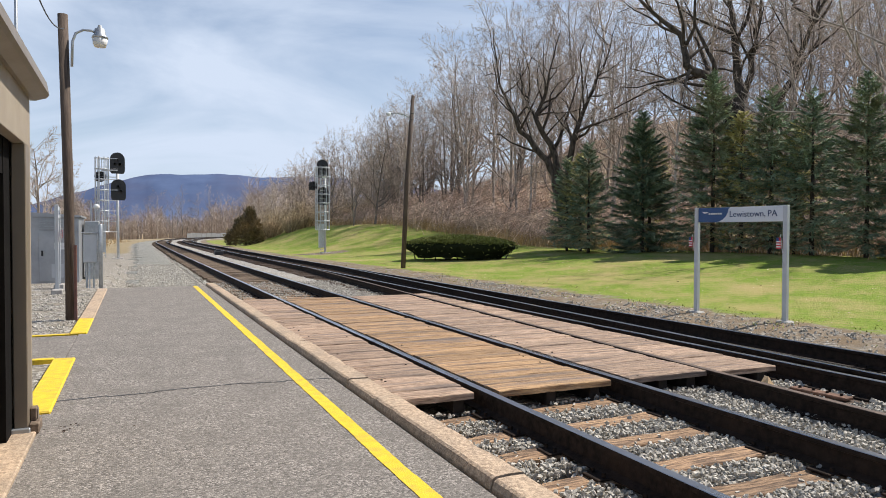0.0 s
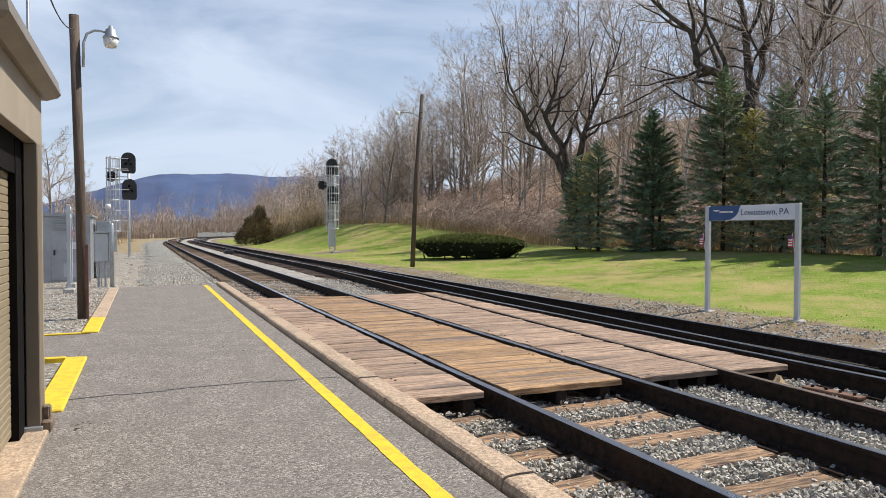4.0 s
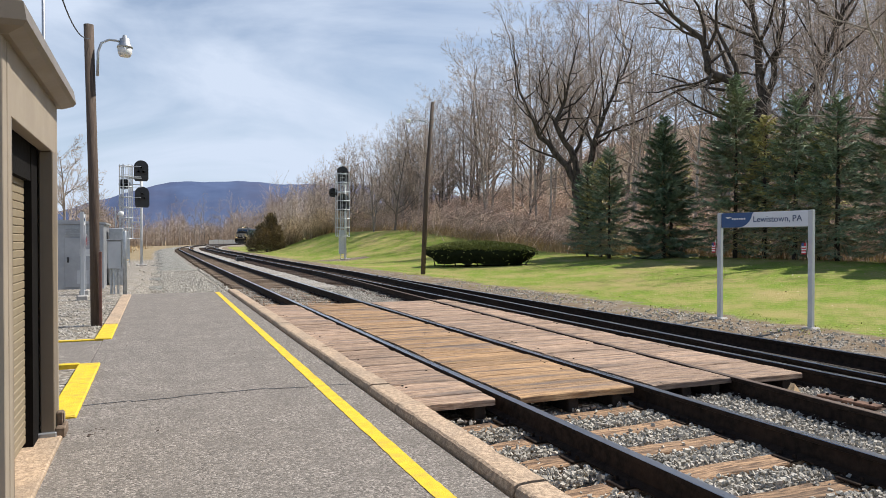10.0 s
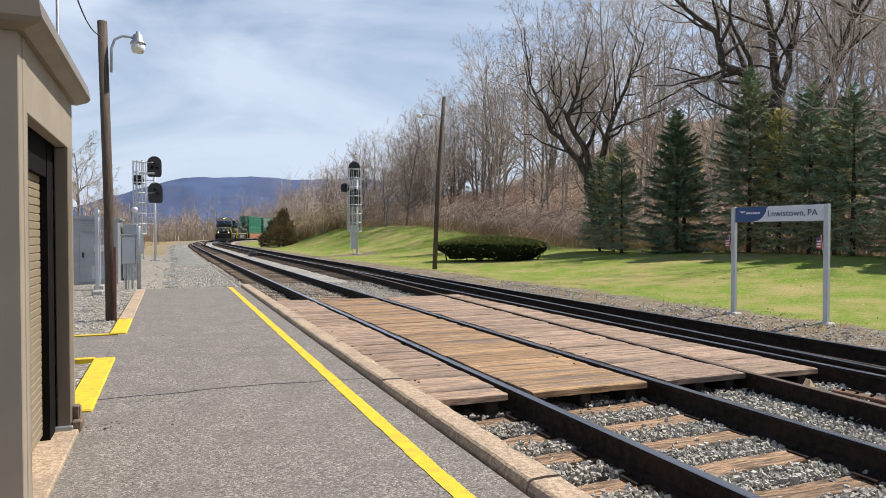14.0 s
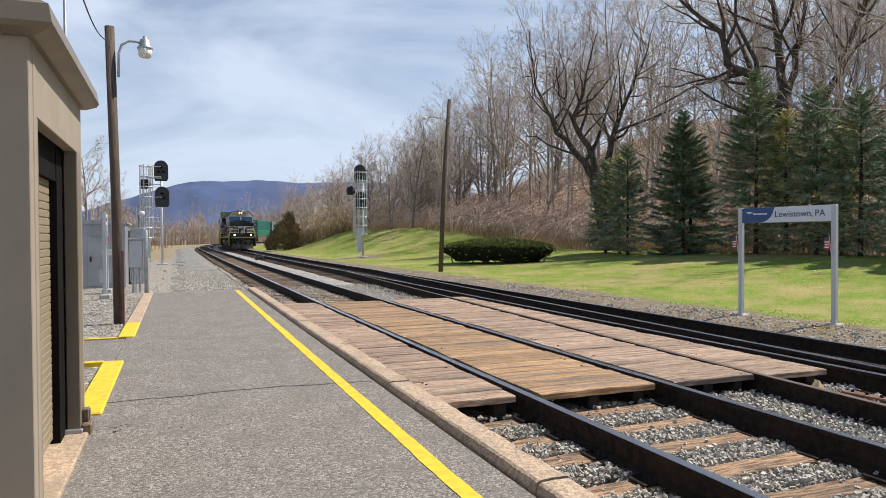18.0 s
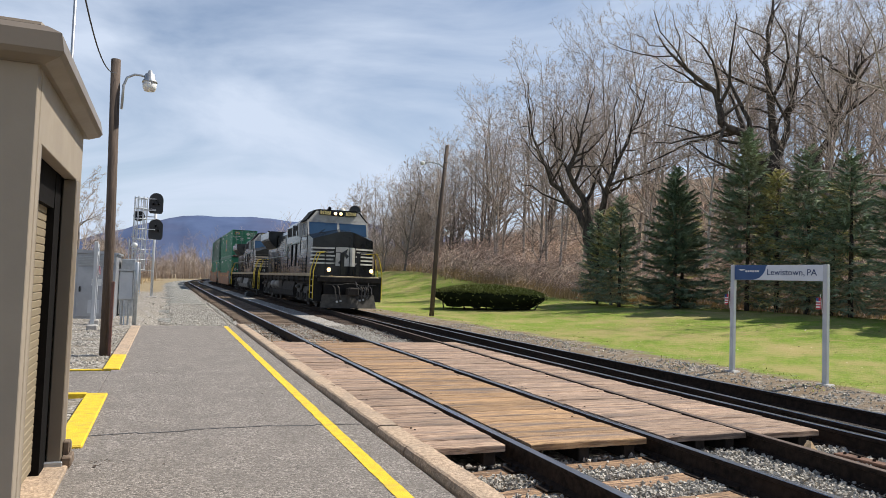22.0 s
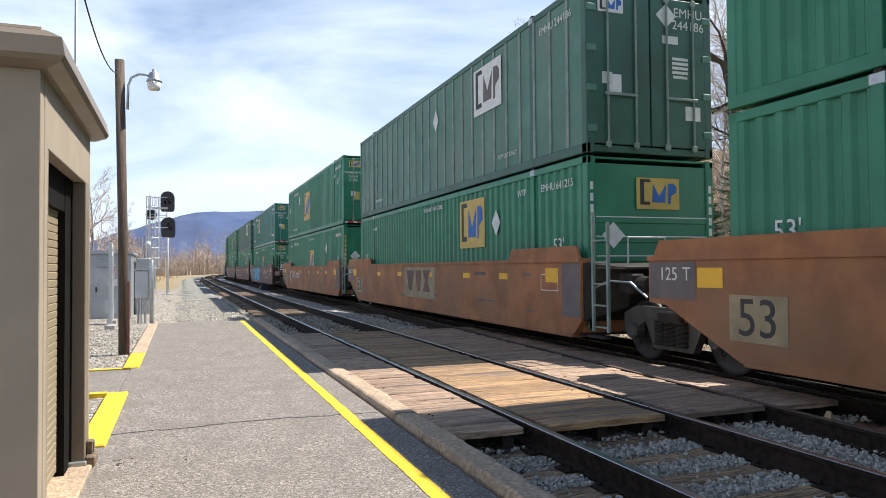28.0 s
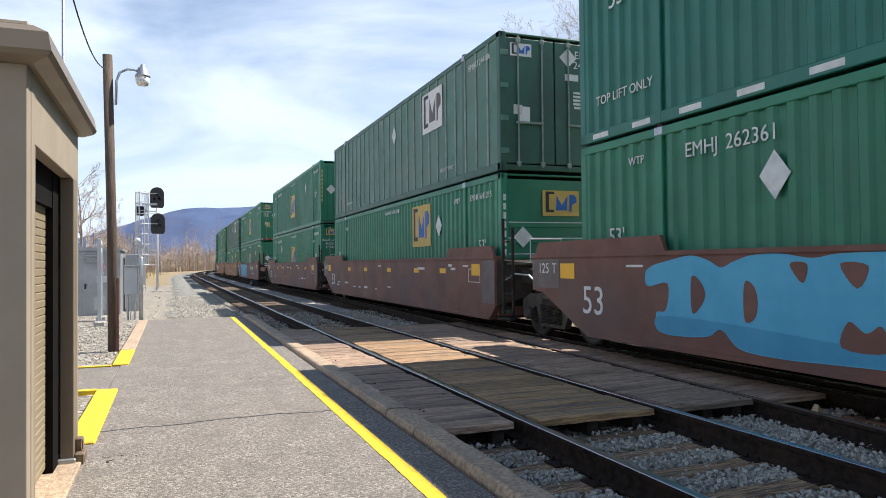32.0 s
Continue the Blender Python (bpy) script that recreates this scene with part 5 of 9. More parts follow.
    part("uncoupling_lever", Geo().tube([(10.16, -1.25, 1.18), (10.20, -0.5, 1.16), (10.28, -0.2, 1.22), (10.28, 0.2, 1.22), (10.20, 0.5, 1.16), (10.16, 1.25, 1.18)], 0.016, 6), TRUCK_GREY, lo)
    for k, y in enumerate((-0.75, -0.55, 0.55, 0.75)):
        part("air_hose", Geo().tube([(10.12, y, 1.12), (10.38, y * 0.96, 1.02), (10.44, y * 0.9, 0.62), (10.36, y * 0.8, 0.42 + 0.04 * k)], 0.026, 7), TRUCK_GREY, lo)
        part("hose_coupling", Geo().box(10.30, y * 0.8 - 0.04, 0.36 + 0.04 * k, 10.42, y * 0.8 + 0.04, 0.44 + 0.04 * k, 0.01), GALV, lo)
    part("jumper_cable", Geo().tube([(10.12, 0.25, 1.40), (10.34, 0.3, 1.1), (10.36, 0.55, 0.9), (10.30, 0.8, 1.0), (10.12, 0.9, 1.36)], 0.03, 7), HOSE, lo)
    for y in (-1.0, 0.25):
        part("wiper", Geo().tube([(7.50, y, 3.40), (7.45, y + 0.35, 3.62)], 0.012, 5), D, cab)
    part("horn", Geo().lathe([(0.02, -0.25), (0.03, 0.0), (0.09, 0.22)], (6.2, -0.25, 4.74), axis="x", n=10).box(6.0, -0.3, 4.62, 6.1, -0.2, 4.74), D, lo)
    part("antenna_dome", Geo().lathe([(0.0, 0.16), (0.14, 0.12), (0.18, 0.0)], (6.6, 0.35, 4.63), n=12), LOCO_WHITE, lo, smooth=True)
    for end, x in ((1, 9.45), (-1, -10.0)):
        for s in (-1, 1):
            g = Geo()
            for k in range(4):
                g.box(x - 0.34, min(s * 1.2, s * 1.56), 0.45 + 0.30 * k, x + 0.34, max(s * 1.2, s * 1.56), 0.48 + 0.30 * k, 0.004)
            g.box(x - 0.37, min(s * 1.2, s * 1.58), 0.40, x - 0.34, max(s * 1.2, s * 1.58), 1.5, 0.004).box(x + 0.34, min(s * 1.2, s * 1.58), 0.40, x + 0.37, max(s * 1.2, s * 1.58), 1.5, 0.004)
            parts("step", g, D, lo)
            for k in range(4):
                part("step_edge", Geo().box(x - 0.33, min(s * 1.562, s * 1.575), 0.455 + 0.30 * k, x + 0.33, max(s * 1.562, s * 1.575), 0.485 + 0.30 * k, 0.002), GALV, lo)
            for dx in (-0.36, 0.36):
                part("grab_rail", Geo().tube([(x + dx, s * 1.60, 0.50), (x + dx, s * 1.60, 1.72), (x + dx + 0.05, s * 1.45, 2.30), (x + dx + 0.05, s * 1.32, 2.62), (x + dx + 0.05, s * 1.0, 2.62)], 0.022, 6), GRAB_YELLOW, lo, "yellow grab rail")
        part("coupler", Geo().box(min(end * 9.9, end * 10.75), -0.16, 0.72, max(end * 9.9, end * 10.75), 0.16, 1.02, 0.03).box(min(end * 10.7, end * 11.12), -0.25, 0.68, max(end * 10.7, end * 11.12), 0.22, 1.06, 0.06), UNDER, lo)
        g = Geo()
        for k in range(4):
            y = 0.45 + 0.16 * k
            g.tube([(end * 10.1, y, 1.15), (end * 10.35, y + 0.05, 1.0), (end * 10.45, y + 0.02, 0.62 + 0.05 * k), (end * 10.4, y - 0.14, 0.5), (end * 10.3, y - 0.2, 0.75)], 0.022, 6)
        parts("hose", g, HOSE, lo)
        # end railing
        g = Geo()
        for s in (-1, 1):
            for y in (0.45, 1.15):
                g.tube([(end * 10.12, s * y, 1.5), (end * 10.12, s * y, 2.62)], 0.024, 6)
            g.tube([(end * 10.12, s * 0.45, 2.62), (end * 10.12, s * 1.15, 2.62)], 0.02, 6)
        parts("end_rail", g, D, lo)
    for s in (-1, 1):
        part("railing_panel", Geo().box(10.10, min(s * 0.28, s * 0.44), 1.6, 10.14, max(s * 0.28, s * 0.44), 2.62, 0.01), B, lo)
        d = part("ditch_light", Geo().lathe([(0.0, -0.12), (0.11, -0.10), (0.13, 0.0), (0.13, 0.06), (0.10, 0.06)], (10.14, s * 0.98, 1.82), axis="x", n=18), B, lo, smooth=True)
        part("lens", Geo().lathe([(0.0, 0.075), (0.06, 0.065), (0.09, 0.05), (0.10, 0.0)], (10.14, s * 0.98, 1.82), axis="x", n=18), LAMP_ON if number == "3637" else GALV, d, smooth=True)
        if number == "3637":
            part("lens", Geo().lathe([(0.0, 0.078 + 0.02), (0.03, 0.078 + 0.012), (0.042, 0.078 - 0.02)], (10.14, s * 0.98, 1.82), axis="x", n=12), LAMP_CORE, d, "glowing lamp", smooth=True)
        h = part("headlight", Geo().lathe([(0.0, -0.1), (0.12, -0.1), (0.12, 0.06), (0.10, 0.06)], (7.26, s * 0.135, 4.42), axis="x", n=16), B, lo, smooth=True)
        part("lens", Geo().lathe([(0.0, 0.07), (0.05, 0.06), (0.07, 0.05), (0.08, 0.0)], (7.26, s * 0.135, 4.42), axis="x", n=16), LAMP_ON if number == "3637" else GALV, h, smooth=True)
        if number == "3637":
            part("lens", Geo().lathe([(0.0, 0.072 + 0.02), (0.03, 0.072 + 0.012), (0.042, 0.072 - 0.02)], (7.26, s * 0.135, 4.42), axis="x", n=12), LAMP_CORE, h, "glowing lamp", smooth=True)
        nb = part("number_board", Geo().box(7.10, min(s * 0.34, s * 0.92), 4.32, 7.30, max(s * 0.34, s * 0.92), 4.54, 0.01), B, lo)
        part("board_face", Geo().box(7.30, min(s * 0.37, s * 0.89), 4.345, 7.306, max(s * 0.37, s * 0.89), 4.515), BOARD_AMBER, nb, "glowing amber number board")
        letters(number, 0.21, MARK_BLACK, on_end(7.309, s * 0.63, 4.43), nb, "board_number", 0.002)
    part("headlight_housing", Geo().box(7.05, -0.32, 4.28, 7.22, 0.32, 4.60, 0.03), B, lo)
    # walkway handrails
    for s in (-1, 1):
        g = Geo()
        pts = [(-10.1, s * 1.46, 2.62), (0.2, s * 1.46, 2.62), (1.1, s * 1.47, 2.66), (1.75, s * 1.50, 3.14), (2.9, s * 1.53, 3.18), (5.65, s * 1.55, 3.22)]
        g.tube(pts, 0.02, 6)
        part("handrail", g, POST_GREY, lo)
        for k in range(8):
            x = -9.9 + 1.28 * k
            part("stanchion", Geo().box(x - 0.07, s * 1.46 - 0.015, 1.56, x + 0.07, s * 1.46 + 0.015, 2.64, 0.005), D, lo)
        for x in (1.75, 2.95, 4.25):
            part("stanchion", Geo().box(x - 0.075, s * 1.49 - 0.02, 2.0, x + 0.075, s * 1.49 + 0.02, 3.18, 0.005), D, lo)
    # emblem and name on the hood, as plain shapes
    g = Geo()
    for k in range(6):
        z = 3.02 + 0.115 * k
        sk = 0.10 * k
        g.add([(-5.0 + sk, -0.957, z), (-3.6 + sk * 0.9 + 0.12 * (k % 2), -0.957, z), (-3.6 + sk * 0.9, -0.957, z + 0.07), (-5.0 + sk + 0.05, -0.957, z + 0.07)], [(0, 1, 2, 3)])
    parts("hood_band", g, LOCO_FADED, hood)
    g = Geo()
    for poly in ([(-3.5, 3.0), (-3.2, 3.0), (-2.95, 3.45), (-2.75, 3.0), (-2.45, 3.0), (-2.1, 3.78), (-2.4, 3.78), (-2.6, 3.35), (-2.8, 3.78), (-3.9, 3.78), (-3.7, 3.6), (-3.25, 3.55)],
                 [(-2.2, 3.0), (-1.45, 3.0), (-1.12, 3.78), (-1.85, 3.78)]):
        g.prism([(a + 0.35, b) for a, b in poly], -0.962, -0.957, "y")
    part("hood_emblem", g, LOCO_FADED, hood)
    g = Geo()
    for z, widths in ((2.72, (0.2, 0.24, 0.2, 0.2, 0.24, 0.2, 0.2)), (2.46, (0.2, 0.22, 0.2, 0.22, 0.2, 0.2, 0.22, 0.2))):
        x = -3.1
        for w in widths:
            g.box(x, -0.962, z, x + w - 0.05, -0.957, z + 0.17)
            x += w + 0.02
    tagged(part("hood_name", g, LOCO_FADED, hood), kind="stuff")
    # the cab and the cabinet behind it stand taller than the hood
    tall = ("equipment_cabinet", "blower_box", "grille", "nose", "nose_shade_panel", "cab", "cab_roof", "windscreen_frame", "windscreen", "side_window", "window_frame", "mirror", "sunshade",
            "road_number", "headlight", "lens", "number_board", "board_face", "board_number", "headlight_housing", "wiper", "horn", "antenna_dome")
    for ob in lo.children_recursive:
        if ob.type == "MESH" and ob.name.split(".")[0] in tall:
            for v in ob.data.vertices:
                v.co.z += 0.21 * min(1.0, max(0.0, (v.co.z - 2.6) / 0.85))
    return lo


def corrugated(L, z0, z1, y, pitch, depth):
    """One ribbed side wall of a container."""
    g = Geo()
    x, line = -L / 2, []
    k = 0
    while x < L / 2 - 0.05:
        for dx, d in ((0.0, 0), (pitch * 0.34, 0), (pitch * 0.5, 1), (pitch * 0.84, 1)):
            if x + dx < L / 2:
                line.append((x + dx, d * depth))
        x += pitch
    line.append((L / 2, 0))
    s = 1 if y > 0 else -1
    for px, d in line:
        g.v += [(px, y - s * d, z0), (px, y - s * d, z1)]
    for i in range(len(line) - 1):
        g.f.append((2 * i, 2 * i + 2, 2 * i + 3, 2 * i + 1))
    return g


LOGO_SHAPES = (((0.08, 0.14), (0.30, 0.14), (0.30, 0.24), (0.17, 0.24), (0.17, 0.86), (0.33, 0.86), (0.30, 0.95), (0.08, 0.95)),
               ((0.36, 0.22), (0.66, 0.22), (0.68, 0.80), (0.52, 0.42), (0.38, 0.80)),
               ((0.73, 0.18), (0.79, 0.18), (0.80, 0.44), (0.93, 0.55), (0.93, 0.74), (0.86, 0.84), (0.73, 0.84)))


def end_logo(panel, x, y0, y1, z0, z1):
    """The dark and blue shapes of the logo on a container's end."""
    for k, poly in enumerate(LOGO_SHAPES):
        part("logo_block", Geo().prism([(y0 + (y1 - y0) * a, z0 + (z1 - z0) * b) for a, b in poly], x, x + 0.005, "x"), LOGO_BLUE if k else MARK_BLACK, panel)


def shipping_container(mat, label, style="ribbed", lead="doors", logo=1, rail_marks=False, frame_mat=None, panel=(-0.6, 0.8, 0.9, 2.1), diamond=1.9, words=(), code=("EMHU", "274671")):
    """A 53-foot box; its origin is the middle of its floor. lead: what its leading end (+x) shows."""
    L, W, H = 16.15, 2.59, 2.90
    c = thing("shipping_container", label, "container", "containers of the train")
    fm = frame_mat or mat
    w = W / 2
    g = Geo()
    part("roof", Geo().box(-L / 2 + 0.02, -w + 0.03, H - 0.05, L / 2 - 0.02, w - 0.03, H - 0.01, 0.01), mat, c)
    part("floor", Geo().box(-L / 2 + 0.02, -w + 0.03, 0.02, L / 2 - 0.02, w - 0.03, 0.14, 0.01), GREEN_DARK, c)
    for s in (-1, 1):
        if style == "ribbed":
            side = part("side_wall", corrugated(L - 0.3, 0.16, H - 0.12, s * (w - 0.012), 0.285, 0.045), mat, c)
        else:
            side = part("side_wall", Geo().box(-L / 2 + 0.12, min(s * (w - 0.02), s * (w - 0.05)), 0.16, L / 2 - 0.12, max(s * (w - 0.02), s * (w - 0.05)), H - 0.12), mat, c)
            n = 26
            pg = Geo()
            for k in range(1, n):
                x = -L / 2 + L * k / n
                pg.box(x - 0.045, min(s * (w - 0.022), s * (w + 0.004)), 0.16, x + 0.045, max(s * (w - 0.022), s * (w + 0.004)), H - 0.12, 0.006)
            parts("side_post", pg, POST_GREY, side)
        part("top_rail", Geo().box(-L / 2, min(s * (w - 0.08), s * w), H - 0.13, L / 2, max(s * (w - 0.08), s * w), H, 0.012), fm, c)
        part("bottom_rail", Geo().box(-L / 2, min(s * (w - 0.08), s * w), 0.0, L / 2, max(s * (w - 0.08), s * w), 0.17, 0.012), fm, c)
        for x in (-L / 2 + 0.08, L / 2 - 0.08):
            part("corner_post", Geo().box(x - 0.08, min(s * (w - 0.16), s * w), 0, x + 0.08, max(s * (w - 0.16), s * w), H, 0.015), fm, c)
        for x in (-6.1, 6.1):
            part("lift_post", Geo().box(x - 0.07, min(s * (w - 0.06), s * (w + 0.005)), 0, x + 0.07, max(s * (w - 0.06), s * (w + 0.005)), H, 0.01), fm, c)
            part("box_lock", Geo().box(x - 0.05, min(s * (w - 0.12), s * (w - 0.01)), H, x + 0.05, max(s * (w - 0.12), s * (w - 0.01)), H + 0.05, 0.01), UNDER, c)
            part("casting", Geo().box(x - 0.09, min(s * (w - 0.1), s * (w + 0.008)), H - 0.12, x + 0.09, max(s * (w - 0.1), s * (w + 0.008)), H + 0.004, 0.012), GALV, c)
    # ends
    e = L / 2
    if lead == "doors":
        for s in (-1, 1):
            d = part("door", Geo().box(e - 0.06, min(s * 0.015, s * (w - 0.13)), 0.16, e - 0.005, max(s * 0.015, s * (w - 0.13)), H - 0.12, 0.012), GREEN_DARK if style != "ribbed" else mat, c)
            for y in (0.32, 0.88):
                part("lock_rod", Geo().tube([(e + 0.03, s * y, 0.08), (e + 0.03, s * y, H - 0.08)], 0.02, 6).box(e, s * y - 0.05, 0.10, e + 0.05, s * y + 0.05, 0.2, 0.01).box(e, s * y - 0.05, H - 0.22, e + 0.05, s * y + 0.05, H - 0.12, 0.01), POST_GREY, d)
            part("handle", Geo().box(e + 0.03, min(s * 0.3, s * 0.95), 0.98, e + 0.06, max(s * 0.3, s * 0.95), 1.03, 0.008), POST_GREY, d)
            hg = Geo()
            for k in range(4):
                hg.box(e - 0.02, min(s * (w - 0.2), s * (w - 0.02)), 0.35 + 0.68 * k, e + 0.02, max(s * (w - 0.2), s * (w - 0.02)), 0.47 + 0.68 * k, 0.008)
            parts("hinge", hg, mat, d)
        tg = Geo()
        for k, (y, z, ww, hh) in enumerate(((0.62, 1.70, 0.34, 0.05), (0.62, 1.62, 0.34, 0.05), (0.62, 1.54, 0.34, 0.05), (0.62, 1.46, 0.34, 0.05), (0.62, 1.38, 0.30, 0.05))):
            tg.box(e - 0.003, y - ww / 2, z, e, y + ww / 2, z + hh)
        parts("marking", tg, MARK_WHITE, c)
        for k, text in enumerate(code):
            letters(text, 0.23, MARK_WHITE, on_end(e + 0.002, 0.80, 2.54 - 0.22 * k), c, "code_mark", 0.002)
        parts("sticker", Geo().box(e - 0.003, 0.25, 1.98, e + 0.002, 0.58, 2.12).box(e - 0.003, -0.98, 1.18, e + 0.002, -0.78, 1.38), MARK_WHITE, c)
        parts("notice", Geo().box(e - 0.003, -0.86, 1.55 - 0.55, e + 0.001, -0.6, 1.55 - 0.2).box(e - 0.003, 0.72, 0.65, e + 0.001, 1.04, 0.9), LOGO_YELLOW if style == "ribbed" else WHITE, c)
        part("placard", Geo().prism([(0.33, 2.26), (0.54, 2.47), (0.33, 2.68), (0.12, 2.47)], e - 0.002, e + 0.003, "x"), MARK_WHITE, c, "white diamond placard")
        lp = part("logo_panel", Geo().box(e - 0.003, -1.05, 2.30 + 0.10, e + 0.002, -0.55, 2.62 + 0.05), LOGO_YELLOW if style == "ribbed" else WHITE, c)
        end_logo(lp, e + 0.002, -1.05, -0.55, 2.40, 2.67)
        if style == "ribbed":
            letters("53'", 0.34, MARK_WHITE, on_end(e + 0.002, -0.28, 1.86), c, "size_mark", 0.002)
            letters("WARNING\nHIGH\nCUBE", 0.16, MARK_WHITE, on_end(e + 0.002, -0.86, 2.0), c, "warning", 0.002)
            rg = Geo()
            for k in range(6):
                rg.box(e - 0.003, -1.1 + 0.38 * k, 0.03, e + 0.004, -0.86 + 0.38 * k, 0.1)
            parts("reflector", rg, RED, c)
            rg = Geo()
            for k in range(6):
                rg.box(e - 0.003, -1.24 + 0.38 * k, 0.03, e + 0.004, -1.105 + 0.38 * k, 0.1)
            parts("reflector", rg, MARK_WHITE, c)
    else:
        wall = part("end_wall", Geo().box(e - 0.08, -w + 0.15, 0.16, e - 0.03, w - 0.15, H - 0.12), mat, c)
        if lead == "bars":
            bg = Geo()
            for k in range(5):
                bg.box(e - 0.05, -w + 0.16, 0.45 + 0.33 * k, e - 0.005, w - 0.16, 0.56 + 0.33 * k, 0.015)
            parts("end_rib", bg, mat, wall)
            lg = Geo()
            for k in range(5):
                lg.box(e - 0.006, -w + 0.16, 0.55 + 0.33 * k, e - 0.002, w - 0.16, 0.568 + 0.33 * k)
            parts("rib_edge", lg, MARK_WHITE, wall)
        else:
            bg = Geo()
            for k in range(8):
                bg.box(e - 0.05, -w + 0.22 + 0.27 * k, 0.2, e - 0.012, -w + 0.34 + 0.27 * k, H - 0.16, 0.015)
            parts("end_rib", bg, mat, wall)
        lp = part("logo_panel", Geo().box(e - 0.005, -0.33, 2.02, e + 0.004, 0.55, 2.56), LOGO_YELLOW, c)
        end_logo(lp, e + 0.004, -0.33, 0.55, 2.02, 2.56)
        part("placard", Geo().prism([(-0.8, 1.35), (-0.58, 1.57), (-0.8, 1.79), (-1.02, 1.57)], e - 0.004, e + 0.004, "x"), MARK_WHITE, c, "white diamond placard")
        vg = Geo()
        for s in (-1, 1):
            for k in range(8):
                vg.box(e - 0.002, s * (w - 0.08) - 0.03, 1.0 + 0.19 * k, e + 0.003, s * (w - 0.08) + 0.03, 1.13 + 0.19 * k)
        tagged(part("code_mark", vg, MARK_WHITE if lead == "bars" else LOGO_YELLOW, c), kind="stuff")
    part("end_wall", Geo().box(-e + 0.03, -w + 0.15, 0.16, -e + 0.08, w - 0.15, H - 0.12), mat, c)
    # marks on the near side
    y = -w - 0.002
    if panel:
        x0, x1, z0, z1 = panel
        p = part("logo_panel", Geo().box(x0, y - 0.004, z0, x1, y, z1), LOGO_YELLOW if logo == 1 else WHITE, c, "yellow logo panel" if logo == 1 else "white logo panel")
        wide, tall = x1 - x0, z1 - z0

        for k, poly in enumerate(LOGO_SHAPES):
            tone = MARK_BLACK if k == 0 else LOGO_BLUE if logo == 1 else PATCH_GREY
            part("logo_block", Geo().prism([(x0 + wide * a, z0 + tall * b) for a, b in poly], y - 0.008, y - 0.004, "y"), tone, p)
    part("placard", Geo().prism([(diamond, 1.72), (diamond + 0.22, 2.0), (diamond, 2.28), (diamond - 0.22, 2.0)], y - 0.006, y, "y"), MARK_WHITE, c, "white diamond placard")
    spots = [(7.1, 2.50, 0.20)]
    if style == "ribbed" and lead != "bars":
        spots.append((-4.75, 2.48, 0.27))
    for tx, tz, size in spots:
        for k, text in enumerate(code):
            letters(text, size, MARK_WHITE, on_side(tx + size * (-1.9 if k == 0 else 1.15), y, tz), c, "code_mark", 0.003)
    for text, size, tx, tz in words:
        letters(text, size, MARK_WHITE, on_side(tx, y, tz), c, "marking", 0.003)
    if rail_marks:
        rg = Geo()
        for k in range(16):
            rg.box(-7.7 + 1.02 * k, -w - 0.005, 0.04, -7.28 + 1.02 * k, -w - 0.001, 0.12)
        parts("reflector", rg, MARK_WHITE, c)
    return c


def freight_truck(parent, x):
    """A two-axle truck with cast side frames and coil springs."""
    tr = thing("truck", "", "")
    tr.parent = parent
    tr.matrix_basis = pose(x, 0, 0)
    for y in (-1.0, 1.0):
        g = Geo()
        g.prism([(-1.15, 0.42), (-1.15, 0.72), (-0.85, 0.84), (0.85, 0.84), (1.15, 0.72), (1.15, 0.42), (0.85, 0.50), (0.62, 0.62), (0.42, 0.24), (-0.42, 0.24), (-0.62, 0.62), (-0.85, 0.50)], y - 0.06, y + 0.06, "y")
        for sx in (-0.9, 0.9):
            g.lathe([(0.0, -0.14), (0.10, -0.14), (0.13, -0.1), (0.13, 0.05)], (sx, y, 0.46), axis="y", n=12)
        part("side_frame", g, TRUCK_GREY, tr)
        sg = Geo()
        for sx in (-0.24, 0.0, 0.24):
            for k in range(6):
                sg.lathe([(0.085, -0.022), (0.105, 0.0), (0.085, 0.022)], (sx, y - 0.08, 0.33 + 0.062 * k), n=10)
        tagged(part("spring", sg, UNDER, tr), kind="stuff")
    part("bolster", Geo().box(-0.25, -1.15, 0.62, 0.25, 1.15, 0.80, 0.03), UNDER, tr)
    for sx in (-0.42, 0.42):
        part("brake_beam", Geo().box(sx - 0.09, -0.68, 0.30, sx + 0.09, 0.68, 0.50, 0.02).box(sx - 0.05, -0.12, 0.24, sx + 0.05, 0.12, 0.62, 0.02), UNDER, tr)
    for k in (-0.9, 0.9):
        wheelset(tr, k, 0.46)
    return tr


def rounded(ring, n=4):
    """A closed outline drawn through its corners in smooth curves."""
    out, k = [], len(ring)
    for i in range(k):
        p0, p1, p2, p3 = (ring[(i + d) % k] for d in (-1, 0, 1, 2))
        for j in range(n):
            t = j / n
            out.append(tuple(0.5 * (2 * b + (c - a) * t + (2 * a - 5 * b + 4 * c - d) * t * t + (3 * b - a - 3 * c + d) * t ** 3) for a, b, c, d in zip(p0, p1, p2, p3)))
    return out


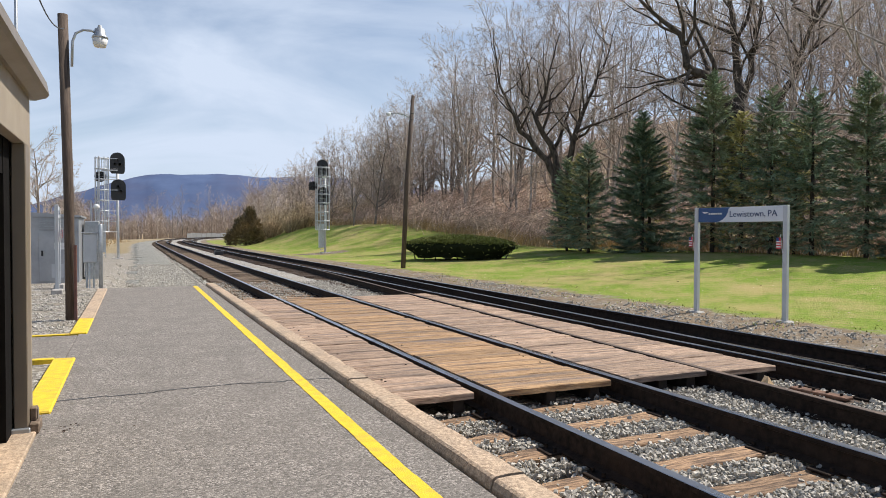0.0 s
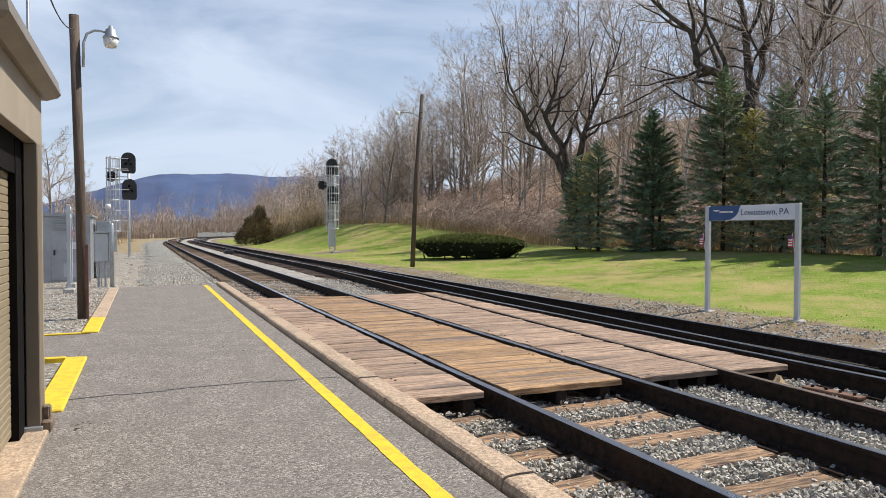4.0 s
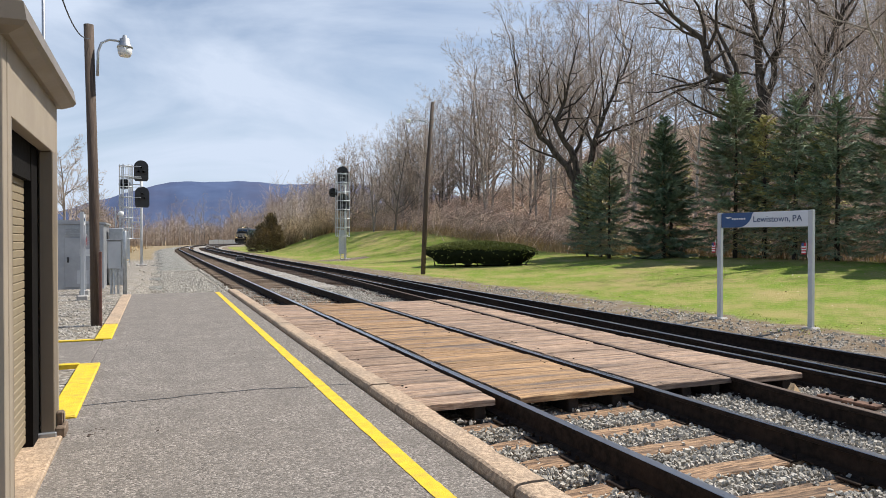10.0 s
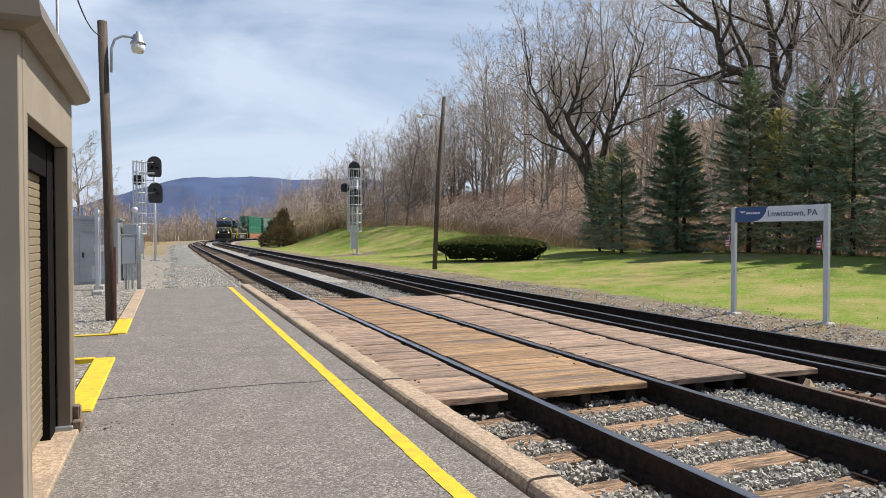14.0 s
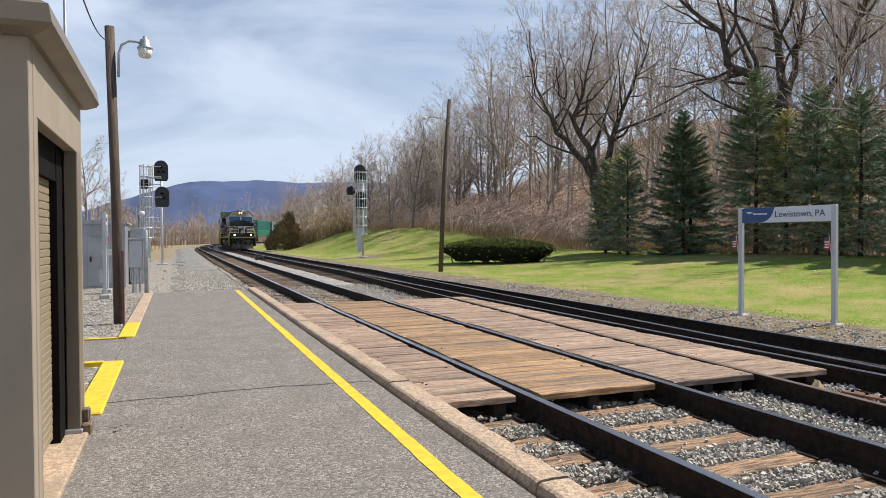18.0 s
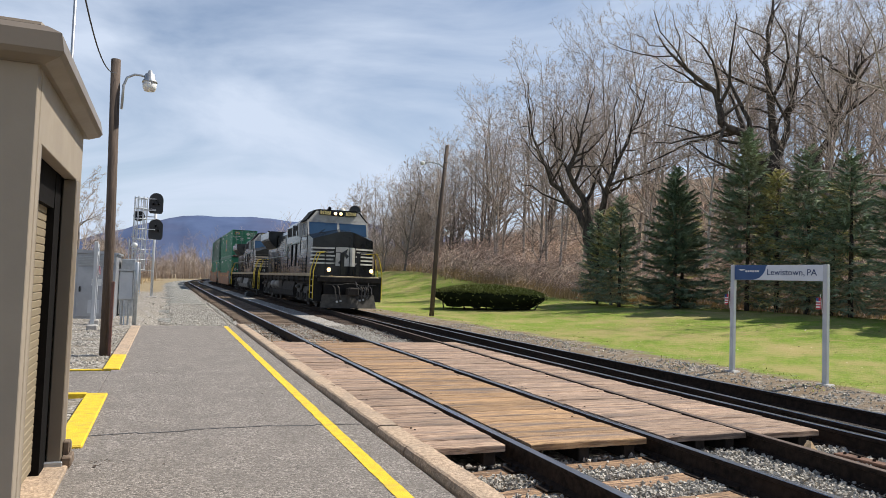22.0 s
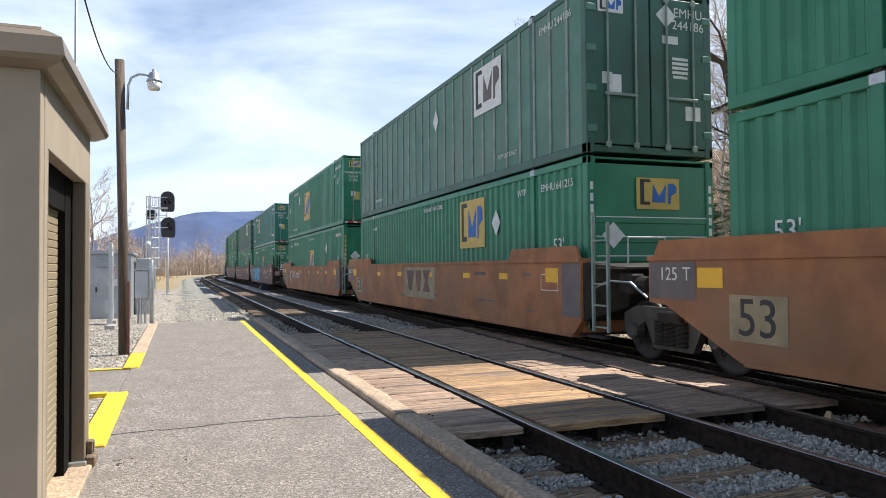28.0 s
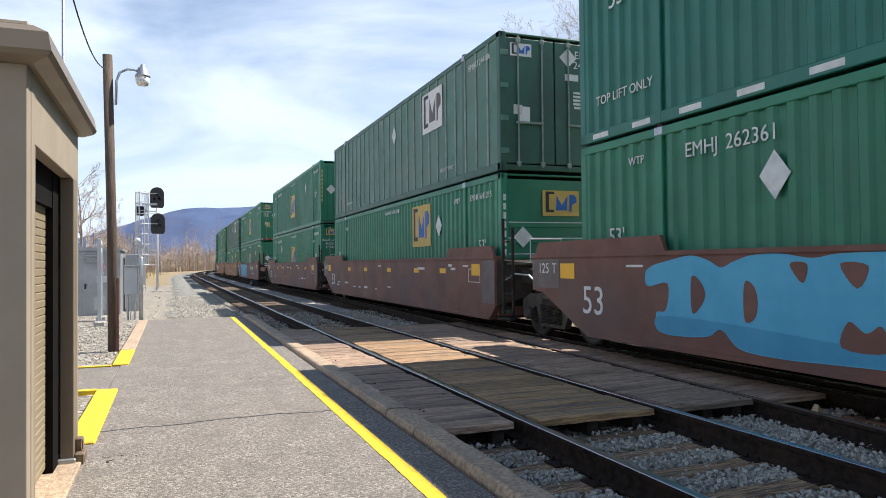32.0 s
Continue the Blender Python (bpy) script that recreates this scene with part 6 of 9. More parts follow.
def well_car(mat, label, lead_own, tail_own, number="", mark="", spray=None):
    """One well unit of an articulated stack car; its origin is on the rails below its middle."""
    c = thing("well_car", label, "freight car", "well cars of the train")
    H = 8.05
    for s in (-1, 1):
        y0, y1 = s * 1.38, s * 1.50
        g = Geo()
        tail = -H - 1.35
        prof = [(H - 0.15, 0.30), (H + 0.12, 0.55), (H + 0.12, 1.52), (tail, 1.52), (tail, 0.95), (tail + 0.35, 0.92), (-H + 0.35, 0.30)]
        g.prism(prof, min(y0, y1), max(y0, y1), "y")
        g.prism([(H + 0.12, 1.52), (tail, 1.52), (tail, 1.58), (H + 0.12, 1.58)], min(s * 1.30, s * 1.53), max(s * 1.30, s * 1.53), "y")
        part("side_sill", g, mat, c)
        part("flange", Geo().box(-H + 0.4, min(s * 1.05, s * 1.52), 0.27, H - 0.15, max(s * 1.05, s * 1.52), 0.33, 0.005), mat, c)
        for xa, xb in ((H - 2.6, H + 0.05), (tail + 0.1, -H + 2.3)):
            part("guide_wing", Geo().prism([(xa, 1.58), (xb, 1.58), (xb - 0.1, 1.79), (xa + 0.12, 1.79)], min(s * 1.44, s * 1.50), max(s * 1.44, s * 1.50), "y"), mat, c)
    part("well_floor", Geo().box(-H, -1.38, 0.30, H, 1.38, 0.38, 0.01), UNDER, c)
    for x in (-H + 0.1, H - 0.05):
        part("bulkhead", Geo().box(x - 0.06, -1.38, 0.35, x + 0.06, 1.38, 1.50, 0.01), mat, c)
    # leading end: sloped plate, platform, ladder
    e = H + 0.12
    part("end_plate", Geo().add([(e, -1.46, 0.55), (e, -1.46, 1.5), (e + 0.55, -0.9, 1.42), (e + 0.45, -0.9, 0.8), (e, 1.46, 0.55), (e, 1.46, 1.5), (e + 0.55, 0.9, 1.42), (e + 0.45, 0.9, 0.8)],
                                [(0, 1, 2, 3), (4, 7, 6, 5), (1, 5, 6, 2), (3, 2, 6, 7), (0, 3, 7, 4), (0, 4, 5, 1)]), UNDER, c)
    part("centre_beam", Geo().box(e, -0.42, 0.82, e + (3.0 if lead_own else 1.2), 0.42, 1.30, 0.03), UNDER, c)
    part("centre_beam", Geo().box(-H - (3.6 if tail_own else 1.5), -0.42, 0.82, -H, 0.42, 1.30, 0.03), UNDER, c)
    part("platform", Geo().box(e + 0.05, -1.30, 1.40, e + 0.95, 1.30, 1.44, 0.005), TRUCK_GREY, c)
    lx = e + 0.28
    for s in (-1, 1):
        g = Geo()
        for dx in (0.0, 0.42):
            g.box(lx + dx - 0.025, s * 1.44 - 0.025, 0.42, lx + dx + 0.025, s * 1.44 + 0.025, 2.32 - 0.2 * (dx > 0), 0.006)
        for k in range(5):
            g.box(lx, s * 1.44 - 0.012, 0.48 + 0.34 * k, lx + 0.42, s * 1.44 + 0.012, 0.505 + 0.34 * k)
        part("ladder", g, POST_GREY if mat is CAR_ORANGE else UNDER, c)
        part("step", Geo().box(lx - 0.04, s * 1.44 - 0.10, 0.32, lx + 0.46, s * 1.44 + 0.03, 0.36, 0.008), UNDER, c)
    part("brake_hose", Geo().tube([(e + 0.5, -0.8, 1.3), (e + 0.9, -0.95, 1.05), (e + 1.4, -0.8, 1.0), (e + 1.9, -0.7, 1.35), (e + 2.3, -0.75, 1.45)], 0.03, 6), BRAKE_LINE, c)
    part("brake_valve", Geo().box(e + 0.62, -1.22, 1.02, e + 0.98, -0.95, 1.34, 0.04).lathe([(0.0, -0.17), (0.11, -0.16), (0.13, -0.1), (0.13, 0.12), (0.0, 0.14)], (e + 1.15, -1.08, 1.16), axis="x", n=12), UNDER, c)
    part("air_pipe", Geo().tube([(e + 0.2, -1.36, 1.10), (e + 0.55, -1.32, 1.22), (e + 1.05, -1.28, 1.20), (e + 1.35, -1.2, 0.98)], 0.018, 6), GALV, c)
    part("grab_iron", Geo().tube([(e + 0.6, -1.0, 1.44), (e + 0.6, -1.0, 1.9), (e + 0.6, -0.3, 1.9), (e + 0.6, -0.3, 1.44)], 0.016, 6), GALV, c)
    if lead_own:
        freight_truck(c, e + 2.0)
        part("end_deck", Geo().box(e + 0.5, -1.35, 1.18, e + 3.1, 1.35, 1.26, 0.01), CAR_BROWN, c)
        part("end_sill", Geo().box(e + 0.5, -1.42, 0.95, e + 3.1, -1.30, 1.17, 0.015), CAR_BROWN, c)
        for zz in (1.36, 1.52):
            part("brake_pipe", Geo().tube([(e + 0.3, -1.1, zz), (e + 1.6, -1.12, zz + 0.02), (e + 3.0, -1.1, zz)], 0.035, 8), GALV, c)
        part("coupler", Geo().box(e + 2.9, -0.2, 0.78, e + 3.75, 0.2, 1.06, 0.05), UNDER, c)
        g = Geo()
        for s in (-1, 1):
            for x in (e + 1.9, e + 2.9):
                g.box(x - 0.03, s * 1.35 - 0.03, 1.22, x + 0.03, s * 1.35 + 0.03, 2.35, 0.006)
            g.tube([(e + 1.9, s * 1.35, 1.75), (e + 2.9, s * 1.35, 1.75)], 0.02, 6)
        g.tube([(e + 2.9, -1.35, 2.1), (e + 2.9, 1.35, 2.1)], 0.018, 6)
        parts("railing", g, UNDER, c)
    t = -H - 1.35
    if tail_own:
        freight_truck(c, t - 0.9)
        part("coupler", Geo().box(t - 2.7, -0.2, 0.78, t - 1.9, 0.2, 1.06, 0.05), UNDER, c)
        part("end_deck", Geo().box(t - 2.0, -1.3, 1.16, t, 1.3, 1.24, 0.01), mat, c)
    else:
        freight_truck(c, -H - 1.42)
    # marks on the near side
    y = -1.503
    parts("grey_patch", Geo().box(t + 0.02, y - 0.003, 1.0, t + 0.95, y, 1.50).box(H - 0.5, y - 0.003, 0.60, H + 0.10, y, 1.50), PATCH_GREY, c)
    letters("125", 0.25, MARK_WHITE, on_side(t + 0.42, y - 0.004, 1.33), c, "capacity_mark", 0.002)
    letters("T", 0.25, MARK_WHITE, on_side(t + 0.78, y - 0.004, 1.33), c, "capacity_mark", 0.002)
    if mat is CAR_ORANGE:
        part("number_patch", Geo().box(t + 1.52, y - 0.003, 0.56, t + 2.38, y - 0.001, 1.10), SILL_TAN, c, "faded tan patch")
    letters("53", 0.62, MARK_BLACK if mat is CAR_ORANGE else MARK_WHITE, on_side(t + 1.95, y - 0.003, 0.82), c, "size_mark", 0.003)
    parts("panel_outline", Geo().box(H - 1.25, y - 0.003, 1.02, H - 0.62, y, 1.035).box(H - 1.25, y - 0.003, 1.30, H - 0.62, y, 1.315).box(H - 1.25, y - 0.003, 1.035, H - 1.235, y, 1.30).box(H - 0.635, y - 0.003, 1.035, H - 0.62, y, 1.30), MARK_WHITE, c)
    rg = Geo()
    for x in (t + 1.2, -4.6, -2.2, 0.6, 3.2, 5.2, H - 0.85):
        big = x in (t + 1.2, H - 0.85)
        rg.box(x - (0.22 if big else 0.2), y - 0.004, 1.17 if big else 1.2, x + (0.22 if big else 0.2), y, 1.42 if big else 1.32)
    parts("reflector", rg, REFLECTOR, c, "yellow reflectors")
    sg = Geo()
    rng = random.Random(len(label))
    for k in range(14):
        x = rng.uniform(-7, 7)
        z = rng.choice((1.36, 1.28, 0.72, 0.62))
        sg.box(x, y - 0.003, z, x + rng.uniform(0.15, 0.55), y, z + rng.uniform(0.03, 0.07))
    tagged(part("stencil", sg, PATCH_GREY if mat is CAR_ORANGE else MARK_WHITE, c), kind="stuff")
    if number:
        letters(number, 0.42, MARK_WHITE, on_side(-3.1 if number != "55361" else 3.9, y, 1.05 if number != "55361" else 1.12), c, "car_number", 0.003)
        letters("DTTX" if number != "55361" else "AOK", 0.40, MARK_WHITE, on_side(-4.45 if number != "55361" else 2.72, y, 1.05 if number != "55361" else 1.12), c, "car_prefix", 0.003)
    if mark == "panel":
        p = part("logo_panel", Geo().box(-1.7, y - 0.004, 0.62, 1.0, y, 1.46), SILL_TAN, c, "faded tan logo panel")
        mg = Geo()
        for poly in ([(-1.3, 1.32), (-0.8, 1.32), (-0.95, 0.88), (-1.15, 0.88)],
                     [(-0.7, 1.32), (-0.35, 1.32), (-0.4, 0.88), (-0.6, 0.88)],
                     [(-0.25, 0.88), (0.2, 0.88), (0.05, 1.1), (0.2, 1.32), (-0.25, 1.32), (-0.1, 1.1)]):
            mg.prism([(-1.45 + (a + 1.3) * 1.4, 0.80 + (b - 0.88) * 1.3) for a, b in poly], y - 0.008, y - 0.004, "y")
        part("logo_block", mg, CAR_BROWN, p)
    if spray == "blue":
        x0 = -6.15
        ring = [(0.0, 1.28), (0.15, 1.38), (0.5, 1.45), (0.9, 1.51), (1.2, 1.45), (1.42, 1.36), (1.6, 1.42), (1.9, 1.50), (2.3, 1.51), (2.7, 1.46), (3.0, 1.50), (3.5, 1.51), (4.0, 1.50), (4.4, 1.40), (4.8, 1.50), (5.3, 1.48),
                (5.45, 1.2), (5.35, 0.8), (5.4, 0.5), (5.0, 0.42), (4.5, 0.50), (4.2, 0.40), (3.6, 0.42), (2.9, 0.40), (2.3, 0.38), (1.7, 0.42), (1.42, 0.62), (1.2, 0.52), (0.8, 0.48), (0.3, 0.50), (0.22, 0.75), (0.42, 0.80), (0.46, 1.15), (0.05, 1.10)]
        part("graffiti", Geo().prism([(x0 + a, b) for a, b in rounded(ring)], y - 0.008, y - 0.004, "y"), SPRAY_BLUE, c, "bright blue spray-painted letters")
        low = [(0.28, 0.50), (0.24, 0.70), (0.9, 0.72), (1.5, 0.70), (2.3, 0.66), (3.0, 0.62), (3.6, 0.66), (4.3, 0.60), (5.33, 0.66), (5.38, 0.5), (5.0, 0.43), (4.5, 0.51), (4.2, 0.41), (3.6, 0.43), (2.9, 0.41), (2.3, 0.39), (1.7, 0.43), (1.42, 0.63), (1.2, 0.53), (0.8, 0.49)]
        part("graffiti", Geo().prism([(x0 + a, b) for a, b in rounded(low)], y - 0.0105, y - 0.009, "y"), SPRAY_DEEP, c, "darker blue lower edge of the spray paint")
        gaps = ([(0.92, 0.80), (1.06, 0.86), (1.16, 1.02), (1.08, 1.18), (0.92, 1.24)], [(1.80, 0.74), (1.94, 0.80), (1.98, 1.0), (1.92, 1.16), (1.80, 1.20), (1.77, 0.95)], [(2.42, 1.40), (2.64, 1.40), (2.58, 1.20)],
                [(3.02, 1.40), (3.32, 1.38), (3.20, 1.16)], [(3.02, 0.58), (3.50, 0.58), (3.44, 0.82), (3.28, 0.74), (3.10, 0.84)], [(4.0, 0.9), (4.15, 0.85), (4.2, 1.1), (4.02, 1.15)], [(4.85, 0.75), (5.0, 0.8), (4.95, 1.15), (4.82, 1.1)])
        for poly in gaps:
            part("graffiti_gap", Geo().prism([(x0 + a, b) for a, b in rounded(poly)], y - 0.0125, y - 0.0115, "y"), mat, c)
    if spray == "white":
        g = Geo()
        rng = random.Random(4)
        for k in range(9):
            a = rng.uniform(0, 6.28)
            pts = [(-5.6 + 0.5 * math.cos(a + 0.5 * j) * rng.uniform(0.6, 1.1), y - 0.006, 1.02 + 0.38 * math.sin(a + 0.5 * j) * rng.uniform(0.6, 1.0)) for j in range(6)]
            g.tube(pts, 0.012, 4)
        tagged(part("graffiti", g, MARK_WHITE, c, "white scribbled line drawing"), kind="stuff")
    return c


def build_train():
    TRAIN.append((locomotive("3637", "ET44AC", "black diesel locomotive with white nose bands, headlights on"), 26.6, 22.4))
    TRAIN.append((locomotive("8141", "ES44AC", "black diesel locomotive with grimy deck, headlights off"), 49.1, 22.4))
    boxes = {
        "ribbed": shipping_container(GREEN, "green ribbed steel shipping container with end doors", "ribbed", "doors", 1, panel=(-0.42, 1.0, 0.75, 2.05), diamond=-4.1, words=(("53'", 0.34, 6.95, 1.42), ("WTP", 0.17, 6.35, 2.15), ("53'", 0.34, -7.1, 1.42), ("WTP", 0.17, -6.6, 2.5), ("WARNING HIGH CUBE", 0.16, 0.5, 2.6)), code=("EMHJ", "262361")),
        "teal": shipping_container(GREEN_TEAL, "teal green ribbed shipping container with white edge marks", "ribbed", "doors", 1, True, panel=(-3.6, -2.25, 1.25, 2.4), diamond=-4.6, words=(("53'", 0.34, 6.9, 2.2), ("TOP LIFT ONLY", 0.17, 6.95, 0.6), ("53'", 0.26, 5.6, 0.7), ("53'", 0.4, -7.0, 2.1), ("TOP LIFT ONLY", 0.2, -6.9, 0.62)), code=("EMHU", "274671")),
        "plain": shipping_container(GREEN, "green ribbed shipping container with yellow logo panel", "ribbed", "ribs", 1, panel=(-0.5, 0.95, 0.75, 2.0), diamond=4.3, words=(("53'", 0.34, -7.2, 1.42), ("53'", 0.34, 6.95, 1.42), ("WARNING HIGH CUBE", 0.145, 0.35, 2.58), ("WTP", 0.18, -6.7, 2.4))),
        "blank": shipping_container(GREEN, "green ribbed shipping container with few markings", "ribbed", "ribs", 1, panel=None, diamond=5.2, words=(("53'", 0.34, -7.2, 1.42), ("WARNING HIGH CUBE", 0.16, 0.3, 2.58), ("WTP", 0.18, -5.8, 2.4)), code=("EMHU", "237081")),
        "bars": shipping_container(GREEN, "green ribbed shipping container with barred end wall", "ribbed", "bars", 1, panel=(2.3, 3.8, 1.5, 2.62), diamond=4.42, words=(("53'", 0.34, 7.1, 1.42), ("WTP", 0.18, 5.66, 2.5), ("WARNING HIGH CUBE", 0.15, 0.3, 2.62), ("53'", 0.34, -7.1, 1.42), ("WTP", 0.18, -5.8, 2.4)), code=("EMHU", "641215")),
        "broad": shipping_container(GREEN, "green ribbed shipping container with large faded yellow panel", "ribbed", "doors", 1, panel=(-2.05, -0.25, 0.75, 2.25), diamond=-3.6, words=(("53'", 0.34, 6.95, 1.9), ("53'", 0.34, -7.2, 1.7), ("TOP LIFT ONLY", 0.2, -5.3, 0.42), ("WTP", 0.18, 6.3, 2.2))),
        "faded": shipping_container(GREEN_FADED, "faded grey-green shipping container with dark doors", "posted", "doors", 2, frame_mat=GREEN_DARK, panel=(3.25, 4.75, 1.55, 2.6), diamond=0.6, words=(("TOP LIFT ONLY", 0.13, 5.0, 0.42), ("TOP LIFT ONLY", 0.13, -5.3, 0.42)), code=("EMHU", "244186")),
    }
    cars = {
        "panel": well_car(CAR_ORANGE, "faded orange steel well car with tan logo panel", False, False, "", "panel"),
        "orange": well_car(CAR_ORANGE, "faded orange steel well car with yellow reflectors", True, False),
        "scribble": well_car(CAR_ORANGE, "faded orange steel well car with white scribble", False, True, "727421", "", "white"),
        "blue": well_car(CAR_BROWN, "dull brown steel well car with blue graffiti", True, False, "55361", "", "blue"),
        "brown": well_car(CAR_BROWN, "dull brown steel well car with white stencils", False, False),
        "brown_tail": well_car(CAR_BROWN, "dull brown steel well car with rear platform", False, True),
    }
    plan = [(72.0, "orange", "blank", "ribbed"), (91.35, "panel", "bars", "faded"), (110.5, "scribble", "plain", "broad"),
            (133.7, "blue", "ribbed", "teal"), (152.9, "brown", "bars", "faded"), (172.0, "brown_tail", "ribbed", "plain"),
            (195.2, "blue", "plain", "ribbed"), (214.1, "panel", "plain", "faded"), (233.0, "scribble", "ribbed", "plain"),
            (256.2, "orange", "bars", "teal"), (275.1, "panel", "plain", "ribbed"), (294.0, "brown_tail", "ribbed", "faded"),
            (317.2, "orange", "plain", "ribbed"), (336.1, "brown", "bars", "teal"), (355.0, "brown_tail", "plain", "ribbed")]
    used = set()

    def take(store, key):
        ob = store[key]
        if key in used:
            return copy_thing(ob, Matrix())
        used.add(key)
        return ob
    for centre, car, low, high in plan:
        TRAIN.append((take(cars, car), centre, 18.9, 0.0))
        TRAIN.append((take(boxes, low), centre, 18.9, 0.40))
        TRAIN.append((take(boxes, high), centre, 18.9, 3.35))


def run_rows(centre, length, lift):
    """Where a vehicle of the train stands, second by second."""
    rows, t = [], 0.0
    while t < CLIP + 0.01:
        s = centre + SPEED * (23 - t)
        a, _ = line_main(s - length * 0.35)
        b, _ = line_main(s + length * 0.35)
        d, m = a - b, (a + b) / 2
        rows.append((t, pose(m.x, m.y, m.z + lift, 0, 0, math.degrees(math.atan2(d.y, d.x)))))
        t += 1.0
    return rows


def roll_rows(x, r):
    """A wheelset's turning on its truck as the train rolls."""
    step = 0.042
    n = int(CLIP / step) + 1
    return [(CLIP * k / n, pose(x, 0, r, 0, math.degrees(SPEED * CLIP * k / n / r), 0)) for k in range(n + 1)]


def motions():
    for ob, centre, length, *lift in TRAIN:
        walk(ob, run_rows(centre, length, lift[0] if lift else 0.0))
        if centre < 175:
            for child in ob.children_recursive:
                if child.name.startswith("wheelset"):
                    walk(child, roll_rows(child.location.x, child.location.z))

# ---- things by the platform ----
WEDGE = (6.2, 5.40)


def build_shed():
    sh = thing("shed", "tan metal-clad platform shed with a roller shutter", "shed")
    X, Y0, Y1 = -0.685, 4.04, 6.10
    part("wall", Geo().box(-4.6, Y0, -0.05, X, Y0 + 0.10, 2.50, 0.004), TAN_WALL, sh)
    part("wall", Geo().box(-4.6, Y1 - 0.10, -0.05, X, Y1, 2.50, 0.004), TAN_WALL, sh)
    part("wall", Geo().box(-4.6, Y0 + 0.10, -0.05, -4.5, Y1 - 0.10, 2.50), TAN_WALL, sh)
    part("corner_panel", Geo().box(X - 0.06, Y0 + 0.101, -0.02, X + 0.004, Y0 + 0.19, 2.5, 0.004), TAN_WALL, sh)
    part("lintel_panel", Geo().box(X - 0.08, Y0 + 0.195, 2.10, X, Y1 - 0.101, 2.50, 0.004), TAN_WALL, sh)
    part("jamb", Geo().box(X - 0.085, Y1 - 0.30, 0.03, X + 0.006, Y1 - 0.101, 2.10, 0.006), TAN_TRIM, sh, "brown metal door jamb")
    part("jamb", Geo().box(X - 0.085, Y0 + 0.195, 0.03, X, Y0 + 0.24, 2.10, 0.006), TAN_TRIM, sh)
    part("jamb_foot", Geo().box(X - 0.12, Y1 - 0.33, -0.01, X + 0.02, Y1 - 0.09, 0.05, 0.006), GALV, sh)
    # a black strip and box paint the shade of the deep door reveal
    part("guide", Geo().box(X - 0.165, Y1 - 0.55, 0.0, X - 0.095, Y1 - 0.301, 2.10), SHADE_BLACK, sh, "black strip painting the shaded gap by the shutter")
    part("recess", Geo().box(X - 0.20, Y0 + 0.2, 1.86, X - 0.10, Y1 - 0.3, 2.12), SHADE_BLACK, sh)
    z = 0.05
    k = 0
    slat = Geo().prism([(0.0, 0.0), (0.008, 0.005), (0.009, 0.046), (0.002, 0.0515), (-0.012, 0.0515), (-0.012, 0.0)], Y0 + 0.24, Y1 - 0.30, "y").mesh("slat", TAN_SHUTTER)
    sh2 = part("shutter", Geo().box(X - 0.20, Y0 + 0.24, 0.02, X - 0.165, Y1 - 0.3, 1.9), SHADE_BLACK, sh)
    while z < 1.85:
        part("slat", slat, None, sh2, at=pose(X - 0.150, 0, z))
        z += 0.0535
    part("sill", Geo().box(X - 0.3, Y0 - 0.7, -0.06, X + 0.055, Y1 - 0.22, 0.018, 0.01), CONCRETE, sh, "tan concrete sill")
    # the eaves trim turns the corner in a mitre
    prof = [(-0.1, 2.47), (0.03, 2.47), (0.105, 2.495), (0.125, 2.52), (0.108, 2.615), (0.03, 2.665), (-0.1, 2.665)]
    g, n = Geo(), len(prof)
    for o, z in prof:
        g.v.append((-4.7, Y0 - o, z))
    for o, z in prof:
        g.v.append((X + o, Y0 - o, z))
    for o, z in prof:
        g.v.append((X + o, Y1 + 0.08, z))
    for r in range(2):
        g.f += [(r * n + k, r * n + (k + 1) % n, (r + 1) * n + (k + 1) % n, (r + 1) * n + k) for k in range(n)]
    g.f += [tuple(range(n)), tuple(range(2 * n, 3 * n))[::-1]]
    part("fascia", g, TAN_TRIM, sh, "brown metal eaves trim")
    part("joint_cover", Geo().box(X - 0.36, Y0 - 0.131, 2.515, X - 0.24, Y0 - 0.10, 2.62, 0.008), TAN_TRIM, sh)
    part("roof", Geo().box(-4.7, Y0 - 0.02, 2.64, X + 0.02, Y1 + 0.05, 2.69, 0.02), TAN_TRIM, sh)
    bk = part("door_latch", Geo().box(X + 0.008, Y1 - 0.30, 0.0, X + 0.075, Y1 - 0.10, 0.075, 0.008).box(X + 0.008, Y1 - 0.22, 0.075, X + 0.05, Y1 - 0.12, 0.17, 0.006), RUSTY, sh, "rusty steel latch box at the jamb")
    part("latch_plate", Geo().box(X + 0.05, Y1 - 0.20, 0.085, X + 0.058, Y1 - 0.13, 0.16, 0.003), TAN_TRIM, bk)


